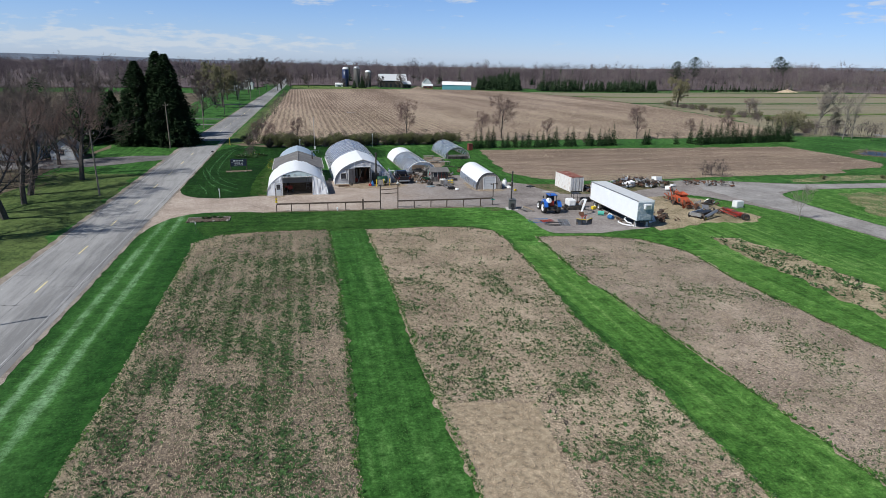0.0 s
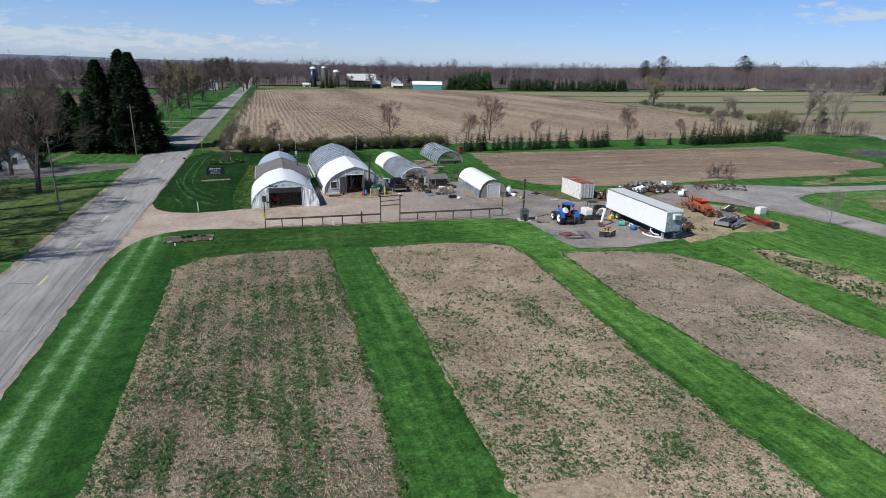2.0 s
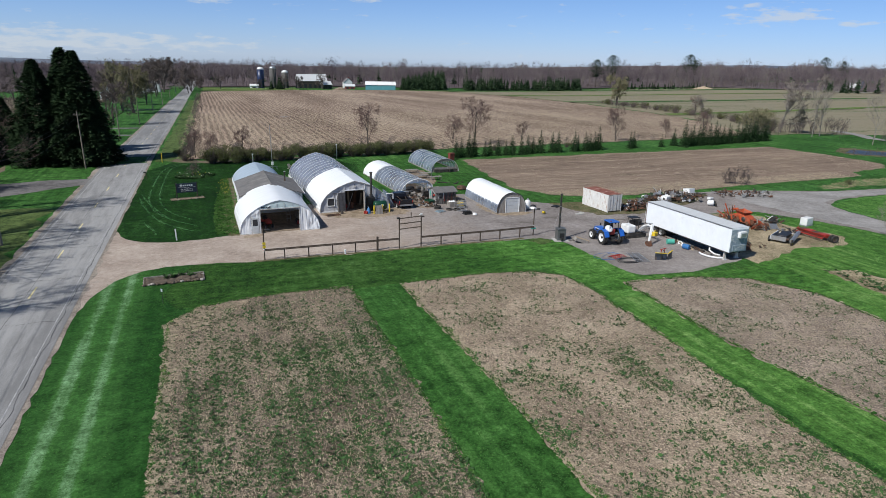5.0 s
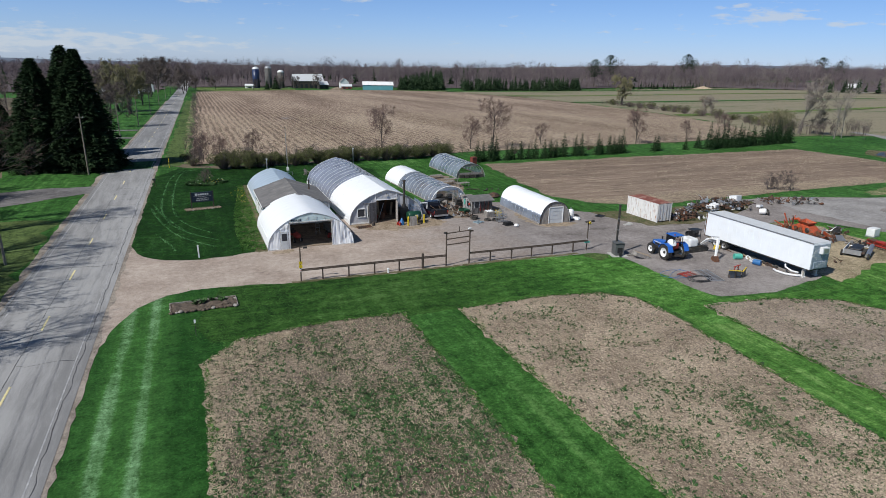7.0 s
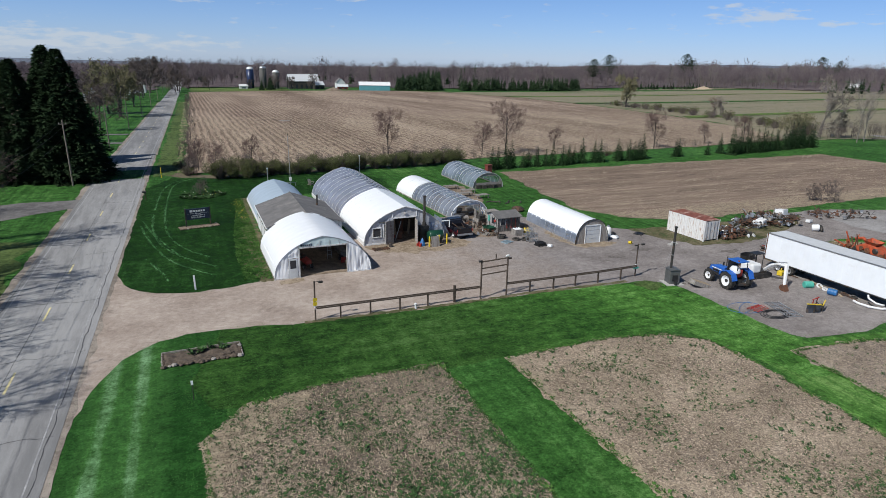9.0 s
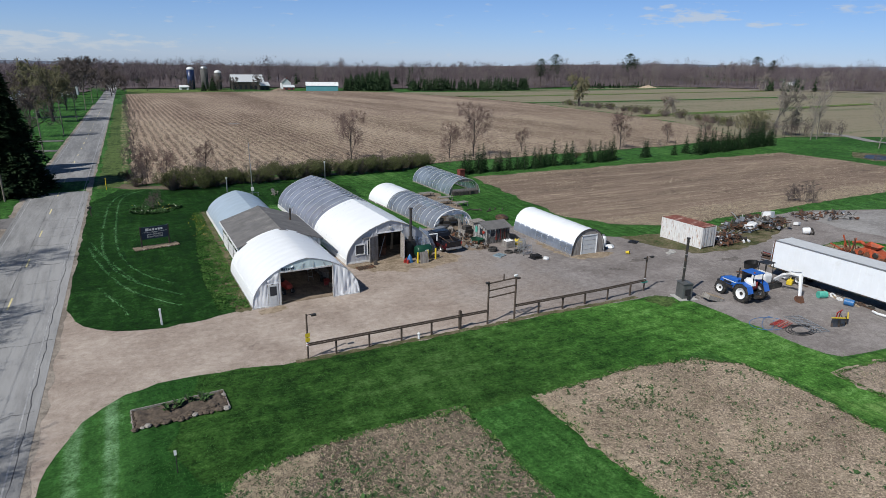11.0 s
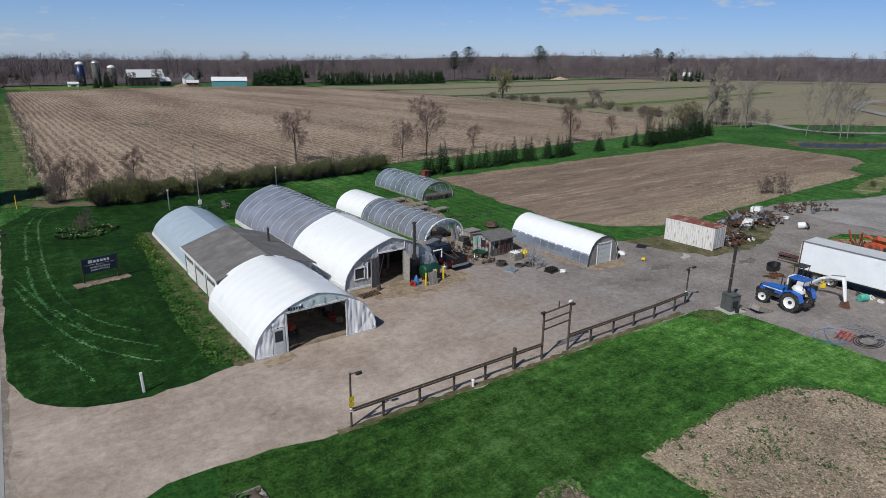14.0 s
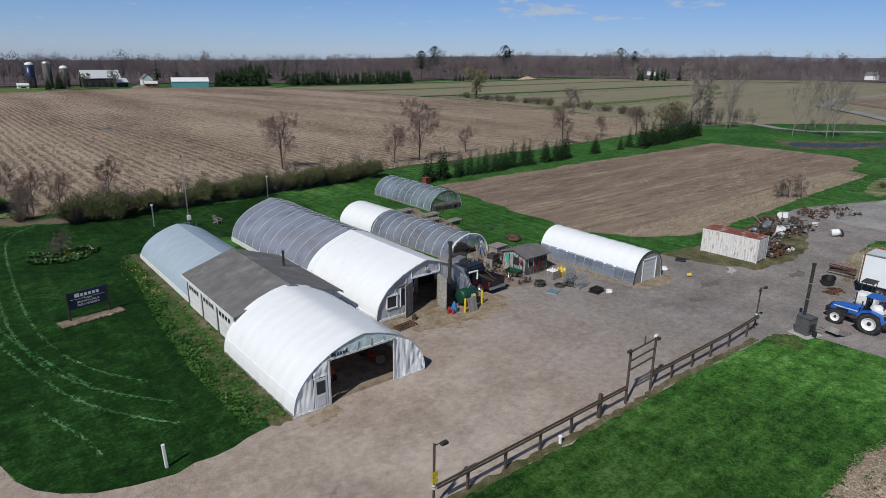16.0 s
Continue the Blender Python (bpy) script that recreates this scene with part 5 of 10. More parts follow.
stand("hedge_scrub", [(x, 164.5 + 0.13 * x + rnd.gauss(0, 1.6), rnd.uniform(2.2, 4.4), rnd.uniform(4.0, 6.5)) for x in (rnd.uniform(-14, 44) for _ in range(75))]
      + [(x, 160 + 0.075 * x + rnd.gauss(0, 0.9), rnd.uniform(1.6, 3.6), rnd.uniform(3, 5)) for x in (rnd.uniform(44, 112) for _ in range(46))],
      "bare", M_WOODS, "bare brown scrub behind the hedge and the spruce row", 15)
stand("pond_scrub", scatter(rnd, 60, [(160, 172), (172, 186), (190, 172), (176, 158)], 3, 7) + scatter(rnd, 30, [(168, 136), (184, 132), (190, 150), (172, 152)], 2, 5), "bare", M_WOODS, "bare thicket by the pond", 13)
stand("pond_reeds", scatter(rnd, 90, [(140, 133), (147, 127), (160, 122), (174, 121), (176, 124), (160, 126.5), (149, 131), (144, 137)], 0.8, 2.2), "bare", M_WOODS, "dead reeds along the pond", 14)

# trees one can tell apart
big_a = bare_tree("bare_maple", 41, 17, "tall leafless maple with grey bark beside the road", M_BARK, M_TWIG, levels=5, spread=0.55, twigs=3, fork=0.16, trunk=0.28)
place(big_a, [(-41.5, 107.5, 1.0), (-52, 118, 0.9), (-57, 128, 1.0), (-46, 122, 0.95), (-39, 92, 0.95), (-54, 142, 1.0), (-43, 80, 1.0), (-45, 95, 1.0)], rnd)
far_maple = bare_tree("bare_maple", 48, 16, "leafless maple along the far road", M_BARK, M_TWIG, levels=4, spread=0.70, twigs=8, fork=0.12, thin=0.060)
place(far_maple, [(-35.5, 256, 0.85), (-41, 400, 0.9), (-33.5, 470, 1.3), (-33, 375, 0.9), (-36, 420, 1.1), (-34, 500, 1.4), (-32, 545, 1.5), (-14, 580, 1.3), (-60, 152, 0.8), (-38, 372, 0.9), (-46, 330, 1.0), (-52, 250, 0.9), (-48, 395, 1.0), (-40, 450, 1.0), (-15, 520, 0.8), (-13, 555, 0.9), (-34, 590, 1.5), (-36, 620, 1.5), (-56, 210, 0.9), (-66, 140, 1.0), (-6, 598, 0.7), (10, 604, 0.75), (40, 600, 0.6), (64, 612, 0.8), (78, 616, 0.75), (100, 620, 0.8)], rnd)
big_b = bare_tree("bare_maple", 42, 16, "tall leafless maple with reddish buds on its twigs", M_BARK, M_REDTWIG, levels=5, spread=0.62, twigs=3, fork=0.18, trunk=0.28)
place(big_b, [(-37.6, 119.5, 1.0), (-46.5, 136, 0.8), (-60, 138, 1.0), (-37, 81, 0.9), (-40, 101, 0.9), (-49, 112, 1.0)], rnd)
willow = bare_tree("budding_tree", 43, 14, "wide crowned tree with yellow-green buds beside the road", M_BARK, M_GREENTWIG, levels=5, spread=0.80, twigs=3, fork=0.14, up=0.06, thin=0.060, trunk=0.3)
place(willow, [(-34.0, 313, 1.45), (-39.5, 330, 1.25), (214, 330, 1.25)], rnd)
small = bare_tree("bare_sapling", 44, 8, "small leafless tree at the edge of the stubble field", M_BARK, M_REDTWIG, levels=5, spread=0.60, twigs=3, fork=0.06, trunk=0.15, thin=0.0105, up=0.24)
place(small, [(30.2, 179.5, 1.3), (56.5, 172.5, 1.5), (50.5, 172.5, 1.0), (98.5, 171, 1.2), (72, 176, 0.7), (-0.5, 171.5, 0.75), (-10.5, 167, 0.7), (-7.5, 166.5, 0.7), (130, 172, 1.0), (120, 176, 0.7), (205, 258, 1.1),
              (-34, 225, 0.8), (-35, 184, 0.8), (-53, 226, 1.0)], rnd)
birch = bare_tree("pale_birch", 45, 14, "leafless birch with pale grey trunk by the pond", M_PALEBARK, M_PALETWIG, levels=4, spread=0.42, twigs=4, fork=0.22, wander=0.008, trunk=0.10, up=0.35, thin=0.014)
place(birch, [(167.5, 166, 0.95), (168, 147, 0.9), (178.5, 148, 1.0), (170, 139, 1.05), (172, 138, 0.9), (196, 152, 1.0), (172, 167, 0.95), (72.6, 76.6, 0.36)], rnd)
ash = bare_tree("bare_ash", 49, 15, "wide leafless ash with pale grey twigs near the pond", M_PALEBARK, M_PALETWIG, levels=5, spread=0.62, twigs=3, fork=0.18, up=0.15, thin=0.032)
place(ash, [(171, 181, 1.1), (206, 255, 0.6), (470, 405, 1.0), (505, 372, 1.1), (548, 352, 1.0)], rnd)
golden = bush("golden_willow", 46, 5.0, 6.5, 2600, "rounded willow bush with yellow-green new leaves", M_GREENTWIG, twigs=90, size=0.24)
place(golden, [(157, 178, 1.35)], rnd)
shrub_b = bare_tree("bare_shrub", 47, 3.6, "low spreading leafless shrub at the field edge", M_TWIG, M_TWIG, levels=4, spread=0.85, twigs=5, fork=0.02, up=0.08, thin=0.012)
place(shrub_b, [(82.3, 111.6, 0.95), (84.0, 110.6, 0.9), (81.0, 112.8, 0.8), (-10.9, 144.8, 0.85)], rnd)

# old spruces across the road
spruce = dense_conifer("old_spruce", 51, 21.3, 6.2, 13500, "tall dense dark green spruce beside the road", M_SPRUCE, power=0.78, lump=0.6, size=0.58)
place(spruce, [(-30.6, 165.5, 1.0), (-32.9, 167.5, 0.98), (-37.7, 166.5, 0.97), (-36.5, 181, 0.85), (-34.8, 188, 0.78), (-44.5, 170.5, 0.55)], rnd)
spruce_b = conifer("old_spruce", 52, 17, 5.0, 34, 13, "dark green spruce among bare trees", M_SPRUCE, droop=0.25, tufts=12, base=0.06, power=0.6, grain=0.55)
place(spruce_b, [(-46, 170, 0.82), (-51, 165, 0.78), (-68, 190, 1.0)], rnd)
pine = dense_conifer("white_pine", 53, 31, 5.6, 1500, "tall old pine above the far woods", M_DARKWOODS, base=0.40, size=0.95, oval=True, lump=2.2)
place(pine, [(392, 614, 0.95), (430, 640, 1.05), (530, 630, 1.05), (547, 640, 0.85), (660, 560, 0.95), (690, 560, 0.8)], rnd)

# row of young spruces along the back field
young = conifer("young_spruce", 54, 4.3, 1.25, 19, 10, "young dark green spruce in a planted row", M_YOUNGSPRUCE, droop=0.25, tufts=5, loose=0.3, power=0.8, grain=0.7)
young["group"] = "spruce row behind the field"
row = [43.6, 45.2, 47.0, 48.6, 51.0, 52.6, 54.6, 56.6, 58.2, 60.6, 62.4, 64.2, 66.4, 69.8, 71.4, 76.0, 77.4, 79.0, 80.6, 82.0, 83.6, 93.5, 95.0, 103.6, 108.8]
place(young, [(x, 153.9 + (x - 43) * 0.075 + rnd.uniform(-0.6, 0.6), rnd.uniform(0.8, 1.3)) for x in row]
      + [(110.5 + k * 1.9 + rnd.uniform(-0.4, 0.4), 157.6 + k * 0.28 + rnd.uniform(-0.8, 0.8), rnd.uniform(1.1, 1.6)) for k in range(19)], rnd)

# overgrown hedge behind the greenhouses
hedges = [bush("hedge_bush", 60 + k, 2.7, 3.1, 6000, "overgrown bush just coming into leaf in the hedge", M_BUSH, twigs=220, size=0.10) for k in range(3)]
for k, h in enumerate(hedges):
    h["group"] = "hedge behind the greenhouses"
    place(h, [(-7.0 + j * 2.2 + rnd.uniform(-0.5, 0.5), 158.2 + (j * 2.2) * 0.11 + rnd.uniform(-0.9, 0.9), rnd.uniform(0.8, 1.12)) for j in range(k, 22, 3)], rnd)
scrub_g = bush("roadside_shrub", 66, 2.0, 2.2, 700, "half-bare shrub with first leaves", M_BUSH, twigs=80, size=0.14)
place(scrub_g, [(213, 336, 1.9), (210, 318, 1.5), (209, 308, 1.7), (208, 298, 2.0), (204, 284, 1.6), (203, 275, 1.9), (201, 266, 2.1), (198, 252, 1.7), (195, 240, 2.0), (192, 229, 1.6), (188, 218, 1.8), (182, 206, 2.0), (176, 192, 1.9), (170, 184, 2.1), (42.5, 166.5, 0.9), (57, 162, 0.7), (68, 163, 0.7), (78, 163, 0.7), (-12.5, 163, 0.9), (-13.5, 171, 0.8), (-44, 176, 1.0), (-46, 150, 1.2), (-50, 146, 1.3), (-58, 150, 1.4), (104, 105.5, 0.5), (118, 105, 0.45)], rnd)

# ---- greenhouses and sheds ----
def arch(hw, h, n=26, peak=0.2, bow=0.9, full=0.95):
    """Outline of a hoop, left foot to right foot."""
    out = []
    for k in range(n + 1):
        a = math.pi * k / n
        c, s = math.cos(a), math.sin(a)
        out.append((-hw * math.copysign(abs(c) ** bow, c), (h - peak) * max(s, 0.0) ** full + peak * max(0, 1 - abs(c) ** bow)))
    return out


def arch_top(x, hw, h, **kw):
    pts = arch(hw, h, 80, **kw)
    for (x0, z0), (x1, z1) in zip(pts, pts[1:]):
        if x0 <= x <= x1:
            return z0 + (z1 - z0) * (x - x0) / max(x1 - x0, 1e-6)
    return 0.0


def cover(hw, h, y0, y1, bay, low=0.0, sag=0.035, seed=0, off=0.04, crease=True, **kw):
    """Film stretched over the hoops from y0 to y1, sinking a little between them."""
    b = Build()
    pts = [p for p in arch(hw, h, 30, **kw) if p[1] >= low]
    rows = []
    bays = max(1, round((y1 - y0) / bay))
    for i in range(bays * 4 + 1):
        y = y0 + (y1 - y0) * i / (bays * 4)
        d = sag * abs(math.sin(math.pi * i / 4))
        row = []
        for x, z in pts:
            k = off - d + 0.025 * noise.noise((x * 0.8, y * 0.9, seed + z * 0.8))
            ln = math.hypot(x / hw, z / h) or 1
            row.append((x + x / hw / ln * k, y, z + z / h / ln * k))
        rows.append(row)
    if not crease:
        return b.grid(rows)
    mid = len(pts) // 2
    b.grid([row[:mid + 1] for row in rows])
    return b.grid([row[mid:] for row in rows])


def hoop(hw, h, y, rad=0.03, **kw):
    return Build().tube([(x, y, z) for x, z in arch(hw, h, 18, **kw)], rad, 5)


def end_wall(hw, h, y, openings=(), seed=0, wrinkle=0.0, x0=None, x1=None, thick=0.06, **kw):
    """A hoop's end, with openings (xa, xb, za, zb)."""
    b = Build()
    cuts = sorted({-hw, hw, *(c for o in openings for c in o[:2]), *(-hw + hw * 2 * k / (108 if wrinkle > 0.04 else 36) for k in range(109 if wrinkle > 0.04 else 37))})
    cuts = [c for c in cuts if (x0 is None or c >= x0 - 1e-6) and (x1 is None or c <= x1 + 1e-6)]
    for xa, xb in zip(cuts, cuts[1:]):
        m = (xa + xb) / 2
        spans = [(0.0, None)]
        for o in openings:
            if o[0] < m < o[1]:
                spans = ([(0.0, o[2])] if o[2] > 0.01 else []) + [(o[3], None)]
        for lo, hi in spans:
            ta, tb = (hi, hi) if hi is not None else (arch_top(xa, hw, h, **kw), arch_top(xb, hw, h, **kw))
            if min(ta, tb) <= lo and max(ta, tb) <= lo + 0.02:
                continue
            steps = 10 if wrinkle else 1
            def col(x, t):
                return [(x, y + wrinkle * noise.noise((x * 1.9 + k * 0.10, k * 0.16, seed)) + wrinkle * 0.7 * noise.noise((x * 5.5 - k * 0.16, k * 0.20, seed + 3)) + wrinkle * 0.3 * noise.noise((x * 11, k * 0.5, seed + 6)), lo + max(t - lo, 0) * k / steps) for k in range(steps + 1)]
            ca, cb = col(xa, ta), col(xb, tb)
            b.grid([ca, cb])
            if thick:
                b.grid([[(p[0], p[1] + thick, p[2]) for p in cb], [(p[0], p[1] + thick, p[2]) for p in ca]])
    return b.weld()


def hoop_house(name, x, y, turn, length, hw, h, covers, label, bay=1.22, base=0.0, rib_rad=0.03, crease=True, **kw):
    ob = thing(name, pose(x, y, 0, 0, 0, turn), label, "greenhouse")
    n = round(length / bay)
    for k in range(n + 1):
        part("hoop", hoop(hw, h, length * k / n, rib_rad, **kw), M_SIDING, ob)
    for nm, ya, yb, mat, low, lab in covers:
        part(nm, cover(hw, h, ya, yb, bay, low, seed=x, off=0.0 if mat in (M_CLEAR, M_MILKY) else 0.04, crease=crease, **kw), mat, ob, lab, smooth=True)
    for s in (-1, 1):
        part("base_board", Build().box(s * hw - 0.04, s * hw + 0.04, 0, length, 0, 0.16), M_BOARD, ob)
    part("ridge_pipe", Build().tube([(0, 0, h - 0.05), (0, length, h - 0.05)], 0.02, 5), M_STEEL, ob)
    return ob


# front house: white film over hoops, tarpaulin front with a wide opening
g1 = hoop_house("greenhouse", -0.65, 102.5, 0.6, 10.6, 4.85, 4.05, [("film_cover", -0.06, 10.7, M_POLY, 0.0, "taut white film with faint hoop lines")],
                "white film hoop house with an open tarpaulin front", bay=1.22, crease=False, peak=0.85, full=0.84)
K1 = dict(peak=0.85, full=0.84)
OPEN1 = [(-2.4, 2.35, 0, 3.0)]
part("front_tarpaulin", end_wall(4.85, 4.05, 0.0, OPEN1 + [(-3.5, -2.55, 0, 2.05)], 3, 0.10, x1=-2.4, thick=0.0, **K1), M_CLOTH, g1, "grey crinkled tarpaulin", smooth=True)
part("front_tarpaulin", end_wall(4.85, 4.05, 0.0, OPEN1, 8, 0.15, x0=2.35, thick=0.0, **K1), M_CLOTH, g1, "grey crinkled tarpaulin flap", smooth=True)
part("front_top_film", end_wall(4.85, 4.05, 0.02, OPEN1, 5, 0.05, x0=-2.4, x1=2.35, thick=0.0, **K1), M_PALETEAL, g1, "pale teal film above the opening", smooth=True)
part("opening_frame", Build().box(-2.46, -2.36, -0.06, 0.06, 0, 3.06).box(2.33, 2.43, -0.06, 0.06, 0, 3.06).box(-2.46, 2.43, -0.06, 0.06, 2.98, 3.1), M_OLDWHITE, g1)
boxes("foot_rail", [(-4.9, -2.5, -0.1, -0.02, 0, 0.1), (2.4, 4.9, -0.1, -0.02, 0, 0.1)], M_OLDWHITE, g1)
dr = part("door", Build().box(-3.47, -2.58, -0.06, -0.01, 0.04, 2.02), M_SIDING, g1, "white panel door with a window", bevel=0.01)
part("window", Build().box(-3.33, -2.75, -0.075, -0.055, 1.02, 1.85), M_GLASS, dr, "dark window pane")
part("door_panel", Build().box(-3.33, -2.75, -0.08, -0.058, 0.18, 0.9), M_SIDING, dr)
for s_ in (-1, 1):
    part("film_seam", Build().tube([(s_ * 4.72, -0.05, 1.15), (s_ * 4.72, 10.65, 1.15)], 0.035, 5), M_POLY, g1, "film seam along the side")
b = Build()
for k, w in enumerate((0.17, 0.13, 0.13, 0.13, 0.13, 0.13)):
    b.box(-2.25 + k * 0.2, -2.25 + k * 0.2 + w, -0.06, -0.04, 3.18, 3.18 + (0.24 if k == 0 else 0.18))
part("sign_lettering", b, M_SIGN, g1, "dark letter shapes on the front")
for k in range(4):
    part("truss_brace", Build().tube([(-1.6 + k * 1.1, -0.03, 3.05), (-1.2 + k * 0.9, -0.03, 3.75 - 0.15 * abs(k - 1.5))], 0.025, 4), M_STEEL, g1)
part("back_wall", end_wall(4.85, 4.05, 10.6, **K1), M_CLOTH, g1)

# timber shed between the hoop houses
shed = thing("timber_shed", pose(-0.45, 113.3, 0), "long white timber shed with a grey roll roof", "shed")
W2, EAVE, RIDGE, LEN = 4.15, 2.62, 4.0, 10.6
for s in (-1, 1):
    b = Build()
    b.box(s * W2 - 0.06, s * W2 + 0.06, 0, LEN, 0, EAVE)
    part("wall", b, M_OLDWHITE, shed)
for yy in (0.0, LEN):
    part("gable_wall", Build().prism([(-W2, 0), (W2, 0), (W2, EAVE), (0, RIDGE - 0.08), (-W2, EAVE)], yy - 0.05, yy + 0.05), M_OLDWHITE, shed)
for s in (-1, 1):
    e = 0.32
    ze = EAVE - (RIDGE - EAVE) / W2 * e
    b = Build().prism([(0, RIDGE), (s * (W2 + e), ze), (s * (W2 + e), ze + 0.09), (0, RIDGE + 0.09)], -0.45, LEN + 0.4)
    part("roof_slope", b, M_SHINGLE, shed, "grey roll roofing")
    part("fascia", Build().box(s * (W2 + e) - 0.03, s * (W2 + e) + 0.03, -0.47, LEN + 0.42, ze - 0.1, ze + 0.1), M_WHITE, shed)
part("ridge_cap", Build().tube([(0, -0.46, RIDGE + 0.09), (0, LEN + 0.41, RIDGE + 0.09)], 0.06, 6), M_SHINGLE, shed)
for k in range(3):
    y0 = 0.5 + k * 3.4
    d = part("overhead_door", Build().box(-W2 - 0.11, -W2 - 0.055, y0, y0 + 2.75, 0.03, 2.28), M_WHITE, shed, "white sectional door", bevel=0.01)
    for j in range(4):
        part("door_window", Build().box(-W2 - 0.125, -W2 - 0.105, y0 + 0.25 + j * 0.6, y0 + 0.68 + j * 0.6, 1.66, 2.02), M_GLASS, d)
    for z in (0.55, 1.08, 1.55):
        part("panel_groove", Build().box(-W2 - 0.118, -W2 - 0.10, y0 + 0.02, y0 + 2.73, z, z + 0.03), M_STEEL, d)
    # no post here: a dark strip stands in for the gap's shade
    part("door_post", Build().box(-W2 - 0.10, -W2 - 0.03, y0 + 2.85, y0 + 3.1, 0, 2.45), M_DARKSTEEL, shed, "dark strip in place of the shaded gap between doors")
pipe = part("flue", Build().tube([(2.6, 6.2, 2.6), (2.6, 6.2, 4.6)], 0.11, 10), M_DARKSTEEL, shed, "black stove flue on the roof")
part("flue_cap", Build().tube([(2.6, 6.2, 4.6), (2.6, 6.2, 4.66)], 0.17, 10), M_STEEL, pipe)
part("flue_collar", Build().lathe([(0.3, 2.95), (0.2, 3.1)], 10, Matrix.Translation((2.6, 6.2, -0.05))), M_WHITE, pipe)

# back house: blue-grey film
g1b = hoop_house("greenhouse", -0.55, 124.2, 0.0, 15.2, 3.95, 3.0, [("film_cover", -0.05, 15.25, M_GREYPOLY, 0.0, "pale blue-grey film")],
                 "blue-grey film hoop house joined to the shed", bay=1.52, peak=0.85)
part("end_film", end_wall(3.95, 3.0, 15.2, peak=0.85), M_GREYPOLY, g1b)
part("end_film", end_wall(3.95, 3.0, 0.05, peak=0.85), M_GREYPOLY, g1b)
boxes("foot_band", [(-4.05, -3.97, 0, 15.2, 0.0, 0.45), (3.97, 4.05, 0, 15.2, 0.0, 0.45)], M_WHITE, g1b, "white boards along the foot")

# large house with a working front
g2 = hoop_house("greenhouse", 10.77, 110.95, 0.93, 28.95, 5.0, 4.32, [("film_cover", -0.1, 11.6, M_POLY, 0.0, "white film over the front bays"),
                ("film_cover", 11.6, 29.0, M_MILKY, 0.0, "milky grey film over the back bays")],
                "large hoop house, white film in front, milky film behind", rib_rad=0.026, bay=1.84, bow=0.80, peak=1.3, full=0.76)
K2 = dict(bow=0.80, peak=1.3, full=0.76)
OP2 = [(-1.38, 1.30, 0, 3.0)]
part("front_wall", end_wall(5.0, 4.32, 0.0, OP2 + [(-3.95, -2.95, 0.95, 2.0), (-2.55, -1.85, 0.85, 2.35)], 2, 0.05, thick=0.0, **K2), M_DULLFILM, g2, "dull grey film and board front", smooth=True)
part("window_frame", Build().box(-4.01, -3.91, -0.08, 0.02, 0.9, 2.05).box(-2.99, -2.9, -0.08, 0.02, 0.9, 2.05).box(-4.01, -2.9, -0.10, 0.02, 0.88, 0.97).box(-4.01, -2.9, -0.10, 0.02, 1.97, 2.07), M_WHITE, g2)
part("window_pane", Build().box(-3.91, -2.99, 0.0, 0.03, 0.97, 1.97), M_GLASS, g2)
part("window_pane", Build().box(-2.55, -1.85, 0.0, 0.03, 0.85, 2.35), M_GLASS, g2)
boxes("window_frame", [(-2.62, -2.55, -0.06, 0.02, 0.8, 2.4), (-1.85, -1.78, -0.06, 0.02, 0.8, 2.4)], M_WHITE, g2)
part("lintel", Build().box(-1.5, 1.42, -0.09, 0.05, 3.0, 3.13), M_WHITE, g2)
part("door_post", Build().box(-1.47, -1.38, -0.07, 0.05, 0, 3.0), M_BOARD, g2)
part("door_post", Build().box(1.30, 1.39, -0.07, 0.05, 0, 3.0), M_BOARD, g2)
part("front_board", Build().box(-5.0, -1.5, -0.09, -0.02, 0.02, 0.2), M_WHITE, g2)
part("rake_board", Build().tube([(x, -0.13, z) for x, z in arch(5.05, 4.37, 24, **K2)], 0.05, 4), M_OLDWHITE, g2)
part("gable_brace", Build().tube([(-1.5, -0.05, 3.1), (-1.5, -0.05, 3.95)], 0.04, 4), M_WHITE, g2)
part("gable_brace", Build().tube([(1.5, -0.05, 3.1), (1.4, -0.05, 4.0)], 0.04, 4), M_WHITE, g2)
light = part("gable_lamp", Build().box(-0.16, 0.16, -0.22, -0.08, 3.45, 3.7), M_OLDWHITE, g2, "pale flood lamp over the door", bevel=0.03)
part("lamp_arm", Build().tube([(0, -0.04, 3.9), (0, -0.14, 3.7)], 0.03, 5), M_DARKSTEEL, light)
part("beam", Build().box(-3.2, -1.5, -0.06, 0.0, 2.62, 2.72), M_BOARD, g2, "grey rail across the film")
for nm, hx, ang, lab in (("door_leaf", -1.42, 154, "weathered plank door swung open"), ("door_leaf", 1.34, -101, "weathered plank door swung open")):
    s = 1 if hx < 0 else -1
    wd = 1.32 if hx < 0 else 1.42
    leaf = part(nm, Build().box(0, wd, -0.03, 0.02, 0.08, 2.86), M_PALEBOARD, g2, lab, m=pose(hx, -0.12, 0, 0, 0, -ang if hx < 0 else ang - 0))
    for k in range(7):
        part("plank", Build().box(0.02, wd - 0.02, -0.055, -0.03, 0.10 + k * 0.39, 0.46 + k * 0.39), M_BOARD if hx < 0 else M_PALEBOARD, leaf)
        part("plank", Build().box(0.02, wd - 0.02, 0.02, 0.045, 0.10 + k * 0.39, 0.46 + k * 0.39), M_BOARD if hx < 0 else M_PALEBOARD, leaf)
part("back_wall", end_wall(5.0, 4.32, 28.95, **K2), M_MILKY, g2)
part("inner_wall", end_wall(5.0, 4.32, 4.6, **K2), M_POST, g2, "dark board partition inside")
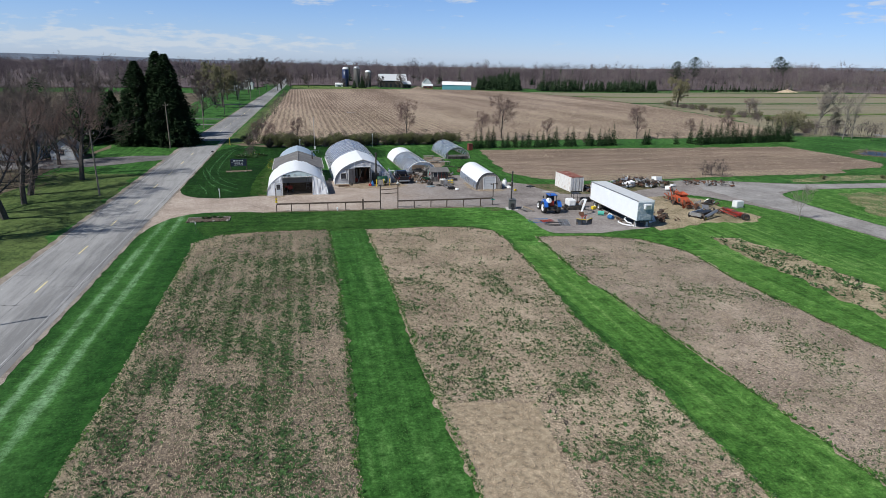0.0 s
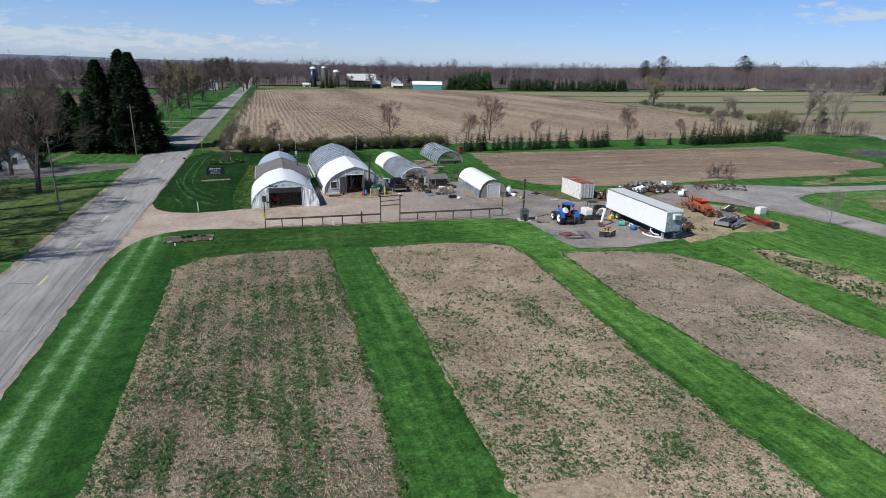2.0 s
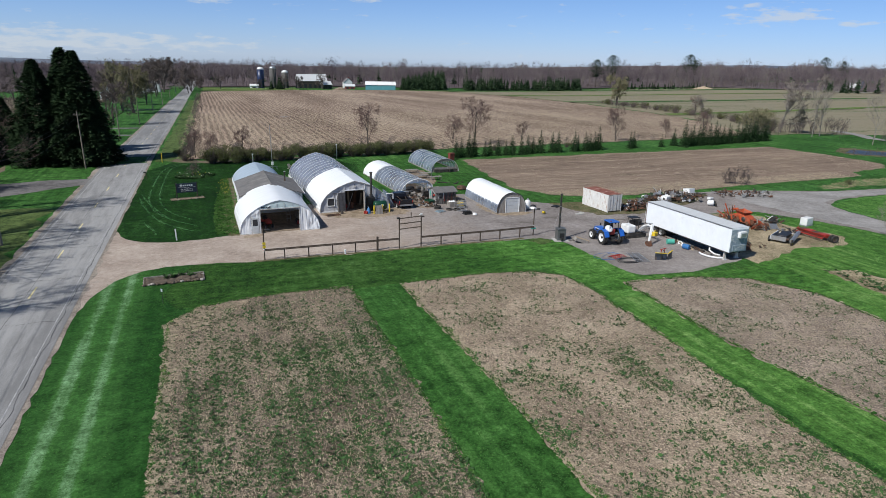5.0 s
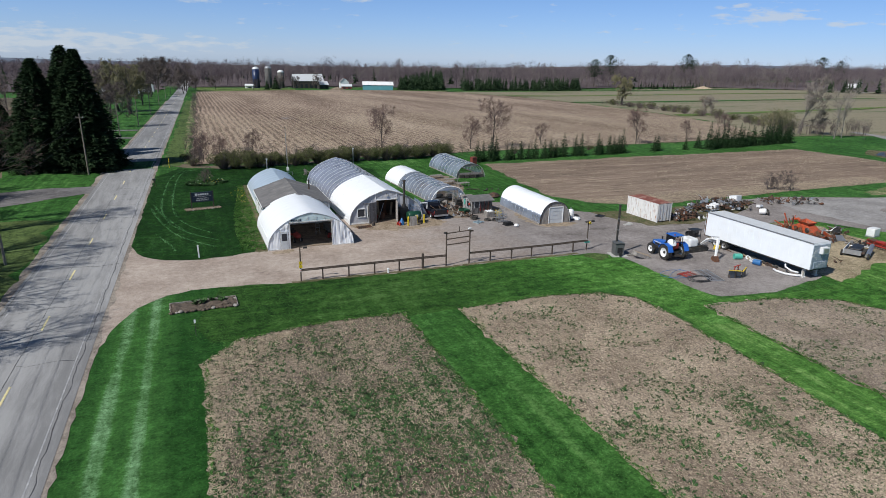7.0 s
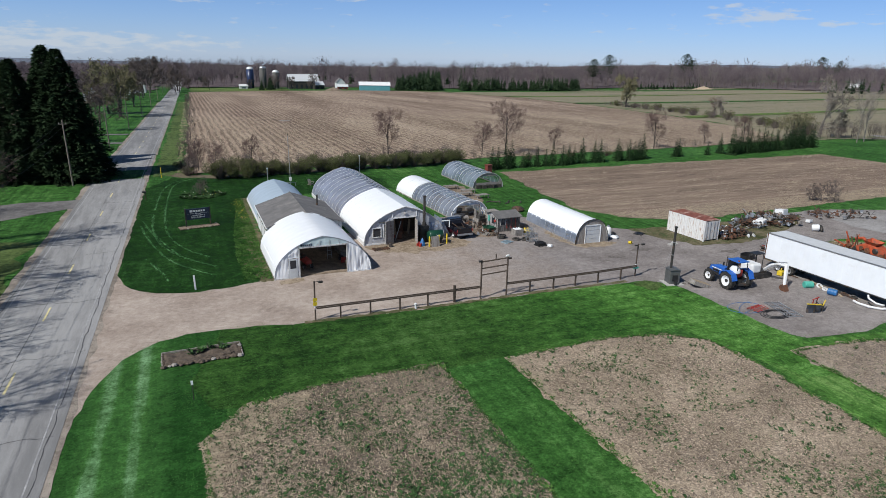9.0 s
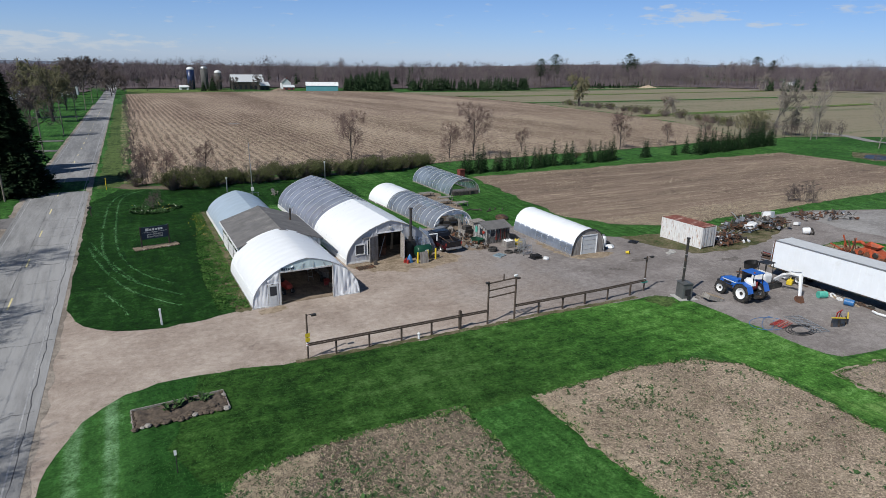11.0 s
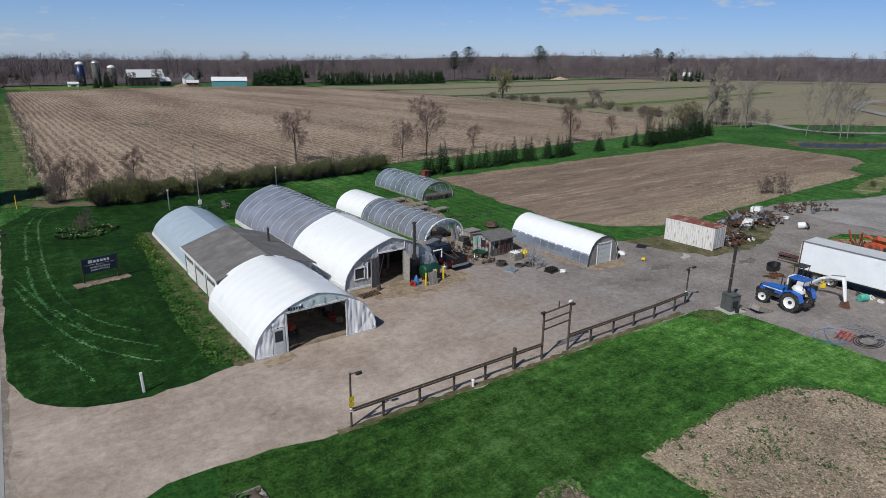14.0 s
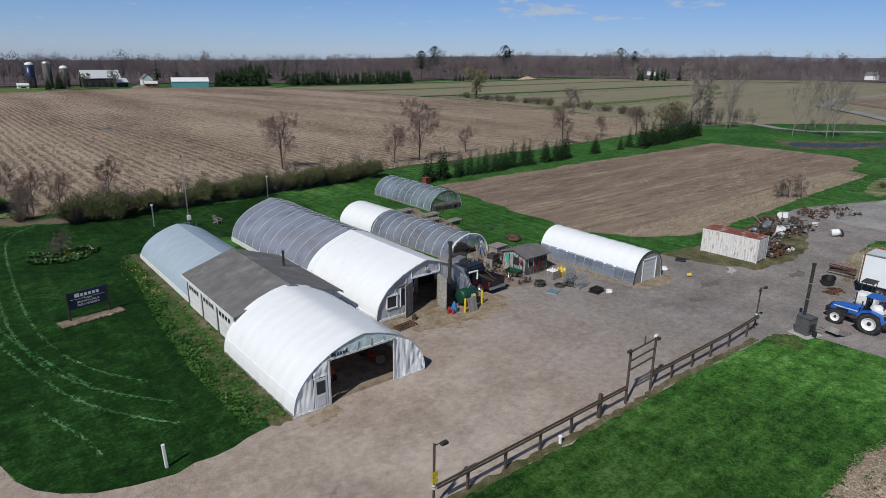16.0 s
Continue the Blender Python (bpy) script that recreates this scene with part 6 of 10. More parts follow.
part("foot_band", Build().box(-5.08, -5.0, 0, 28.95, 0, 0.5), M_PLASTICBAG, g2, "white film along the foot")
part("side_film", Build().prism([(5.1, 0), (6.2, 0), (5.1, 2.3)], 0.6, 3.2), M_CLEAR, g2, "blue film lean-to on the side")
flue = part("chimney", Build().tube([(2.3, -0.45, 1.9), (2.3, -0.45, 5.45)], 0.15, 10), M_DARKSTEEL, g2, "dark steel boiler chimney")
part("chimney_cap", Build().tube([(2.3, -0.45, 5.42), (2.3, -0.45, 5.58)], 0.22, 10), M_DARKSTEEL, flue)
part("chimney_collar", Build().tube([(2.3, -0.45, 2.0), (2.3, -0.45, 2.35)], 0.24, 10), M_DARKSTEEL, flue)
part("boiler", Build().box(1.62, 2.75, -0.85, -0.1, 0.0, 2.0), M_BLACK, g2, "dark boiler cabinet by the door", bevel=0.03)
part("boiler_panel", Build().box(1.7, 2.3, -0.88, -0.85, 0.15, 1.8), M_DARKSTEEL, g2, "dark steel boiler panel")
part("blue_film", Build().grid([[(2.9 + 0.4 * i, -0.22 - 0.10 * math.sin(i * 2.1 + z), z) for z in (0.05, 0.8, 1.5, 2.3 - 0.12 * i)] for i in range(6)]), M_CLEAR, g2, "loose blue-grey film over the corner")
part("white_pipe", Build().tube([(4.6, -0.4, 2.3), (5.6, -0.4, 2.3), (5.6, -0.4, 1.5)], 0.08, 6), M_WHITE, g2)

r5 = random.Random(8)
for q in range(7):
    solo("stored_board", Build().box(-0.14, 0.14, -0.02, 0.02, 0, r5.uniform(1.6, 2.6)), r5.choice([M_LUMBER, M_BOARD, M_RUST]), "brown board leaning inside the greenhouse", "board", "stored boards", m=pose(9.0 + q * 0.55, 114.2 + r5.uniform(-0.3, 0.3), 0.03, -10 - r5.uniform(0, 8), r5.uniform(-14, 14), 0))
solo("red_hose_reel", Build().lathe([(0.1, -0.1), (0.34, -0.1), (0.34, 0.1), (0.1, 0.1)], 12, pose(0, 0, 0, 90, 0, 0)), M_RED, "red hose reel inside the greenhouse", "hose reel", m=pose(9.7, 112.6, 0.37))
solo("leaning_pipe", Build().tube([(0, 0, 0), (0.9, 0.5, 2.2)], 0.045, 6), M_STEEL, "grey pipe leaning inside the greenhouse", "pipe", m=pose(9.9, 111.9, 0.03))

# third house: clear film with white film at the back
g3 = hoop_house("greenhouse", 23.2, 119.6, 3.6, 20.0, 2.85, 2.4, [("film_cover", -0.05, 13.6, M_CLEAR, 0.0, "clear film showing the hoops"),
                ("film_cover", 13.6, 20.1, M_POLY, 0.0, "white film over the back bays")],
                "clear film hoop house with a white film end", bay=1.35, rib_rad=0.03)
part("end_hoop", hoop(2.9, 2.45, -0.08, 0.09), M_WHITE, g3)
part("end_wall", end_wall(2.85, 2.4, 20.0), M_POLY, g3)
part("torn_front", end_wall(2.85, 2.4, 0.1, [(-2.0, 1.7, 0, 1.75)], 4, 0.1), M_CLOTH, g3, "torn film round the entrance")

# fourth house: white top, clear sides, overhead door
g4 = hoop_house("greenhouse", 32.1, 103.5, 0.0, 11.8, 2.3, 2.9, [("film_cover", -0.05, 11.85, M_POLY, 1.15, "white film over the roof")], "small white hoop house with a grey overhead door", bay=1.2, bow=0.75)
K4 = dict(bow=0.75)
part("front_wall", end_wall(2.3, 2.9, 0.0, [(-0.95, 1.15, 0, 2.15)], 1, 0.0, **K4), M_BOARD, g4, "grey board front")
d4 = part("overhead_door", Build().box(-0.93, 1.13, 0.0, 0.05, 0.02, 2.13), M_SIDING, g4, "pale blue-grey overhead door")
for z in (0.55, 1.08, 1.6):
    part("panel_groove", Build().box(-0.9, 1.1, -0.012, 0.002, z, z + 0.025), M_STEEL, d4)
part("door_frame", Build().box(-1.03, -0.93, -0.06, 0.03, 0, 2.25).box(1.13, 1.23, -0.06, 0.03, 0, 2.25).box(-1.03, 1.23, -0.06, 0.03, 2.15, 2.27), M_WHITE, g4)
for s in (-1, 1):
    part("side_film", Build().grid([[(s * (2.3 - 0.16 * (z / 1.2) ** 2 + 0.03), y, z) for z in (0.1, 0.5, 0.85, 1.3)] for y in np.linspace(0, 11.8, 11)]), M_CLEAR, g4, "clear film along the side")
part("front_hoop", hoop(2.34, 2.95, -0.06, 0.05, **K4), M_DARKSTEEL, g4)
part("back_wall", end_wall(2.3, 2.9, 11.8, **K4), M_POLY, g4)

# fifth house: bare clear hoops at the back
g5 = hoop_house("greenhouse", 34.9, 137.6, 1.5, 13.2, 2.9, 2.6, [("film_cover", -0.05, 13.25, M_CLEAR, 0.0, "dull clear film")],
                "clear grey film hoop house behind the yard", bay=1.5, rib_rad=0.03)
part("end_wall", end_wall(2.9, 2.6, 13.2), M_CLEAR, g5)
part("front_boards", end_wall(2.9, 2.6, 0.1, [(-2.2, 2.2, 0.9, 2.0)], 4, 0.0), M_BOARD, g5)

# small garden shed
s2 = thing("garden_shed", pose(23.4, 111.4, 0, 0, 0, 2) @ Matrix.Diagonal((0.87, 0.95, 0.96, 1)), "small weathered grey board shed with a shingle roof", "shed")
part("wall", Build().box(0, 3.7, 0, 0.08, 0.05, 2.0), M_OLDBOARD, s2, "grey peeling board wall")
part("wall", Build().box(0, 3.7, 3.1, 3.18, 0.05, 2.0), M_OLDBOARD, s2)
for xx in (0.0, 3.62):
    part("gable_wall", Build().add([(xx, 0, 0.05), (xx, 3.18, 0.05), (xx, 3.18, 2.0), (xx, 1.59, 2.38), (xx, 0, 2.0), (xx + 0.08, 0, 0.05), (xx + 0.08, 3.18, 0.05), (xx + 0.08, 3.18, 2.0), (xx + 0.08, 1.59, 2.38), (xx + 0.08, 0, 2.0)],
         [(0, 4, 3, 2, 1), (5, 6, 7, 8, 9), (0, 1, 6, 5), (1, 2, 7, 6), (2, 3, 8, 7), (3, 4, 9, 8), (4, 0, 5, 9)]), M_FLAKED, s2, "flaking pale painted gable")
for s, (ya, yb) in ((1, (-0.3, 1.59)), (2, (3.48, 1.59))):
    part("roof_slope", Build().add([(-0.25, ya, 1.86), (3.95, ya, 1.86), (3.95, yb, 2.42), (-0.25, yb, 2.42), (-0.25, ya, 1.95), (3.95, ya, 1.95), (3.95, yb, 2.51), (-0.25, yb, 2.51)],
         [(0, 3, 2, 1), (4, 5, 6, 7), (0, 1, 5, 4), (2, 3, 7, 6), (1, 2, 6, 5), (3, 0, 4, 7)]), M_SHINGLE, s2, "grey shingles")
part("window", Build().box(0.5, 1.25, -0.03, 0.0, 0.95, 1.7), M_GLASS, s2)
boxes("window_frame", [(0.42, 0.5, -0.045, 0.0, 0.87, 1.78), (1.25, 1.33, -0.045, 0.0, 0.87, 1.78)], M_OLDWHITE, s2)
part("gable_window", Build().box(-0.03, 0.0, 0.9, 1.7, 0.9, 1.7), M_GLASS, s2)
b = Build()
for k in range(6):
    b.tube([(1.5 + k * 0.37, -0.25, 0.03), (1.7 + k * 0.33, -0.03, 1.5 + 0.2 * (k % 3))], 0.025, 4)
part("leaning_tools", b, M_DARKSTEEL, s2, "poles leaning on the wall")
for k in range(9):
    part("hanging_tool", Build().box(1.45 + k * 0.24, 1.50 + k * 0.24, -0.05, -0.01, 0.55 + 0.2 * (k % 3), 1.5 + 0.12 * (k % 4)).box(1.40 + k * 0.24, 1.56 + k * 0.24, -0.07, -0.01, 0.45 + 0.2 * (k % 3), 0.62 + 0.2 * (k % 3)), M_DARK if k % 3 else M_RED, s2)
part("wall_board", Build().box(2.5, 3.2, -0.04, -0.004, 0.1, 1.2), M_POST, s2, "dark board against the wall")
part("green_pane", Build().box(-0.04, -0.01, 2.2, 2.7, 1.0, 1.75), M_TEAL, s2, "pale green panel on the gable")
for k in range(4):
    part("corner_strap", Build().box(-0.03 - 0.01 * k, -0.005, 0.35 + 0.62 * k, 0.42 + 0.62 * k, 0.1, 1.9), M_DARK, s2)
part("red_float", Build().lathe([(0.05, 0), (0.2, 0.08), (0.2, 0.2), (0.05, 0.28)], 10, pose(-0.1, 0.5, 1.45, 0, -90, 0)), M_RED, s2, "red disc on the gable")

# ---- container and trailer ----
def container():
    ob = thing("shipping_container", pose(45.7, 99.4, 0, 0, 0, 3.5), "old white shipping container with rust streaks", "container")
    w, ln, h = 2.5, 6.06, 2.62
    m_side = plain("rusting_white_steel", (0.72, 0.71, 0.70), 0.6, vary=0.08, dirt=(0.33, 0.17, 0.10), dirt_size=0.5, dirt_amount=0.27, streak=(2.5, 2.5, 0.5))
    m_roof = plain("rusted_roof_steel", (0.24, 0.075, 0.05), 0.85, vary=0.3, size=0.5, dirt=(0.42, 0.30, 0.26), dirt_size=1.0, dirt_amount=0.3)
    for s, x in ((-1, 0.0), (1, w)):
        b, rows = Build(), []
        n = 88
        for k in range(n + 1):
            y = 0.08 + (ln - 0.16) * k / n
            d = 0.035 if (k // 2) % 2 else 0.0
            rows.append([(x - s * d, y, 0.2), (x - s * d, y, h - 0.12)])
        b.grid(rows)
        part("side_wall", b, m_side, ob, "corrugated white side")
    part("back_wall", Build().box(0.05, w - 0.05, ln - 0.06, ln, 0.15, h - 0.1), m_side, ob)
    for k in range(2):
        x0 = 0.1 + k * (w / 2 - 0.08)
        d = part("door", Build().box(x0, x0 + w / 2 - 0.12, 0.0, 0.06, 0.18, h - 0.12), m_side, ob, "white container door")
        for j in range(2):
            part("lock_rod", Build().tube([(x0 + 0.28 + j * 0.5, -0.04, 0.2), (x0 + 0.28 + j * 0.5, -0.04, h - 0.14)], 0.025, 6), M_STEEL, d)
    for x in (0.06, w - 0.06):
        for y in (0.06, ln - 0.06):
            part("corner_post", Build().box(x - 0.06, x + 0.06, y - 0.07, y + 0.06, 0, h), m_side, ob)
    for x in (0.05, w - 0.05):
        part("side_rail", Build().box(x - 0.05, x + 0.05, 0.1, ln - 0.1, h - 0.14, h - 0.01).box(x - 0.05, x + 0.05, 0.1, ln - 0.1, 0.06, 0.22), m_side, ob)
    part("roof", Build().box(0.02, w - 0.02, 0.02, ln - 0.02, h - 0.03, h + 0.012), m_roof, ob, "rust-red roof")
    part("floor", Build().box(0.05, w - 0.05, 0.05, ln - 0.05, 0.06, 0.18), M_DARKSTEEL, ob)


container()


def wheel(parent, x, y, r, w, rim, hub_mat, m=None, axis="X"):
    """A tyre with a rim, its axle along x."""
    t = part("wheel", Build().lathe([(r * 0.56, 0), (r * 0.57, -w * 0.42), (r * 0.62, -w / 2), (r * 0.93, -w / 2), (r, -w * 0.36), (r, w * 0.36), (r * 0.93, w / 2), (r * 0.62, w / 2), (r * 0.57, w * 0.42), (r * 0.56, 0)], 22, pose(x, y, r, 0, 90, 0), False), M_RUBBER, parent, "black tyre", smooth=False)
    part("rim", Build().lathe([(r * 0.16, -w * 0.18), (r * 0.40, -w * 0.22), (r * 0.50, -w * 0.40), (r * 0.55, -w * 0.44), (r * 0.6, -w * 0.51), (r * 0.6, w * 0.51), (r * 0.55, w * 0.44), (r * 0.50, w * 0.40), (r * 0.40, w * 0.22), (r * 0.16, w * 0.18)], 18, pose(x, y, r, 0, 90, 0)), hub_mat, t, rim)
    part("hub", Build().lathe([(0.02, -w * 0.36), (r * 0.17, -w * 0.34), (r * 0.19, -w * 0.2), (r * 0.19, w * 0.2), (r * 0.17, w * 0.34), (0.02, w * 0.36)], 10, pose(x, y, r, 0, 90, 0)), M_DARKSTEEL, t)
    return t


def semi_trailer():
    ob = thing("semi_trailer", pose(46.15, 75.5, 0, 0, 0, 0.8), "long white box trailer parked as a store", "trailer")
    hw, ln, z0, z1 = 1.28, 14.1, 1.05, 3.85
    m_box = plain("white_trailer_skin", (0.80, 0.83, 0.87), 0.35, vary=0.025, size=1.5, dirt=(0.74, 0.76, 0.78), dirt_size=1.4, dirt_amount=0.1)
    m_nose = plain("blue_grey_nose", (0.25, 0.31, 0.37), 0.5, vary=0.12, dirt=(0.6, 0.62, 0.64), dirt_size=0.7, dirt_amount=0.35)
    part("box", Build().box(-hw, hw, 0.0, ln, z0, z1), m_box, ob, "smooth white side panels", bevel=0.06)
    b = Build()
    for k in range(25):
        for s in (-1, 1):
            b.box(s * hw - 0.012, s * hw + 0.012, 0.3 + k * 0.58, 0.325 + k * 0.58, z0 + 0.1, z1 - 0.1)
    tagged(part("panel_seams", b, m_box, ob), "", "", "", "stuff")
    part("roof", Build().box(-hw + 0.02, hw - 0.02, 0.02, ln - 0.02, z1 - 0.01, z1 + 0.03), M_SIDING, ob, "pale grey roof sheet")
    part("roof_rail", Build().box(-hw - 0.02, -hw + 0.05, 0, ln, z1 - 0.08, z1 + 0.045).box(hw - 0.05, hw + 0.02, 0, ln, z1 - 0.08, z1 + 0.045), M_STEEL, ob)
    part("nose_panel", Build().box(-hw + 0.08, hw - 0.08, -0.05, 0.0, z0 + 0.05, z1 - 0.2), m_nose, ob, "blue-grey nose panel")
    ac = part("cooling_unit", Build().box(-0.35, 0.65, -0.42, -0.05, 2.75, 3.45), M_WHITE, ob, "white cooling unit on the nose", bevel=0.03)
    part("grille", Build().box(-0.2, 0.5, -0.44, -0.42, 2.85, 3.3), M_STEEL, ac)
    part("nose_cabinet", Build().box(-0.9, 0.9, -0.16, -0.05, z0 + 0.15, 1.9), m_nose, ob, "blue-grey cabinet on the nose", bevel=0.02)
    part("underframe", Build().box(-0.75, -0.55, 0.2, ln, z0 - 0.22, z0).box(0.55, 0.75, 0.2, ln, z0 - 0.22, z0).box(-hw, hw, 0.0, ln, z0 - 0.06, z0 + 0.02), M_DARKSTEEL, ob)
    for s in (-1, 1):
        part("landing_leg", Build().box(s * 0.9 - 0.12, s * 0.9 + 0.12, 0.7, 0.95, 0.12, z0).box(s * 0.9 - 0.2, s * 0.9 + 0.2, 0.62, 1.03, 0, 0.12), M_OLDWHITE, ob)
        for y in (11.1, 12.4):
            wheel(ob, s * 0.98, y, 0.5, 0.5, "grey rim", M_STEEL)
    part("rear_frame", Build().box(-hw - 0.02, hw + 0.02, ln - 0.02, ln + 0.05, z0 - 0.1, z0 + 0.05).box(-hw - 0.02, -hw + 0.08, ln - 0.02, ln + 0.05, z0, z1).box(hw - 0.08, hw + 0.02, ln - 0.02, ln + 0.05, z0, z1), M_RUST, ob)
    return ob


semi_trailer()

# ---- vehicles ----
def lug_wheel(parent, x, y, r, w, rim_mat, lugs=20):
    t = wheel(parent, x, y, r, w, "white steel rim", rim_mat)
    b = Build()
    for k in range(lugs):
        a = k * math.tau / lugs
        for s in (-1, 1):
            m = pose(x, y, r) @ Matrix.Rotation(a + (0.5 * math.tau / lugs if s > 0 else 0), 4, "X") @ pose(s * w * 0.24, 0, r + 0.015, 0, 0, s * 28)
            b.box(-w * 0.27, w * 0.27, -0.035, 0.035, -0.03, 0.03, m)
    tagged(part("tread_lugs", b, M_RUBBER, t), "", "", "", "stuff")
    return t


def tractor():
    ob = thing("tractor", pose(36.5, 85.7, 0, 0, 0, -3) @ Matrix.Scale(1.1, 4), "blue farm tractor with a canopy and white rims", "tractor")
    for s in (-1, 1):
        lug_wheel(ob, s * 0.98, 0.0, 0.78, 0.44, M_WHITE)
        lug_wheel(ob, s * 0.92, 2.25, 0.55, 0.34, M_WHITE, 16)
    hood = [(0.75, 1.02), (1.0, 1.55), (2.4, 1.42), (2.85, 1.30), (2.95, 1.0), (2.95, 0.85), (0.75, 0.85)]
    part("hood", Build().add([(x, y, z) for x in (-0.36, 0.36) for y, z in hood], [tuple(range(7)), tuple(range(13, 6, -1))] + [(i, i + 7, (i + 1) % 7 + 7, (i + 1) % 7) for i in range(7)]), M_BLUE, ob, "blue sloping hood", bevel=0.05)
    part("grille", Build().box(-0.3, 0.3, 2.9, 2.99, 0.88, 1.25), M_BLACK, ob)
    for s in (-1, 1):
        part("headlight", Build().box(s * 0.2 - 0.09, s * 0.2 + 0.09, 2.9, 3.0, 1.12, 1.24), M_STEEL, ob)
        part("fender", Build().add([(s * x, y, z) for x in (0.68, 1.22) for y, z in ((-0.85, 1.0), (-0.6, 1.55), (0.0, 1.74), (0.6, 1.55), (0.85, 1.1), (0.8, 1.05), (0.56, 1.48), (0.0, 1.66), (-0.56, 1.48), (-0.8, 0.95))],
             [tuple(range(10)), tuple(range(19, 9, -1))] + [(i, i + 10, (i + 1) % 10 + 10, (i + 1) % 10) for i in range(10)]), M_BLUE, ob, "blue fender")
        for y in (-0.55, 0.65):
            part("canopy_post", Build().tube([(s * 0.56, y, 1.2), (s * 0.52, y * 0.9, 2.52)], 0.04, 6), M_BLACK, ob)
    part("chassis", Build().box(-0.28, 0.28, -0.5, 2.9, 0.55, 1.0), M_DARKSTEEL, ob)
    part("front_axle", Build().box(-0.8, 0.8, 2.15, 2.35, 0.45, 0.65), M_DARKSTEEL, ob)
    part("rear_axle", Build().box(-0.8, 0.8, -0.15, 0.15, 0.65, 0.92), M_DARKSTEEL, ob)
    part("platform", Build().box(-0.68, 0.68, -0.5, 0.8, 0.9, 1.0), M_BLACK, ob)
    part("seat", Build().box(-0.26, 0.26, -0.3, 0.2, 1.05, 1.25).box(-0.26, 0.26, -0.38, -0.26, 1.2, 1.75), M_RED, ob, "red seat", bevel=0.04)
    part("steering_wheel", Build().lathe([(0.2, 0), (0.22, 0.02), (0.2, 0.04)], 12, pose(0, 0.5, 1.55, -50)), M_BLACK, ob)
    part("canopy", Build().box(-0.62, 0.62, -0.62, 0.72, 2.5, 2.6), M_BLUE, ob, "blue canopy roof", bevel=0.05)
    part("exhaust", Build().tube([(0.28, 1.6, 1.4), (0.28, 1.6, 2.4)], 0.05, 8), M_DARKSTEEL, ob)
    part("windscreen", Build().box(-0.55, 0.55, 0.62, 0.66, 1.5, 2.5), M_GLASS, ob)
    part("beacon", Build().lathe([(0.07, 0), (0.07, 0.1), (0.02, 0.14)], 8, Matrix.Translation((-0.4, -0.4, 2.6))), M_ORANGE, ob)
    for s in (-1, 1):
        part("hood_stripe", Build().box(s * 0.362 - 0.006, s * 0.362 + 0.006, 1.1, 2.7, 1.16, 1.24), M_WHITE, ob, "white stripe on the hood")
        part("hood_vent", Build().box(s * 0.364 - 0.006, s * 0.364 + 0.006, 1.7, 2.5, 0.92, 1.12), M_BLACK, ob)
        part("mirror", Build().box(s * 0.95 - 0.08, s * 0.95 + 0.08, 0.7, 0.74, 1.95, 2.25), M_BLACK, ob)
        part("step", Build().box(s * 0.72 - 0.15, s * 0.72 + 0.15, 0.75, 1.1, 0.45, 0.5), M_BLACK, ob)
    part("white_cover", Build().lathe([(0.34, 0.0), (0.40, 0.12), (0.33, 0.32), (0.18, 0.46), (0.03, 0.5)], 9, pose(-0.38, -0.1, 1.62, 18, -14, 0) @ Matrix.Diagonal((1.0, 1.35, 1.0, 1))), M_PLASTICBAG, ob, "white plastic cover on the fender")
    part("counterweight", Build().box(-0.35, 0.35, 2.95, 3.25, 0.55, 0.95), M_BLACK, ob, bevel=0.03)
    part("hitch", Build().box(-0.4, 0.4, -0.95, -0.5, 0.5, 0.62), M_DARKSTEEL, ob)


tractor()


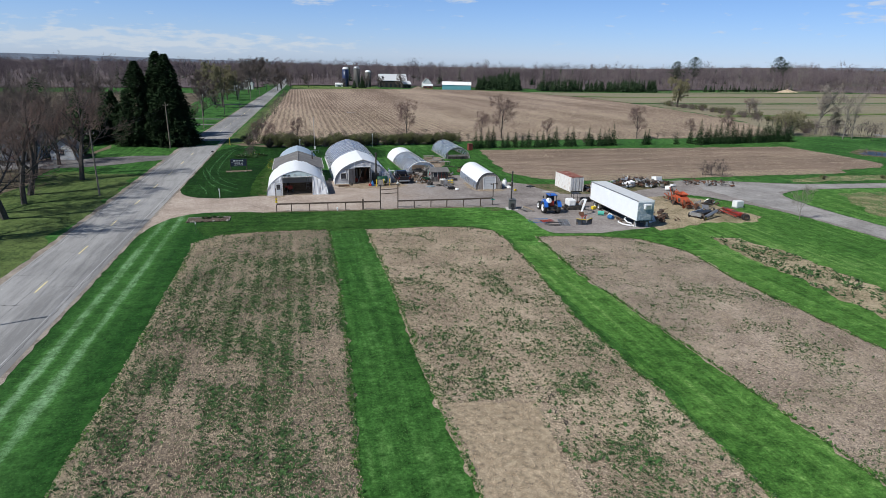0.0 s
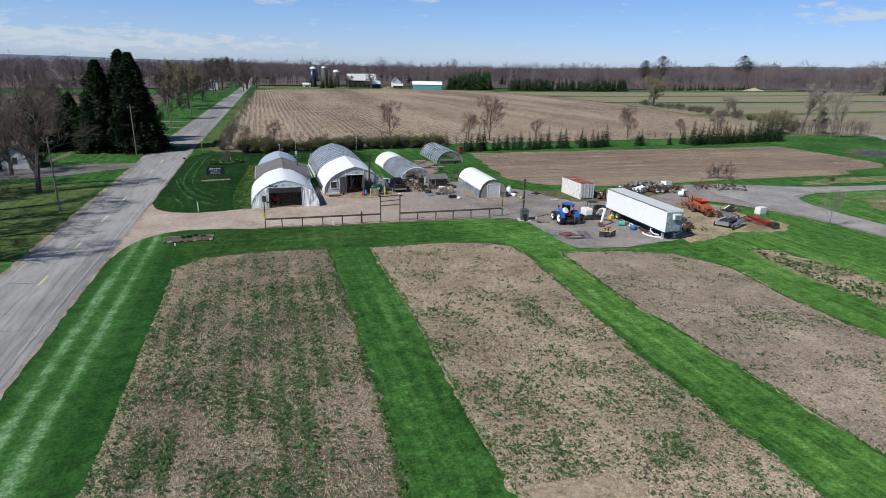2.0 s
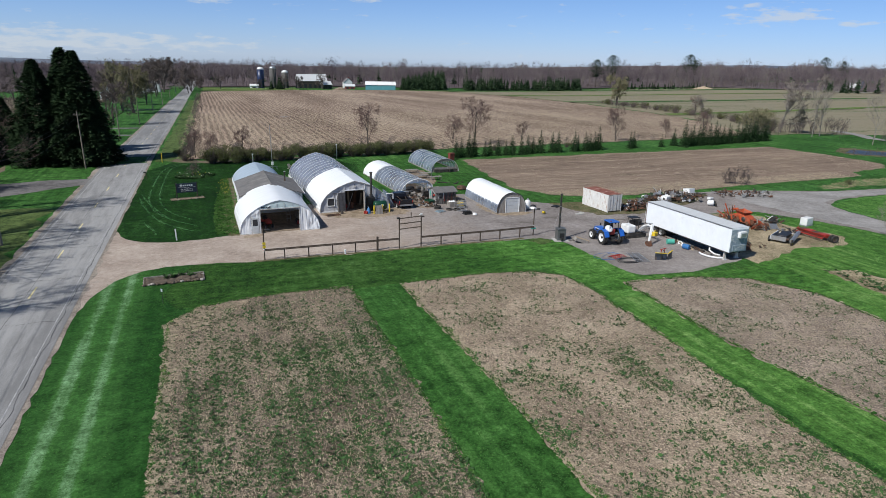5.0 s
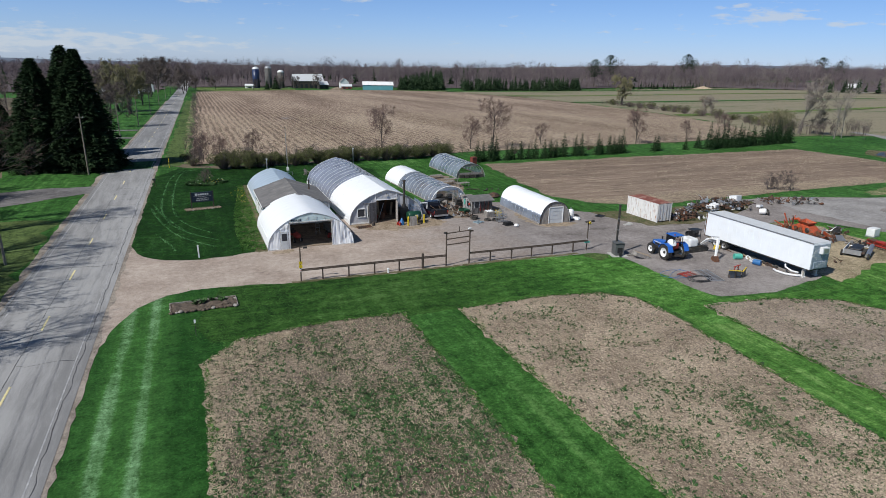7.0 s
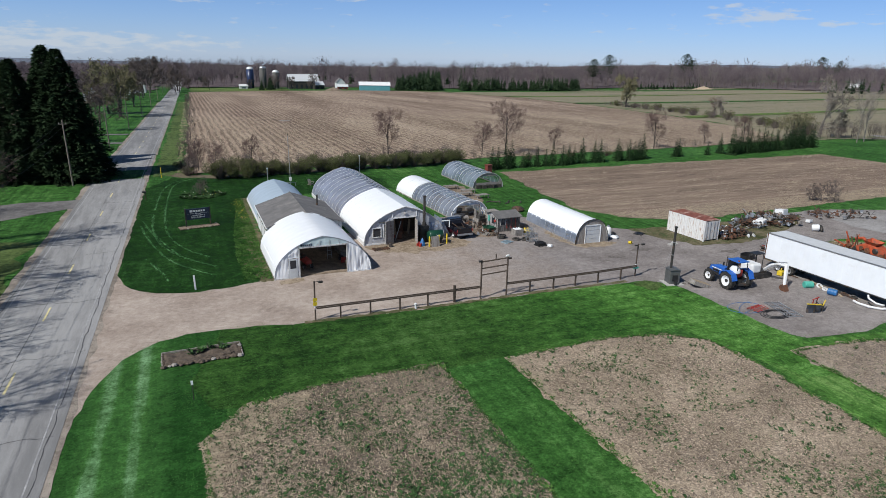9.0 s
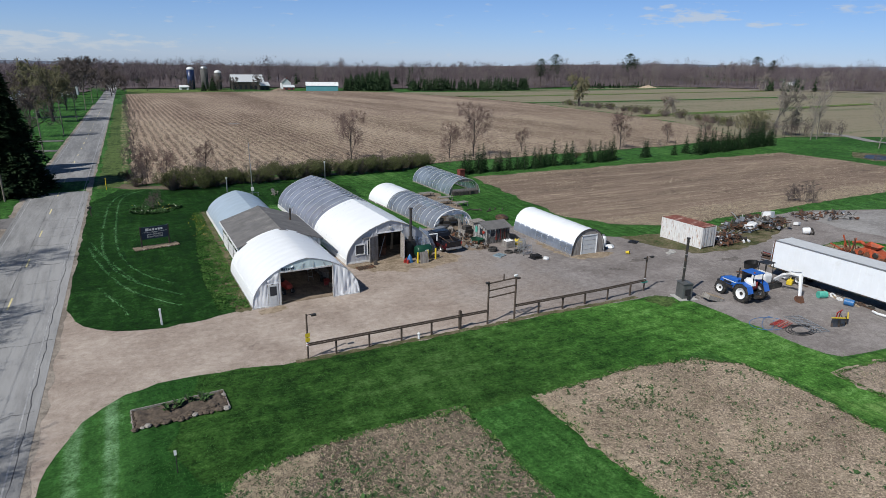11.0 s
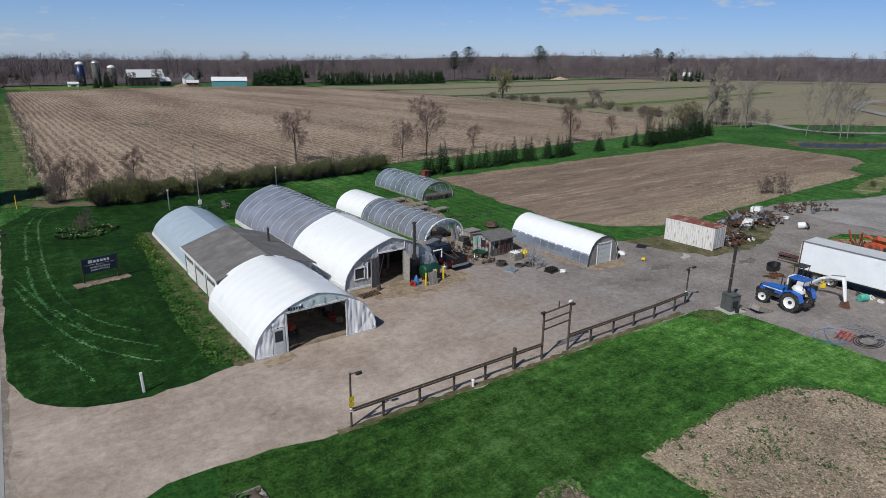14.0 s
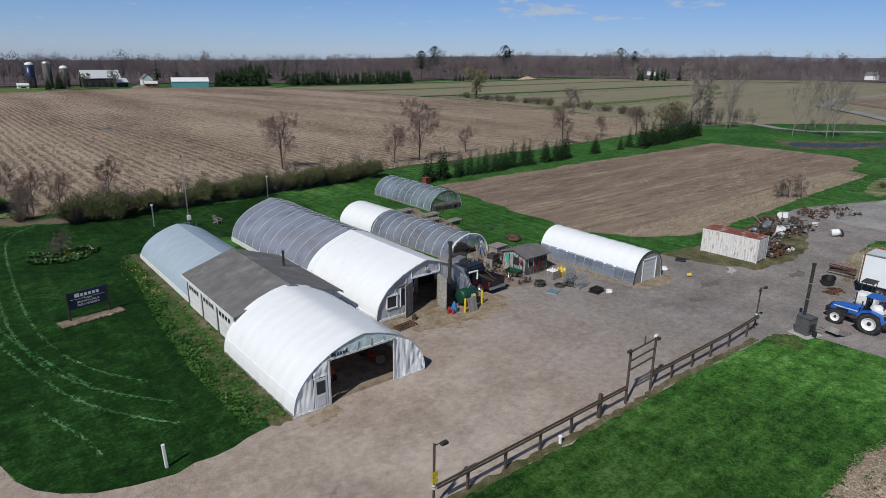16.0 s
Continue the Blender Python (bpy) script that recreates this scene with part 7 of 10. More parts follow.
def mini_excavator():
    ob = thing("mini_excavator", pose(41.2, 87.6, 0, 0, 0, 0), "white mini excavator with its bucket on the ground", "excavator")
    for s in (-1, 1):
        n = 9
        out = [(-1.15 + 0.3 * math.cos(math.pi / 2 + math.pi * k / n), 0.3 + 0.28 * math.sin(math.pi / 2 + math.pi * k / n)) for k in range(n + 1)] + \
              [(1.15 + 0.3 * math.cos(-math.pi / 2 + math.pi * k / n), 0.3 + 0.28 * math.sin(-math.pi / 2 + math.pi * k / n)) for k in range(n + 1)]
        part("track", Build().prism(out, -0.19, 0.19, pose(0, s * 0.7, 0, 0, 0, 0)), M_RUBBER, ob, "rubber crawler track")
    part("undercarriage", Build().box(-0.8, 0.8, -0.5, 0.5, 0.3, 0.62), M_DARKSTEEL, ob)
    part("blade", Build().box(-1.75, -1.68, -0.85, 0.85, 0.05, 0.4).box(-1.7, -0.8, -0.4, -0.3, 0.2, 0.32).box(-1.7, -0.8, 0.3, 0.4, 0.2, 0.32), M_DARKSTEEL, ob)
    up = pose(0, 0, 0.62, 0, 0, 0)
    part("rear_cowl", Build().box(-1.35, -0.1, -0.8, 0.8, 0.62, 1.65), M_WHITE, ob, "rounded white engine cowl", bevel=0.2)
    part("deck", Build().box(-0.9, 0.85, -0.75, 0.75, 0.6, 0.78), M_DARKSTEEL, ob)
    for x in (-0.35, 0.75):
        for y in (-0.1, 0.7):
            part("cab_post", Build().tube([(x, y, 0.75), (x * 0.95, y, 2.4)], 0.04, 5), M_BLACK, ob)
    part("cab_roof", Build().box(-0.5, 0.85, -0.2, 0.8, 2.38, 2.47), M_BLACK, ob, "black canopy roof", bevel=0.03)
    part("seat", Build().box(-0.2, 0.25, 0.1, 0.55, 0.85, 1.1).box(-0.25, -0.12, 0.1, 0.55, 1.0, 1.6), M_BLACK, ob, bevel=0.03)
    base, elbow, tip = Vector((0.5, -0.6, 0.9)), Vector((0.4, -2.2, 1.95)), Vector((0.1, -3.5, 2.15))
    stick_end = Vector((-0.75, -4.15, 0.55))
    part("boom", Build().tube([base, base.lerp(elbow, 0.5) + Vector((0, 0, 0.15)), elbow, tip], [0.15, 0.20, 0.19, 0.14], 4), M_WHITE, ob, "white boom")
    part("stick", Build().tube([tip + Vector((0.05, 0.15, 0.15)), stick_end], [0.19, 0.12], 4), M_WHITE, ob, "white dipper arm")
    part("boom_ram", Build().tube([base + Vector((0, -0.3, -0.1)), elbow - Vector((0, 0.1, 0.25))], 0.05, 6), M_STEEL, ob)
    part("stick_ram", Build().tube([elbow + Vector((0, 0, 0.25)), tip + Vector((0.05, 0.1, 0.35))], 0.045, 6), M_STEEL, ob)
    c = stick_end
    part("bucket", Build().add([(c.x + x, c.y + y, z) for x in (-0.28, 0.28) for y, z in ((-0.12, 0.6), (0.25, 0.55), (0.35, 0.25), (0.1, 0.03), (-0.4, 0.02), (-0.3, 0.25))],
         [tuple(range(6)), tuple(range(11, 5, -1))] + [(i, i + 6, (i + 1) % 6 + 6, (i + 1) % 6) for i in range(6)]), M_RUST, ob, "rusty digging bucket")


mini_excavator()


def pickup():
    ob = thing("pickup_truck", pose(18.15, 109.95, 0, 0, 0, 3) @ Matrix.Scale(1.08, 4), "black and dark red pickup truck parked by the greenhouse", "pickup")
    m_low = plain("dark_red_car_paint", (0.045, 0.005, 0.008), 0.3, vary=0.1)
    m_up = plain("black_car_paint", (0.012, 0.012, 0.016), 0.25, vary=0.1)
    hw = 0.98
    part("lower_body", Build().box(-hw, hw, 0.0, 5.45, 0.45, 0.85), m_low, ob, "dark red lower body", bevel=0.06)
    part("bed_side", Build().box(-hw, -hw + 0.1, 0.0, 2.2, 0.8, 1.25), m_up, ob, bevel=0.03)
    part("bed_side", Build().box(hw - 0.1, hw, 0.0, 2.2, 0.8, 1.25), m_up, ob, bevel=0.03)
    part("tailgate", Build().box(-hw + 0.1, hw - 0.1, -0.02, 0.08, 0.7, 1.25), m_up, ob, "black tailgate", bevel=0.02)
    part("bed_floor", Build().box(-hw + 0.1, hw - 0.1, 0.08, 2.2, 0.80, 0.87), M_BLACK, ob)
    part("bonnet", Build().box(-hw, hw, 3.9, 5.42, 0.8, 1.15), m_up, ob, "black bonnet", bevel=0.08)
    cab = [(2.2, 0.8), (2.2, 1.25), (2.45, 1.78), (3.4, 1.78), (4.0, 1.15), (4.0, 0.8)]
    part("cab", Build().add([(x * (1 if z < 1.3 else 0.86), y, z) for x in (-hw, hw) for y, z in cab], [tuple(range(6)), tuple(range(11, 5, -1))] + [(i, i + 6, (i + 1) % 6 + 6, (i + 1) % 6) for i in range(6)]), m_up, ob, "black cab", bevel=0.05)
    part("rear_window", Build().add([(-0.7, 2.30, 1.32), (0.7, 2.30, 1.32), (0.66, 2.425, 1.68), (-0.66, 2.425, 1.68)], [(0, 1, 2, 3)], Matrix.Translation((0, -0.03, 0))), M_GLASS, ob)
    for s in (-1, 1):
        part("side_window", Build().add([(s * 0.955, 2.55, 1.28), (s * 0.955, 3.75, 1.28), (s * 0.88, 3.35, 1.68), (s * 0.88, 2.65, 1.68)], [(0, 1, 2, 3)]), M_GLASS, ob)
        part("tail_light", Build().box(s * 0.93 - 0.05, s * 0.93 + 0.05, -0.035, 0.02, 0.85, 1.15), M_RED, ob)
        part("mirror", Build().box(s * 1.0, s * 1.18, 3.55, 3.63, 1.15, 1.35), M_BLACK, ob)
        for y in (0.95, 4.55):
            wheel(ob, s * 0.86, y, 0.37, 0.26, "steel rim", M_STEEL)
    part("bumper", Build().box(-0.95, 0.95, -0.18, 0.0, 0.45, 0.65), M_STEEL, ob, "chrome rear bumper", bevel=0.02)
    part("load_bars", Build().tube([(-0.7, -0.3, 1.3), (-0.5, 2.2, 1.35)], 0.04, 5).tube([(0.2, 0.1, 0.95), (0.6, 2.0, 1.3)], 0.04, 5), M_BROWNRUST, ob)


pickup()


def red_tractor():
    ob = thing("lawn_tractor", pose(-2.0, 105.6, 0.02, 0, 0, 12), "small red tractor inside the greenhouse", "tractor")
    part("hood", Build().box(-0.32, 0.32, -1.1, 0.1, 0.55, 1.0), M_RED, ob, "red hood", bevel=0.1)
    part("fender", Build().box(-0.6, 0.6, 0.3, 1.2, 0.6, 0.78), M_RED, ob, bevel=0.06)
    part("seat", Build().box(-0.22, 0.22, 0.45, 0.9, 0.78, 0.92).box(-0.22, 0.22, 0.85, 0.97, 0.85, 1.3), M_BLACK, ob, bevel=0.03)
    part("steering_wheel", Build().lathe([(0.16, 0), (0.19, 0.02), (0.16, 0.04)], 12, pose(0, 0.25, 1.12, 30)), M_BLACK, ob)
    for s in (-1, 1):
        wheel(ob, s * 0.48, 0.8, 0.38, 0.28, "pale rim", M_STEEL)
        wheel(ob, s * 0.42, -0.75, 0.26, 0.2, "pale rim", M_STEEL)


red_tractor()

# ---- fence, gate frame and lamps ----
fence = thing("rail_fence", pose(0, 91.38, 0), "low dark wooden rail fence along the yard", "fence")
for i, x in enumerate([-1.6, 1.0, 3.65, 6.25, 16.6, 19.2, 21.7, 24.35, 27.1]):
    part("post", Build().box(x - 0.06, x + 0.06, -0.06, 0.06, 0, 1.2), M_POST, fence)
part("post", Build().box(8.72, 8.92, -0.1, 0.1, 0, 1.62), M_POST, fence, "thick square post")
for xa, xb, turn in ((-3.62, 1.0, 0), (1.0, 6.25, 0), (6.25, 11.4, 0), (14.1, 19.2, 0), (19.2, 24.35, 0), (24.35, 29.15, 2.6)):
    for y, z in ((-0.085, 1.14), (0.0, 1.235)):
        part("rail", Build().box(0, xb - xa, -0.035, 0.035, -0.06, 0.035, pose(xa, y, z, 0, 0, turn)), M_POST, fence)

gate = thing("gate_frame", pose(0, 91.35, 0), "tall dark timber gate frame with cross bars", "gate")
for x in (11.42, 14.08):
    part("post", Build().tube([(x, 0, 0), (x, 0, 3.72)], 0.08, 8), M_POST, gate)
    part("floodlight", Build().box(x - 0.3 if x < 12 else x + 0.05, x - 0.08 if x < 12 else x + 0.35, -0.14, 0.08, 3.56, 3.72), M_DARKSTEEL, gate, "dark floodlight", bevel=0.02)
for z in (3.62, 2.98, 2.36):
    part("bar", Build().tube([(11.4, 0, z - 0.06), (14.1, 0, z + 0.08)], 0.06, 6), M_POST, gate)
part("stub", Build().tube([(12.85, 0, 3.64), (12.85, 0, 4.2)], 0.05, 6), M_POST, gate)
part("gull_decoy", Build().lathe([(0.02, -0.22), (0.1, -0.1), (0.12, 0.05), (0.04, 0.22)], 8, pose(14.02, 0, 3.9, 0, 80, 0)), M_WHITE, gate, "white bird-shaped finial")

def yard_lamp(x, y, yellow):
    ob = thing("yard_lamp", pose(x, y, 0), "slim dark lamp post with a small floodlight", "lamp post", "yard lamps")
    part("post", Build().tube([(0, 0, 0), (0, 0, 3.5)], 0.065, 8), M_POST, ob)
    part("arm", Build().tube([(0, 0, 3.4), (0.45, -0.1, 3.5)], 0.03, 6), M_DARKSTEEL, ob)
    part("lamp_head", Build().box(0.3, 0.68, -0.24, -0.02, 3.34, 3.5), M_DARKSTEEL, ob, "dark lamp head", bevel=0.03)
    part("band", Build().tube([(0, 0, 1.05), (0, 0, 1.3)], 0.09, 8), M_WHITE, ob, "white band")
    part("band", Build().tube([(0, 0, 1.12), (0, 0, 1.18)], 0.095, 8), M_RED, ob, "red band")
    if yellow:
        for k in range(2):
            part("warning_plate", Build().box(-0.17, 0.17, -0.1, -0.085, 1.38 + k * 0.36, 1.68 + k * 0.36), M_YELLOW, ob, "yellow warning plate")
    else:
        part("blue_box", Build().box(-0.3, 0.3, -0.12, 0.08, 0.85, 1.0), M_TEAL, ob, "teal tray")
        part("lamp_head", Build().box(-0.5, -0.18, -0.2, -0.02, 3.3, 3.44), M_DARKSTEEL, ob, "dark lamp head", bevel=0.03)


yard_lamp(-3.7, 91.45, True)
yard_lamp(29.2, 91.75, False)
solo("standpipe", Build().lathe([(0.09, 0), (0.09, 0.4), (0.12, 0.42), (0.12, 0.5), (0.05, 0.55)], 10), M_WHITE, "short white capped standpipe in the grass", "standpipe", m=pose(5.0, 91.1, 0))
solo("marker_post", Build().box(-0.07, 0.07, -0.07, 0.07, 0, 1.35).box(-0.08, 0.08, -0.08, 0.08, 1.35, 1.4), M_WHITE, "white square marker post on the lawn", "post", bevel=0.01, m=pose(-12.75, 102.3, 0, 0, -2, 8))

# outdoor boiler with a tall flue
boiler = thing("outdoor_boiler", pose(31.4, 88.8, 0, 0, 0, -14) @ Matrix.Scale(0.8, 4), "dark green-grey outdoor wood boiler with a tall flue", "boiler")
part("pad", Build().box(-1.15, 1.15, -1.05, 1.05, 0, 0.1), M_CONCRETE, boiler, "pale concrete pad", bevel=0.02)
m_boil = plain("dull_grey_enamel", (0.115, 0.12, 0.12), 0.5, 0.2, 0.12)
part("body", Build().box(-0.65, 0.65, -0.6, 0.75, 0.1, 1.85), m_boil, boiler, "grey enamelled body", bevel=0.03)
part("roof", Build().add([(-0.72, -0.7, 1.85), (0.72, -0.7, 1.85), (0.72, 0.82, 1.85), (-0.72, 0.82, 1.85), (0, -0.7, 2.02), (0, 0.82, 2.02)], [(0, 1, 4), (2, 3, 5), (1, 2, 5, 4), (3, 0, 4, 5), (0, 3, 2, 1)]), m_boil, boiler)
part("fire_door", Build().box(-0.35, 0.35, -0.66, -0.6, 0.5, 1.25), M_BLACK, boiler, bevel=0.02)
fl = part("flue", Build().tube([(-0.2, 0.3, 1.9), (-0.2, 0.3, 7.1)], 0.15, 10), M_DARKSTEEL, boiler, "tall dark flue")
part("flue_cap", Build().tube([(-0.2, 0.3, 7.1), (-0.2, 0.3, 7.24)], 0.21, 10), M_DARKSTEEL, fl)
for k in range(2):
    part("flue_joint", Build().tube([(-0.2, 0.3, 3.6 + k * 1.6), (-0.2, 0.3, 3.68 + k * 1.6)], 0.165, 10), M_STEEL, fl)
for s in (-1, 1):
    part("guy_wire", Build().tube([(-0.2, 0.3, 5.0), (-0.2 + s * 0.75, 0.3 + 0.3, 1.9)], 0.012, 3), M_STEEL, boiler)
part("ash_bin", Build().tube([(0.0, -0.95, 0.1), (0.0, -0.95, 0.62)], 0.2, 10), M_BLACK, boiler)

# ---- farm sign ----
sign = thing("farm_sign", pose(-11.75, 126.0, 0, 0, 0, 11), "navy farm sign board with white lettering on posts", "sign")
part("board", Build().box(-1.42, 1.42, -0.05, 0.05, 0.95, 2.35), M_SIGN, sign, "navy board", bevel=0.01)
for x in (-1.48, 1.48):
    part("post", Build().box(x - 0.07, x + 0.07, -0.07, 0.07, 0, 2.45), M_DARKSTEEL, sign)
boxes("trim", [(-1.3, -0.35, -0.06, -0.052, 1.73, 1.75), (0.35, 1.3, -0.06, -0.052, 1.73, 1.75)], M_WHITE, sign)
b = Build()
for k, w in enumerate((0.34, 0.22, 0.22, 0.22, 0.2, 0.22)):
    x = -0.95 + sum((0.34, 0.22, 0.22, 0.22, 0.2, 0.22)[:k]) + k * 0.08
    b.box(x, x + w, -0.06, -0.052, 1.9, 2.2 if k == 0 else 2.13)
part("name_bars", b, M_WHITE, sign, "white bars in place of the name")


def lettering(text, size, x, y, z, parent, mat):
    cu = bpy.data.curves.new("lettering", "FONT")
    cu.body, cu.size, cu.align_x, cu.extrude = text, size, "CENTER", 0.003
    ob = new("lettering", cu)
    dg = bpy.context.evaluated_depsgraph_get()
    me = bpy.data.meshes.new_from_object(ob.evaluated_get(dg))
    bpy.data.objects.remove(ob)
    me.materials.clear()
    me.materials.append(mat)
    out = new("lettering", me)
    out.parent = parent
    out.matrix_basis = pose(x, y, z, 90, 0, 0)
    return out


lettering("Farms", 0.26, 0.0, -0.058, 1.62, sign, M_WHITE)
lettering("GREENHOUSES &", 0.22, 0.0, -0.058, 1.38, sign, M_WHITE)
lettering("FRESH PRODUCE", 0.22, 0.0, -0.058, 1.13, sign, M_WHITE)

bed = thing("sign_bed", pose(-11.7, 125.7, 0, 0, 0, 11), "narrow mulched bed with stones under the sign", "flower bed")
part("mulch", Build().box(-2.4, 2.4, -0.7, 0.65, 0, 0.1), M_DIRT, bed, bevel=0.04)
rnd = random.Random(31)


def stone_mesh(seed, s):
    r = random.Random(seed)
    rows = []
    for k in range(5):
        a = -math.pi / 2 + math.pi * (k + 0.2) / 4.4
        rows.append([(s * math.cos(a) * math.cos(j * math.tau / 7) * r.uniform(0.75, 1.2), s * math.cos(a) * math.sin(j * math.tau / 7) * r.uniform(0.75, 1.2), s * 0.55 * (math.sin(a) + 0.8)) for j in range(7)])
    return Build().grid(rows, closed=True)


M_CLOD = plain("dark_earth_clod", (0.12, 0.092, 0.07), 0.95, vary=0.3, size=0.2, bump=0.02)
STONES = [mesh_of("stone", stone_mesh(k, 0.16), M_STONE if k == 0 else M_CLOD) for k in range(5)]


def stones(parent, spots):
    for x, y, s in spots:
        o = new("stone", STONES[rnd.randrange(5)])
        o.parent, o.matrix_basis = parent, pose(x, y, 0.02, 0, 0, rnd.uniform(0, 360)) @ Matrix.Diagonal((s, s, s, 1))


stones(bed, [(-2.3 + k * 0.38, -0.68, rnd.uniform(0.6, 1.1)) for k in range(13)] + [(-2.3 + k * 0.5, 0.65, 0.7) for k in range(10)])


def leaf_tuft(b, r, x, y, z, s, n):
    for _ in range(n):
        a, t = r.uniform(0, 6.28), r.uniform(0.5, 1.2)
        d = Vector((math.cos(a), math.sin(a), 0))
        p = Vector((x, y, z)) + d * s * 0.1
        q = p + d * s * t + Vector((0, 0, s * r.uniform(0.3, 1.1)))
        w = Vector((-d.y, d.x, 0)) * s * 0.3
        m = p.lerp(q, 0.5) + Vector((0, 0, s * 0.15))
        n0 = len(b.v)
        b.v += [tuple(p), tuple(m - w), tuple(q), tuple(m + w)]
        b.f += [(n0, n0 + 1, n0 + 2), (n0, n0 + 2, n0 + 3)]


south = thing("flower_bed", pose(-12.65, 88.0, 0, 0, 0, 2), "rectangular earth bed edged with stones and few plants", "flower bed")
part("soil", Build().grid([[(x, y, 0.12 + 0.16 * noise.noise((x * 1.9, y * 1.9, 2)) - (0.12 if abs(x) > 2.5 or abs(y) > 1.05 else 0)) for x in np.linspace(-2.65, 2.65, 36)] for y in np.linspace(-1.2, 1.2, 18)]), M_CLOD, south, smooth=True)
stones(south, [(-2.6 + k * 0.36 + rnd.uniform(-.1, .1), -1.15 + rnd.uniform(-.1, .1), rnd.uniform(0.8, 1.7)) for k in range(15)] + [(-2.6 + k * 0.5, -0.6 + rnd.uniform(-.35, .35), rnd.uniform(0.7, 1.9)) for k in range(10)]
       + [(s * 2.65, -1.0 + k * 0.4, rnd.uniform(0.6, 1.1)) for s in (-1, 1) for k in range(6)])
part("edging", Build().box(-2.75, 2.75, 1.15, 1.22, 0, 0.14).box(-2.75, -2.68, -1.2, 1.2, 0, 0.14).box(2.68, 2.75, -1.2, 1.2, 0, 0.14), M_BOARD, south)
b, r2 = Build(), random.Random(4)
for _ in range(26):
    leaf_tuft(b, r2, r2.uniform(-1.0, 1.8), r2.uniform(0.1, 0.9), 0.1, r2.uniform(0.15, 0.4), 6)
tagged(part("plants", b, M_WEED, south), "", "", "", "stuff")
stake = thing("garden_stake", pose(-13.4, 81.6, 0), "thin stake with a small white card in the grass", "stake")
part("rod", Build().tube([(0, 0, 0), (0.02, 0, 1.35)], 0.025, 5), M_DARKSTEEL, stake)
part("card", Build().box(-0.07, 0.07, -0.03, -0.02, 1.1, 1.4), M_WHITE, stake)

daff = thing("daffodil_bed", pose(-10.9, 144.8, 0), "round bed of green daffodil leaves with few blooms", "flower bed")
bl, bw, by = Build(), Build(), Build()
r2 = random.Random(8)
for _ in range(420):
    a, d = r2.uniform(0, 6.28), 3.2 * math.sqrt(r2.random())
    x, y = math.cos(a) * d * 1.1, math.sin(a) * d * 0.85
    if noise.noise((x * 0.7, y * 0.7, 3)) < -0.05:
        continue
    leaf_tuft(bl, r2, x, y, 0, r2.uniform(0.22, 0.45), 5)
    for t, tgt in ((0.10, bw), (0.08, by)):
        if r2.random() < t:
            h = r2.uniform(0.35, 0.55)
            tgt.lathe([(0.01, 0), (0.06, 0.035), (0.02, 0.06)], 5, pose(x + r2.uniform(-.2, .2), y + r2.uniform(-.2, .2), h, r2.uniform(-50, 50), r2.uniform(-50, 50), 0))
for nm, bb, mm in (("leaves", bl, M_WEED), ("white_blooms", bw, M_WHITEBLOOM), ("yellow_blooms", by, M_YELLOWBLOOM)):
    tagged(part(nm, bb, mm, daff), "", "", "", "stuff")
b, r2 = Build(), random.Random(9)
for _ in range(60):
    b.lathe([(0.01, 0), (0.05, 0.02), (0.02, 0.04)], 5, pose(r2.gauss(-6.0, 0.6), r2.uniform(128, 140), r2.uniform(0.05, 0.15)))
solo("dandelions", b, M_YELLOWBLOOM, "yellow dandelions along the greenhouse foot", "", "", "stuff")

# ---- small things by the road ----
mail = thing("mailbox", pose(-18.6, 144.0, 0, 0, 0, 5), "black mailbox on a wooden post by the road", "mailbox")
part("post", Build().box(-0.05, 0.05, -0.05, 0.05, 0, 1.1), M_POST, mail)
part("box", Build().prism([(-0.14, 0), (0.14, 0), (0.14, 0.16), (0.08, 0.26), (-0.08, 0.26), (-0.14, 0.16)], -0.27, 0.27, pose(-0.1, 0, 1.08, 0, 0, 90)), M_BLACK, mail, bevel=0.01)
solo("cable_marker", Build().tube([(0, 0, 0), (0, 0, 1.7)], 0.06, 8).tube([(0, 0, 1.7), (0, 0, 1.85)], 0.075, 8), M_YELLOW, "slim yellow cable marker at the roadside", "marker post", m=pose(-16.8, 162.3, 0))


def utility_pole(x, y, h, lean=0.0, bar=True):
    ob = thing("utility_pole", pose(x, y, fall(x, y), 0, lean, 0), "weathered wooden utility pole with a crossbar", "utility pole", "roadside poles")
    part("pole", Build().tube([(0, 0, 0), (0, 0, h)], [0.14, 0.09], 8), M_POLE, ob)
    if bar:
        part("crossbar", Build().box(-0.55, 0.55, -0.05, 0.05, h - 0.72, h - 0.62), M_POLE, ob)
        for k in (-0.5, 0, 0.5):
            part("insulator", Build().tube([(k, 0, h - 0.62), (k, 0, h - 0.45)], 0.05, 6), M_STEEL, ob)
    return ob


POLES = [(-31.0, 52.0, 10.0), (-31.1, 105.7, 10.3), (-29.9, 158.4, 10.6), (-28.6, 206, 10.2), (-28.0, 260, 10), (-26.6, 310, 10), (-25.6, 372, 10), (-24.4, 440, 10), (-23.0, 510, 10)]
for x, y, h in POLES:
    utility_pole(x, y, h, -0.8)
wires = thing("power_lines", pose(0, 0, 0), "thin sagging wires between the roadside poles", "power line")
for (xa, ya, ha), (xb, yb, hb) in zip(POLES, POLES[1:]):
    for off, dz in ((-0.5, -0.45), (0.5, -0.45), (0.0, -2.4)):
        pts = []
        for k in range(13):
            t = k / 12
            x, y = xa + (xb - xa) * t + off, ya + (yb - ya) * t
            pts.append((x, y, (fall(xa, ya) + ha) * (1 - t) + (fall(xb, yb) + hb) * t + dz - 0.9 * 4 * t * (1 - t)))
        part("wire", Build().tube(pts, 0.012, 3, False), M_DARKSTEEL, wires)

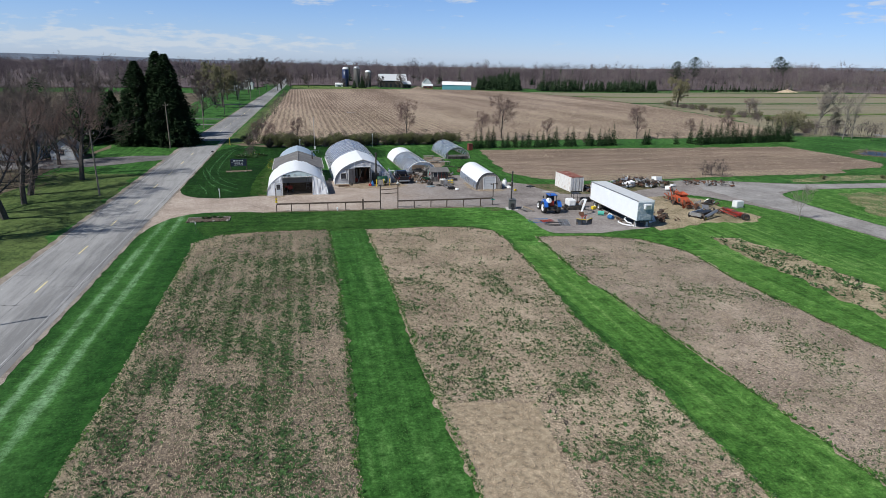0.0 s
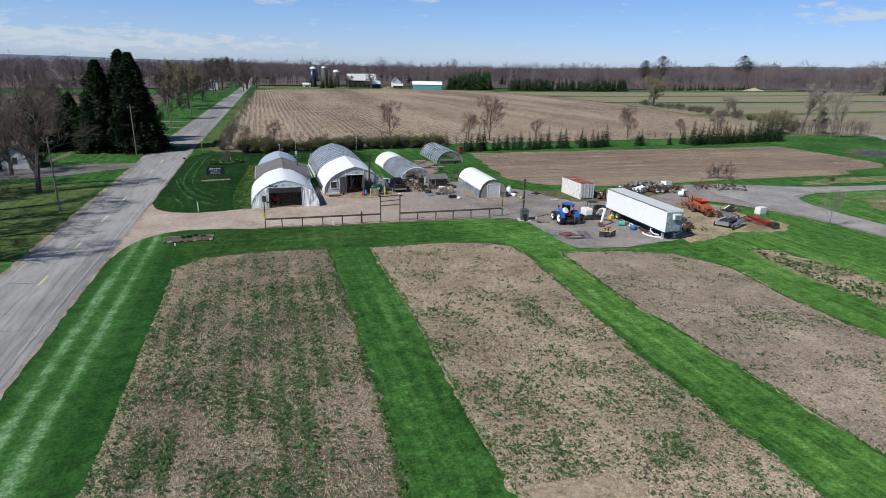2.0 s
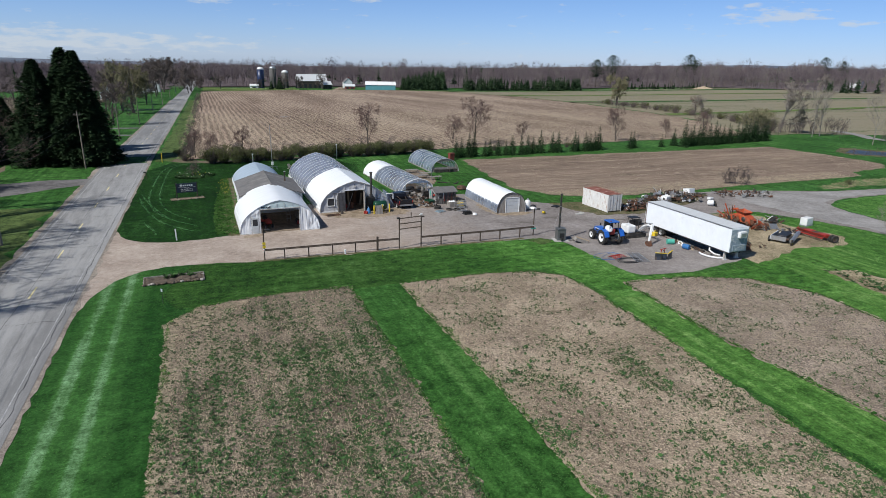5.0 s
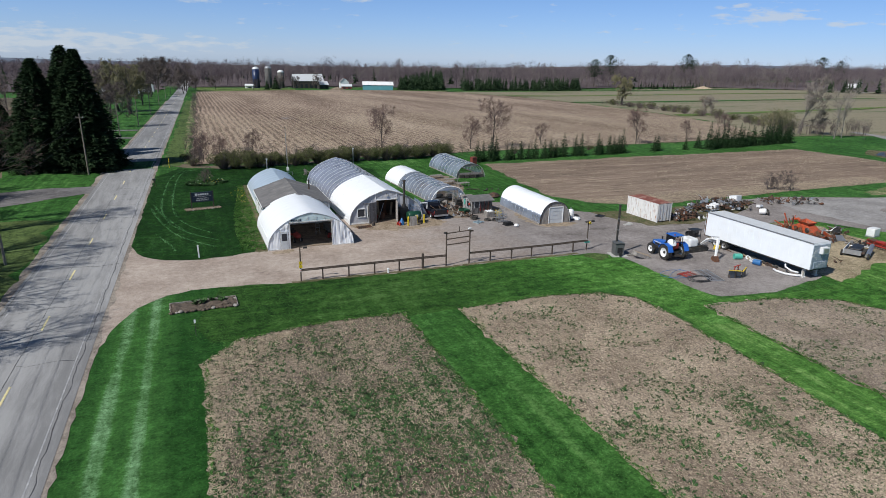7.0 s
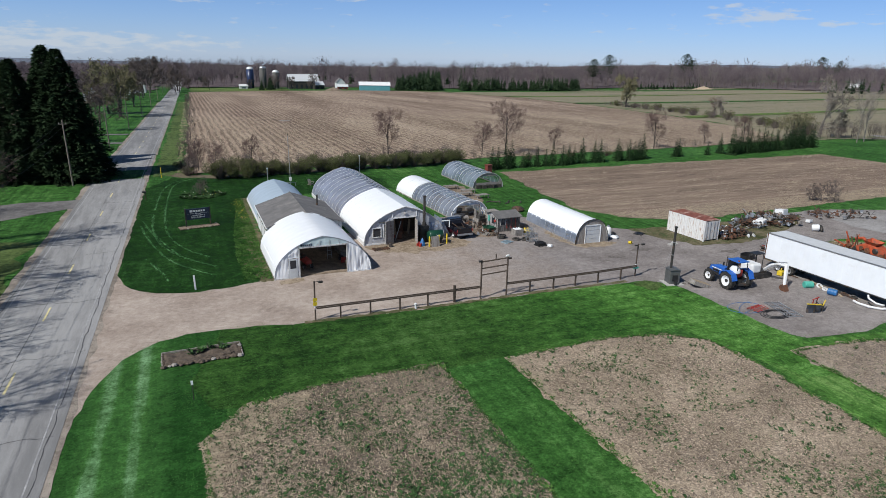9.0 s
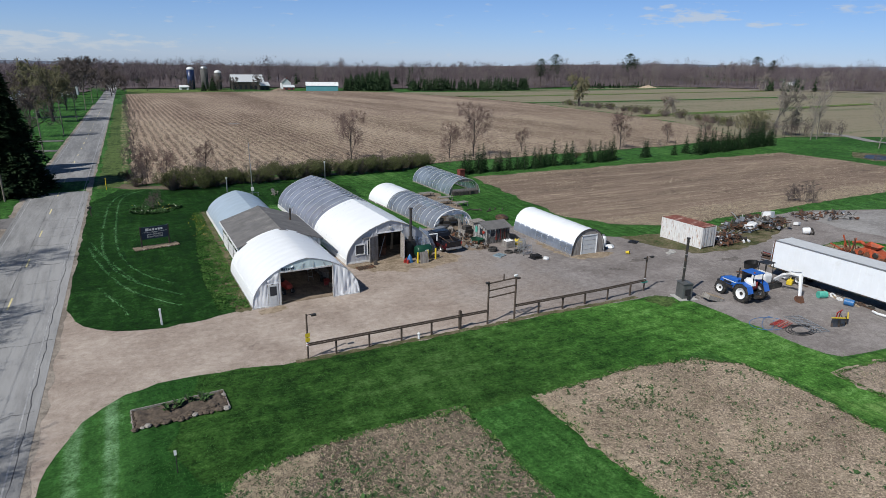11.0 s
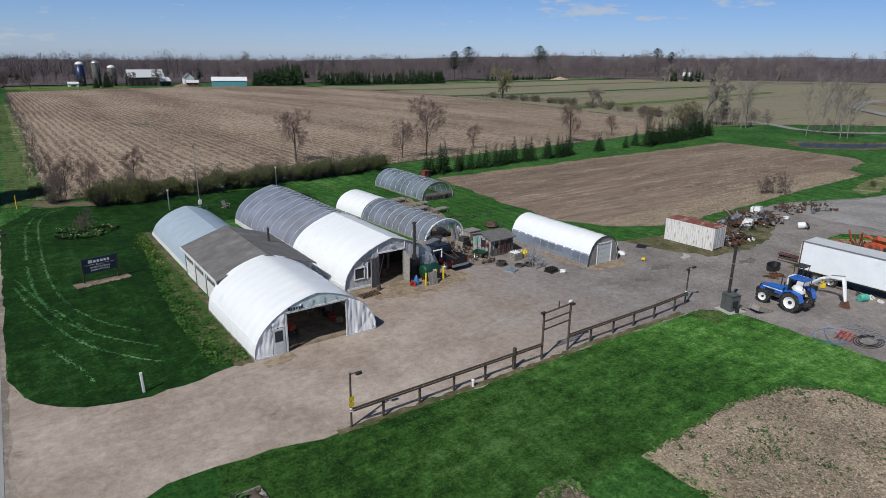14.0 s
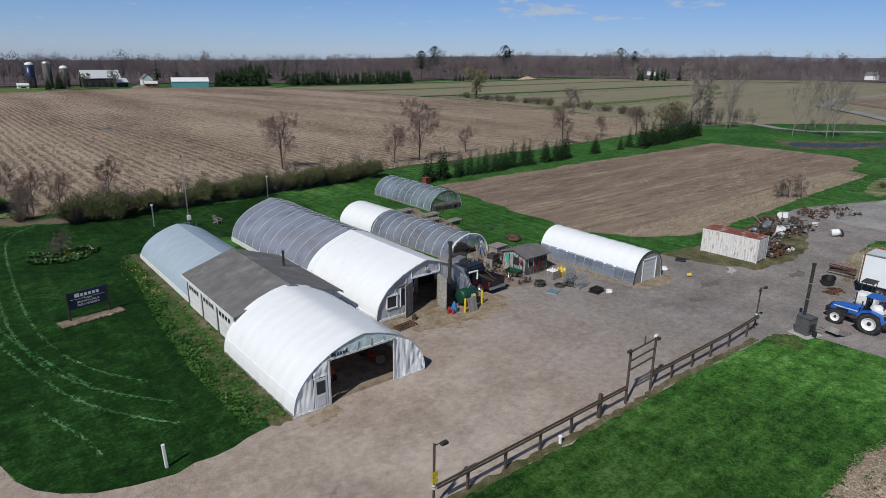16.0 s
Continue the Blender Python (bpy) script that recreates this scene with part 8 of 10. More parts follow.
mast = thing("antenna_mast", pose(3.4, 148.6, 0, 0, -1.0, 0), "thin grey antenna mast with small equipment boxes", "mast")
part("pole", Build().tube([(0, 0, 0), (0, 0, 8.4)], [0.07, 0.045], 8), M_STEEL, mast)
part("box", Build().box(-0.22, 0.22, -0.3, -0.05, 0.9, 1.5), M_WHITE, mast, bevel=0.02)
part("tip", Build().tube([(0, 0, 8.4), (0, 0, 8.8)], 0.06, 6), M_DARKSTEEL, mast)
part("meter_rack", Build().box(-0.9, 0.9, -0.05, 0.05, 0.5, 0.62).box(-0.85, -0.75, -0.06, 0.06, 0, 0.6).box(0.75, 0.85, -0.06, 0.06, 0, 0.6), M_STEEL, mast)
for x, y, h in ((0.0, 151.1, 2.6), (17.9, 158.4, 3.0)):
    v = thing("vent_pipe", pose(x, y, 0), "grey vent pipe with a cap on the lawn", "pipe", "vent pipes")
    part("pipe", Build().tube([(0, 0, 0), (0, 0, h)], 0.09, 8), M_STEEL, v)
    part("cap", Build().tube([(0, 0, h), (0, 0, h + 0.18)], 0.16, 8), M_SIDING, v)
solo("red_stove_box", Build().box(-0.55, 0.55, -0.45, 0.45, 0, 1.55).box(-0.62, 0.62, -0.52, 0.52, 1.5, 1.62), M_REDWOOD, "rust-red metal box behind the hoop house", "stove", bevel=0.02, m=pose(41.3, 150.5, 0, 0, 0, 12))

# ---- yard clutter ----
def tyre(r=0.42, w=0.22):
    n, rows = 20, []
    prof = [(r * 0.62, -w * 0.4), (r * 0.85, -w / 2), (r, -w * 0.34), (r, w * 0.34), (r * 0.85, w / 2), (r * 0.62, w * 0.4), (r * 0.66, 0)]
    for k in range(n):
        a = k * math.tau / n
        rows.append([(p * math.cos(a), p * math.sin(a), z + w / 2) for p, z in prof])
    rows.append(rows[0])
    return Build().grid(rows, closed=True)


TYRES = thing("tyre_pile", pose(0, 0, 0), "worn black tyres lying about the yard", "tyres")


def old_tyre(x, y, z=0.0, tilt=0, r=0.42):
    return part("tyre", tyre(r), M_RUBBER, TYRES, m=pose(x, y, z, tilt, 0, x * 40))


for x, y, z, t, r in ((22.6, 108.8, 0.02, 0, 0.52), (22.65, 108.75, 0.26, 2, 0.5), (24.0, 107.5, 0.02, 0, 0.5), (25.0, 107.1, 0.05, 8, 0.5)):
    old_tyre(x, y, z, t, r)


def pallet(x, y, turn, mat, label, z=0.0):
    ob = thing("pallet", pose(x, y, z, 0, 0, turn), label, "pallet")
    for k in range(7):
        part("slat", Build().box(-0.6, 0.6, -0.5 + k * 0.155, -0.4 + k * 0.155, 0.11, 0.135), mat, ob)
    for k in range(3):
        part("bearer", Build().box(-0.6 + k * 0.55, -0.5 + k * 0.55, -0.5, 0.53, 0.0, 0.11), mat, ob)
    return ob


M_BLUEWOOD = plain("faded_blue_wood", (0.25, 0.33, 0.38), 0.85, vary=0.2, size=0.2)
pallet(22.4, 106.9, 25, M_BLUEWOOD, "faded blue wooden pallet on the gravel")
pallet(25.6, 104.5, 10, M_BLACK, "black plastic pallet under dark pots")
pallet(40.4, 104.9, 30, M_BLACK, "dark pallet lying on the gravel")
pallet(21.6, 111.2, 70, M_BOARD, "grey pallet beside the shed")
r2 = random.Random(12)
for k in range(12):
    solo("plant_pot", Build().lathe([(0.1, 0), (0.14, 0.24), (0.15, 0.26), (0.12, 0.25), (0.09, 0.03)], 9), M_BLACK, "black plastic plant pot on a pallet", "plant pot", "pots on the pallet",
         m=pose(25.15 + (k % 4) * 0.3, 104.2 + (k // 4) * 0.32, 0.135))
solo("white_sack", stone_mesh(7, 0.4), M_PLASTICBAG, "crumpled white sack on the ground", "sack", m=pose(26.4, 103.7, -0.05))


def wire_cart(x, y, turn):
    ob = thing("wire_cart", pose(x, y, 0, 0, 0, turn), "galvanised wire shelf cart for plants", "cart", "plant carts")
    for sx in (-0.6, 0.6):
        for sy in (-0.3, 0.3):
            part("upright", Build().tube([(sx, sy, 0.1), (sx, sy, 1.35)], 0.025, 5), M_STEEL, ob)
            part("castor", Build().tube([(sx - 0.02, sy, 0.05), (sx + 0.02, sy, 0.05)], 0.05, 8), M_RUBBER, ob)
    for z in (0.15, 0.6, 1.05):
        b = Build().box(-0.6, 0.6, -0.32, -0.28, z, z + 0.04).box(-0.6, 0.6, 0.28, 0.32, z, z + 0.04)
        for k in range(13):
            b.box(-0.6 + k * 0.1, -0.585 + k * 0.1, -0.3, 0.3, z + 0.01, z + 0.025)
        part("shelf", b, M_STEEL, ob)


wire_cart(25.6, 107.7, 18)
wire_cart(25.4, 106.2, 8)
wire_cart(26.3, 108.3, 40)

bin_ = thing("crate", pose(25.2, 109.5, 0, 0, 0, 5), "grey slatted crate full of white jugs", "crate")
for k in range(5):
    for s in (-1, 1):
        part("slat", Build().box(-0.6, 0.6, s * 0.5 - 0.02, s * 0.5 + 0.02, 0.05 + k * 0.16, 0.18 + k * 0.16), M_BOARD, bin_)
        part("slat", Build().box(s * 0.6 - 0.02, s * 0.6 + 0.02, -0.5, 0.5, 0.05 + k * 0.16, 0.18 + k * 0.16), M_BOARD, bin_)
part("floor", Build().box(-0.58, 0.58, -0.48, 0.48, 0.02, 0.08), M_BOARD, bin_)


def jug(x, y, z, mat, label, s=1.0):
    solo("jug", Build().lathe([(0.11, 0), (0.13, 0.05), (0.13, 0.26), (0.05, 0.36), (0.04, 0.42)], 9), mat, label, "jug", "jugs", m=pose(x, y, z, 0, 0, 0) @ Matrix.Diagonal((s, s, s, 1)))


for k in range(9):
    jug(24.85 + (k % 3) * 0.33, 109.2 + (k // 3) * 0.3, 0.5, M_WHITE, "white plastic jug in a crate")
for k in range(4):
    jug(26.4 + (k % 2) * 0.45, 109.4 + (k // 2) * 0.4, 0, M_YELLOW, "yellow plastic drum beside the hoop house", 1.9)


def drum(x, y, mat, label, lying=None, r=0.29, h=0.88):
    rows = [(r * 0.9, 0), (r, 0.03), (r, h * 0.32), (r * 1.03, h * 0.34), (r, h * 0.36), (r, h * 0.64), (r * 1.03, h * 0.66), (r, h * 0.68), (r, h - 0.03), (r * 0.9, h)]
    m = pose(x, y, 0) if lying is None else pose(x, y, r, 0, 0, lying) @ pose(0, 0, 0, 90, 0, 0) @ pose(0, 0, -h / 2)
    return solo("drum", Build().lathe(rows, 16), mat, label, "drum", "", m=m)


drum(43.5, 83.2, M_TEAL, "teal plastic drum lying beside the trailer", 70, 0.33, 0.85)
drum(43.9, 80.9, M_BLUEPLASTIC, "blue plastic drum lying beside the trailer", 20, 0.31, 0.8)
solo("yellow_pump", Build().box(-0.35, 0.35, -0.25, 0.25, 0.05, 0.5).tube([(0, 0, 0.5), (0.1, 0, 0.75)], 0.06, 6), M_YELLOW, "small yellow pump beside the trailer", "pump", bevel=0.04, m=pose(44.1, 86.9, 0, 0, 0, 20))
solo("yellow_bucket", Build().lathe([(0.15, 0), (0.19, 0.38), (0.2, 0.4), (0.17, 0.4), (0.13, 0.03)], 12), M_YELLOW, "yellow bucket tipped on the gravel", "bucket", m=pose(36.2, 101.7, 0.18, 80, 0, 30))

# fuel tank behind yellow bollards
tank = thing("fuel_tank", pose(14.05, 109.35, 0, 0, 0, 4), "green fuel tank on legs behind bollards", "tank")
part("shell", Build().lathe([(0.3, -0.95), (0.55, -0.88), (0.62, -0.8), (0.62, 0.8), (0.55, 0.88), (0.3, 0.95)], 18, pose(0, 0, 1.0, 0, 90, 0)), M_GREEN, tank, "green cylinder", smooth=True)
for x in (-0.6, 0.6):
    for y in (-0.35, 0.35):
        part("leg", Build().box(x - 0.05, x + 0.05, y - 0.05, y + 0.05, 0, 0.6), M_DARKSTEEL, tank)
part("filler", Build().tube([(0.1, 0, 1.6), (0.1, 0, 1.78)], 0.07, 8), M_STEEL, tank)
part("mark", Build().box(-0.1, 0.35, -0.635, -0.62, 0.95, 1.2), M_WHITE, tank, "white mark on the tank")
for x, y in ((12.9, 108.25), (14.2, 108.5), (15.3, 108.8)):
    bo = thing("bollard", pose(x, y, 0), "yellow steel bollard by the fuel tank", "bollard", "bollards")
    part("post", Build().lathe([(0.1, 0), (0.1, 1.15), (0.08, 1.22), (0.02, 1.25)], 10), M_YELLOW, bo)
solo("leaning_board", Build().box(-0.5, 0.5, -0.02, 0.02, 0, 1.25), M_BOARD, "grey board leaning on a bollard", "board", m=pose(13.6, 107.95, 0, -14, 0, 4))
solo("blue_tarp_bundle", Build().lathe([(0.35, 0), (0.32, 0.3), (0.15, 0.75), (0.03, 0.95)], 7), M_BLUEPLASTIC, "blue tarpaulin bundle by the boiler", "tarpaulin", m=pose(12.25, 108.9, 0))
for k, (x, y) in enumerate(((11.7, 108.9), (11.9, 108.6), (12.0, 109.2))):
    solo("fuel_can", Build().box(-0.14, 0.14, -0.1, 0.1, 0, 0.36).tube([(0.08, 0, 0.36), (0.12, 0, 0.46)], 0.03, 6), M_RED, "red fuel can on the ground", "fuel can", "fuel cans", bevel=0.02, m=pose(x, y, 0, 0, 0, k * 40))
rack = thing("harrow_section", pose(7.2, 108.9, 0, 0, 0, 8), "dark iron harrow section lying by the door", "harrow")
for k in range(4):
    part("bar", Build().box(-0.95, 0.95, -0.4 + k * 0.26, -0.36 + k * 0.26, 0.12, 0.17), M_BROWNRUST, rack)
for k in range(7):
    part("tine_bar", Build().box(-0.9 + k * 0.3, -0.86 + k * 0.3, -0.42, 0.44, 0.0, 0.2), M_BROWNRUST, rack)
solo("stump_block", Build().lathe([(0.22, 0), (0.2, 0.4), (0.15, 0.48)], 9), M_BARK, "short wooden block beside the door", "block", m=pose(8.6, 109.6, 0))

# propane cylinder and its cover beside the small hoop house
lp = thing("propane_tank", pose(35.4, 104.8, 0, 0, 0, 20), "white upright propane tank beside the hoop house", "tank")
part("shell", Build().lathe([(0.35, 0.1), (0.42, 0.2), (0.42, 1.15), (0.3, 1.38), (0.1, 1.45)], 14), M_WHITE, lp, smooth=True)
part("foot_ring", Build().lathe([(0.33, 0), (0.33, 0.12)], 14), M_STEEL, lp)
part("valve_collar", Build().lathe([(0.14, 1.42), (0.14, 1.62)], 10), M_STEEL, lp)
solo("folded_sheet", stone_mesh(12, 0.55), M_PLASTICBAG, "crumpled white plastic sheet beside the tank", "plastic sheet", m=pose(36.1, 104.3, -0.1))
solo("black_bag", stone_mesh(14, 0.45), M_BLACK, "black sack behind the propane tank", "sack", m=pose(36.9, 105.8, -0.05))

# green cart and boxes left of the garden shed
cart = thing("garden_cart", pose(22.6, 112.2, 0, 0, 0, 15) @ Matrix.Scale(0.66, 4), "green metal cart piled with tools", "cart")
part("tub", Build().add([(-0.6, -0.9, 0.35), (0.6, -0.9, 0.35), (0.6, 0.9, 0.35), (-0.6, 0.9, 0.35), (-0.75, -1.1, 0.95), (0.75, -1.1, 0.95), (0.75, 1.1, 0.95), (-0.75, 1.1, 0.95)], [(0, 3, 2, 1), (0, 1, 5, 4), (1, 2, 6, 5), (2, 3, 7, 6), (3, 0, 4, 7)]), M_GREEN, cart, "green tub")
for s in (-1, 1):
    wheel(cart, s * 0.7, 0.0, 0.28, 0.15, "grey rim", M_STEEL)
part("shafts", Build().tube([(-0.4, -1.0, 0.5), (-0.5, -2.2, 0.9)], 0.03, 5).tube([(0.4, -1.0, 0.5), (0.5, -2.3, 1.0)], 0.03, 5), M_DARKSTEEL, cart)
r2 = random.Random(17)
for k in range(9):
    x, y = r2.uniform(20.0, 23.0), r2.uniform(115.0, 119.5)
    w, d, h = r2.uniform(0.3, 0.7), r2.uniform(0.3, 0.6), r2.uniform(0.25, 0.9)
    solo("wooden_box", Build().box(-w, w, -d, d, 0, h).box(-w - 0.02, w + 0.02, -d - 0.02, d + 0.02, h - 0.05, h + 0.02), r2.choice([M_BOARD, M_DARK, M_DARKSTEEL]), "worn box among clutter by the hoop house", "box", "boxes by the hoop house", bevel=0.01, m=pose(x, y, 0, 0, 0, r2.uniform(0, 90)))
for k in range(9):
    x = 23.3 + k * 0.22
    solo("plank", Build().box(-0.07, 0.07, -0.02, 0.02, 0, r2.uniform(1.1, 1.7)), M_BOARD, "grey plank leaning in a row", "plank", "leaning planks", m=pose(x, 118.2 + r2.uniform(-.1, .1), 0, -22 - r2.uniform(0, 12), r2.uniform(-14, 14), 0))
solo("orange_sled", Build().lathe([(0.05, 0), (0.38, 0.05), (0.5, 0.2), (0.42, 0.2), (0.3, 0.08)], 14, Matrix.Diagonal((1.7, 0.8, 1, 1))), M_ORANGE, "orange plastic sled on the ground", "sled", m=pose(23.6, 116.2, 0.01, 0, 0, 12))
solo("grey_chest", Build().box(-0.7, 0.7, -0.4, 0.4, 0, 0.8).box(-0.74, 0.74, -0.44, 0.44, 0.8, 0.92), M_STEEL, "grey metal chest by the hoop house", "chest", bevel=0.02, m=pose(20.2, 117.6, 0, 0, 0, 20))
solo("grey_hutch", Build().box(-0.75, 0.75, -0.6, 0.6, 0, 1.2).box(-0.85, 0.85, -0.7, 0.7, 1.2, 1.3), M_BOARD, "grey wooden hutch behind the shed", "hutch", bevel=0.02, m=pose(25.6, 117.6, 0, 0, 0, 5))
drum(24.6, 118.9, M_BLUEPLASTIC, "blue plastic drum behind the shed")
solo("dark_hutch", Build().box(-0.6, 0.6, -0.5, 0.5, 0, 0.9).box(-0.5, 0.5, -0.4, 0.4, 0.9, 1.3), M_DARK, "dark stacked crates beside the shed", "crates", bevel=0.02, m=pose(23.0, 115.6, 0, 0, 0, 12))
solo("brush_heap", stone_mesh(31, 1.0), M_BROWNRUST, "low heap of brush behind the hoop house", "brush heap", m=pose(31.5, 121.0, -0.25))


def bench(x, y, turn, mat):
    ob = thing("plant_bench", pose(x, y, 0, 0, 0, turn), "low grey slatted plant bench", "bench", "plant benches")
    for k in range(6):
        part("slat", Build().box(-1.2, 1.2, -0.55 + k * 0.19, -0.4 + k * 0.19, 0.55, 0.6), mat, ob)
    for sx in (-1.0, 1.0):
        for sy in (-0.45, 0.45):
            part("leg", Build().box(sx - 0.05, sx + 0.05, sy - 0.05, sy + 0.05, 0, 0.55), mat, ob)


for x, y, t in ((28.4, 138.4, 4), (28.3, 132.4, 2), (30.2, 130.4, 10), (29.8, 134.6, 3)):
    bench(x, y, t, M_BOARD)
for k in range(7):
    solo("scrap_log", Build().tube([(-0.5, 0, 0.1), (0.5, 0.1, 0.1)], [0.1, 0.08], 6), M_BARK, "short dark log in the grass", "log", "logs", m=pose(30 + k * 0.8, 126.5 + r2.uniform(-1, 1), 0, 0, 0, r2.uniform(0, 180)))
for k in range(5):
    solo("bench_box", Build().box(-0.4, 0.4, -0.3, 0.3, 0, 0.6), M_DARK, "dark crate in the open hoop house front", "crate", "crates at the hoop house", bevel=0.02, m=pose(33 + k * 0.95, 137.2 + r2.uniform(-0.3, 0.3), 0, 0, 0, r2.uniform(-20, 20)))

# slab box and rubble beside the boiler
slab = thing("tipped_crate", pose(33.3, 87.1, 0.05, 0, 18, -12), "broken wooden crate tipped on its side", "crate")
for k in range(4):
    part("board", Build().box(-0.9, 0.9, -0.45 + k * 0.24, -0.25 + k * 0.24, 0.42, 0.46), M_LUMBER, slab)
part("side", Build().box(-0.9, 0.9, -0.48, -0.44, 0.05, 0.44), M_BOARD, slab)
part("end", Build().box(-0.92, -0.88, -0.48, 0.5, 0.02, 0.46), M_BOARD, slab)
for k in range(8):
    solo("loose_board", Build().box(-0.5, 0.5, -0.06, 0.06, 0.01, 0.04), M_BOARD, "loose board on the ground", "board", "loose boards", m=pose(32.4 + r2.uniform(-0.5, 1.6), 88.2 + r2.uniform(-0.4, 0.4), 0.01 + k * 0.012, 0, 0, r2.uniform(0, 180)))

# implements lying in front of the tractor
grate = thing("steel_grate", pose(36.1, 79.8, 0.02, 0, 0, 75), "galvanised ladder-like steel grate on the gravel", "grate")
for y in (-0.7, 0.0, 0.7):
    part("rail", Build().box(-1.7, 1.7, y - 0.04, y + 0.04, 0.0, 0.09), M_STEEL, grate)
for k in range(11):
    part("rung", Build().box(-1.68 + k * 0.33, -1.63 + k * 0.33, -0.7, 0.7, 0.02, 0.07), M_STEEL, grate)
h2 = thing("garden_harrow", pose(33.9, 80.6, 0, 0, 0, 10), "red spring tine frame on the ground", "harrow")
for k in range(4):
    part("beam", Build().tube([(-0.9, -0.5 + k * 0.33, 0.16), (0.9, -0.5 + k * 0.33, 0.16)], 0.035, 5), M_RED, h2)
for k in range(6):
    part("tine", Build().tube([(-0.8 + k * 0.32, -0.55, 0.16), (-0.8 + k * 0.32, 0.1, 0.28), (-0.75 + k * 0.32, 0.6, 0.02)], 0.025, 4), M_RED, h2)
hose = Build()
for k, rr in enumerate((1.15, 0.95, 0.75)):
    hose.tube([(34.5 + rr * 1.3 * math.cos(a * math.tau / 28), 79.2 + rr * 0.8 * math.sin(a * math.tau / 28), 0.05 + 0.03 * k) for a in range(27)], 0.035, 5)
solo("hose_coil", hose, M_BLACK, "loose coils of black hose on the gravel", "hose")
hose = Build()
for k, rr in enumerate((1.5, 1.2)):
    hose.tube([(33.2 + rr * 1.2 * math.cos(a * math.tau / 26), 81.3 + rr * 0.8 * math.sin(a * math.tau / 26 + k), 0.03 + 0.02 * k) for a in range(24)], 0.022, 4)
solo("hose_coil", hose, M_BLUEPLASTIC, "loose loops of faded blue hose on the gravel", "hose")
plow = thing("snow_plow", pose(38.7, 78.1, 0, 0, 0, 6), "dark steel V-shaped snow plough with yellow top edges", "plough")
m_blade = plain("worn_blue_grey_steel", (0.06, 0.075, 0.10), 0.45, 0.3, 0.2, dirt=(0.13, 0.10, 0.08), dirt_amount=0.3)
for sd in (-1, 1):
    wing = pose(0, 0, 0, 0, 0, sd * 24 if sd > 0 else 180 - 24)
    part("blade", Build().grid([[(x, -0.08 - 0.30 * ((z - 0.45) ** 2) * sd, z) for z in np.linspace(0.02, 0.72 + 0.10 * x, 6)] for x in np.linspace(0.0, 1.35, 6)]), m_blade, plow, "curved dark plough wing", m=wing)
    part("edge_bar", Build().box(0.02, 1.36, -0.13, -0.03, 0.0, 0.07, pose(0, 0, 0.72, 0, -4, 0)), M_YELLOW, plow, "yellow top edge", m=wing)
    part("rib", Build().box(0.62, 0.68, -0.1, 0.12, 0.05, 0.7), M_DARKSTEEL, plow, m=wing)
part("frame", Build().box(-0.4, 0.4, 0.1, 0.9, 0.14, 0.26), M_DARKSTEEL, plow)
part("mast", Build().tube([(-0.3, 0.75, 0.15), (-0.25, 0.65, 1.15)], 0.05, 6).tube([(0.3, 0.75, 0.15), (0.25, 0.65, 1.15)], 0.05, 6).tube([(-0.45, 0.65, 1.1), (0.5, 0.65, 1.2)], 0.05, 6), M_RED, plow, "dull red mast")
part("ram", Build().tube([(0.0, 0.6, 1.0), (0.0, 0.05, 0.45)], 0.045, 6), M_BLACK, plow)

# white ducts and lumber under the trailer
duct = thing("white_duct", pose(44.4, 77.8, 0), "curved white plastic drain pipes by the trailer", "pipe")
part("pipe", Build().tube([(1.0, -1.5, 0.16), (0.2, -1.2, 0.16), (-0.4, -0.4, 0.16), (-0.5, 0.6, 0.16), (-0.3, 1.1, 0.16)], 0.11, 8), M_WHITE, duct)
part("pipe", Build().tube([(0.6, -1.1, 0.4), (0.1, -0.7, 0.5), (0.0, 0.0, 0.75), (0.3, 0.3, 0.9)], 0.09, 8), M_WHITE, duct)
for k in range(9):
    solo("timber", Build().box(-1.1, 1.1, -0.07, 0.07, 0, 0.1), r2.choice([M_BOARD, M_LUMBER, M_BROWNRUST]), "old timber stored under the trailer", "timber", "timbers under the trailer", m=pose(45.3 + r2.uniform(-0.5, 0.6), 79 + k * 1.1, 0.01, 0, 0, 75 + r2.uniform(-25, 25)))
for k in range(6):
    solo("coiled_belt", tyre(0.3 + 0.05 * (k % 3), 0.16), r2.choice([M_DARK, M_BROWNRUST, M_PLASTICBAG]), "coil among things under the trailer", "coil", "coils under the trailer", m=pose(44.9 + r2.uniform(-0.6, 0.4), 79.6 + k * 0.85, 0.0, r2.uniform(0, 40), 0, 0))
trough = thing("stock_tank", pose(45.3, 92.3, 0, 0, 0, 10), "oval black stock tank behind the trailer", "tank")
part("tub", Build().lathe([(0.9, 0), (1.0, 0.6), (1.03, 0.62), (0.96, 0.6), (0.86, 0.06)], 20, Matrix.Diagonal((1.1, 0.6, 1, 1))), M_BLACK, trough)
for k in range(6):
    solo("scrap_iron", Build().tube([(-0.6, 0, 0.12), (0.0, 0.15, 0.3), (0.6, 0, 0.1)], 0.06, 5).box(-0.2, 0.2, -0.3, 0.3, 0.02, 0.22), M_RUST, "rusty iron scrap behind the trailer", "scrap", "scrap behind the trailer", m=pose(42.8 + r2.uniform(-0.8, 1.4), 91.4 + r2.uniform(-0.6, 0.6), 0, 0, 0, r2.uniform(0, 360)))
for k in range(10):
    solo("rail_stack", Build().box(-0.05, 0.05, -1.2, 1.2, 0, 0.12), r2.choice([M_RED, M_STEEL, M_BROWNRUST]), "steel rail on a rack behind the trailer", "rail", "rail stack", m=pose(48.6 + r2.uniform(-0.15, 0.15), 92.3, 0.02 + k * 0.12, 0, 0, r2.uniform(-8, 8)))

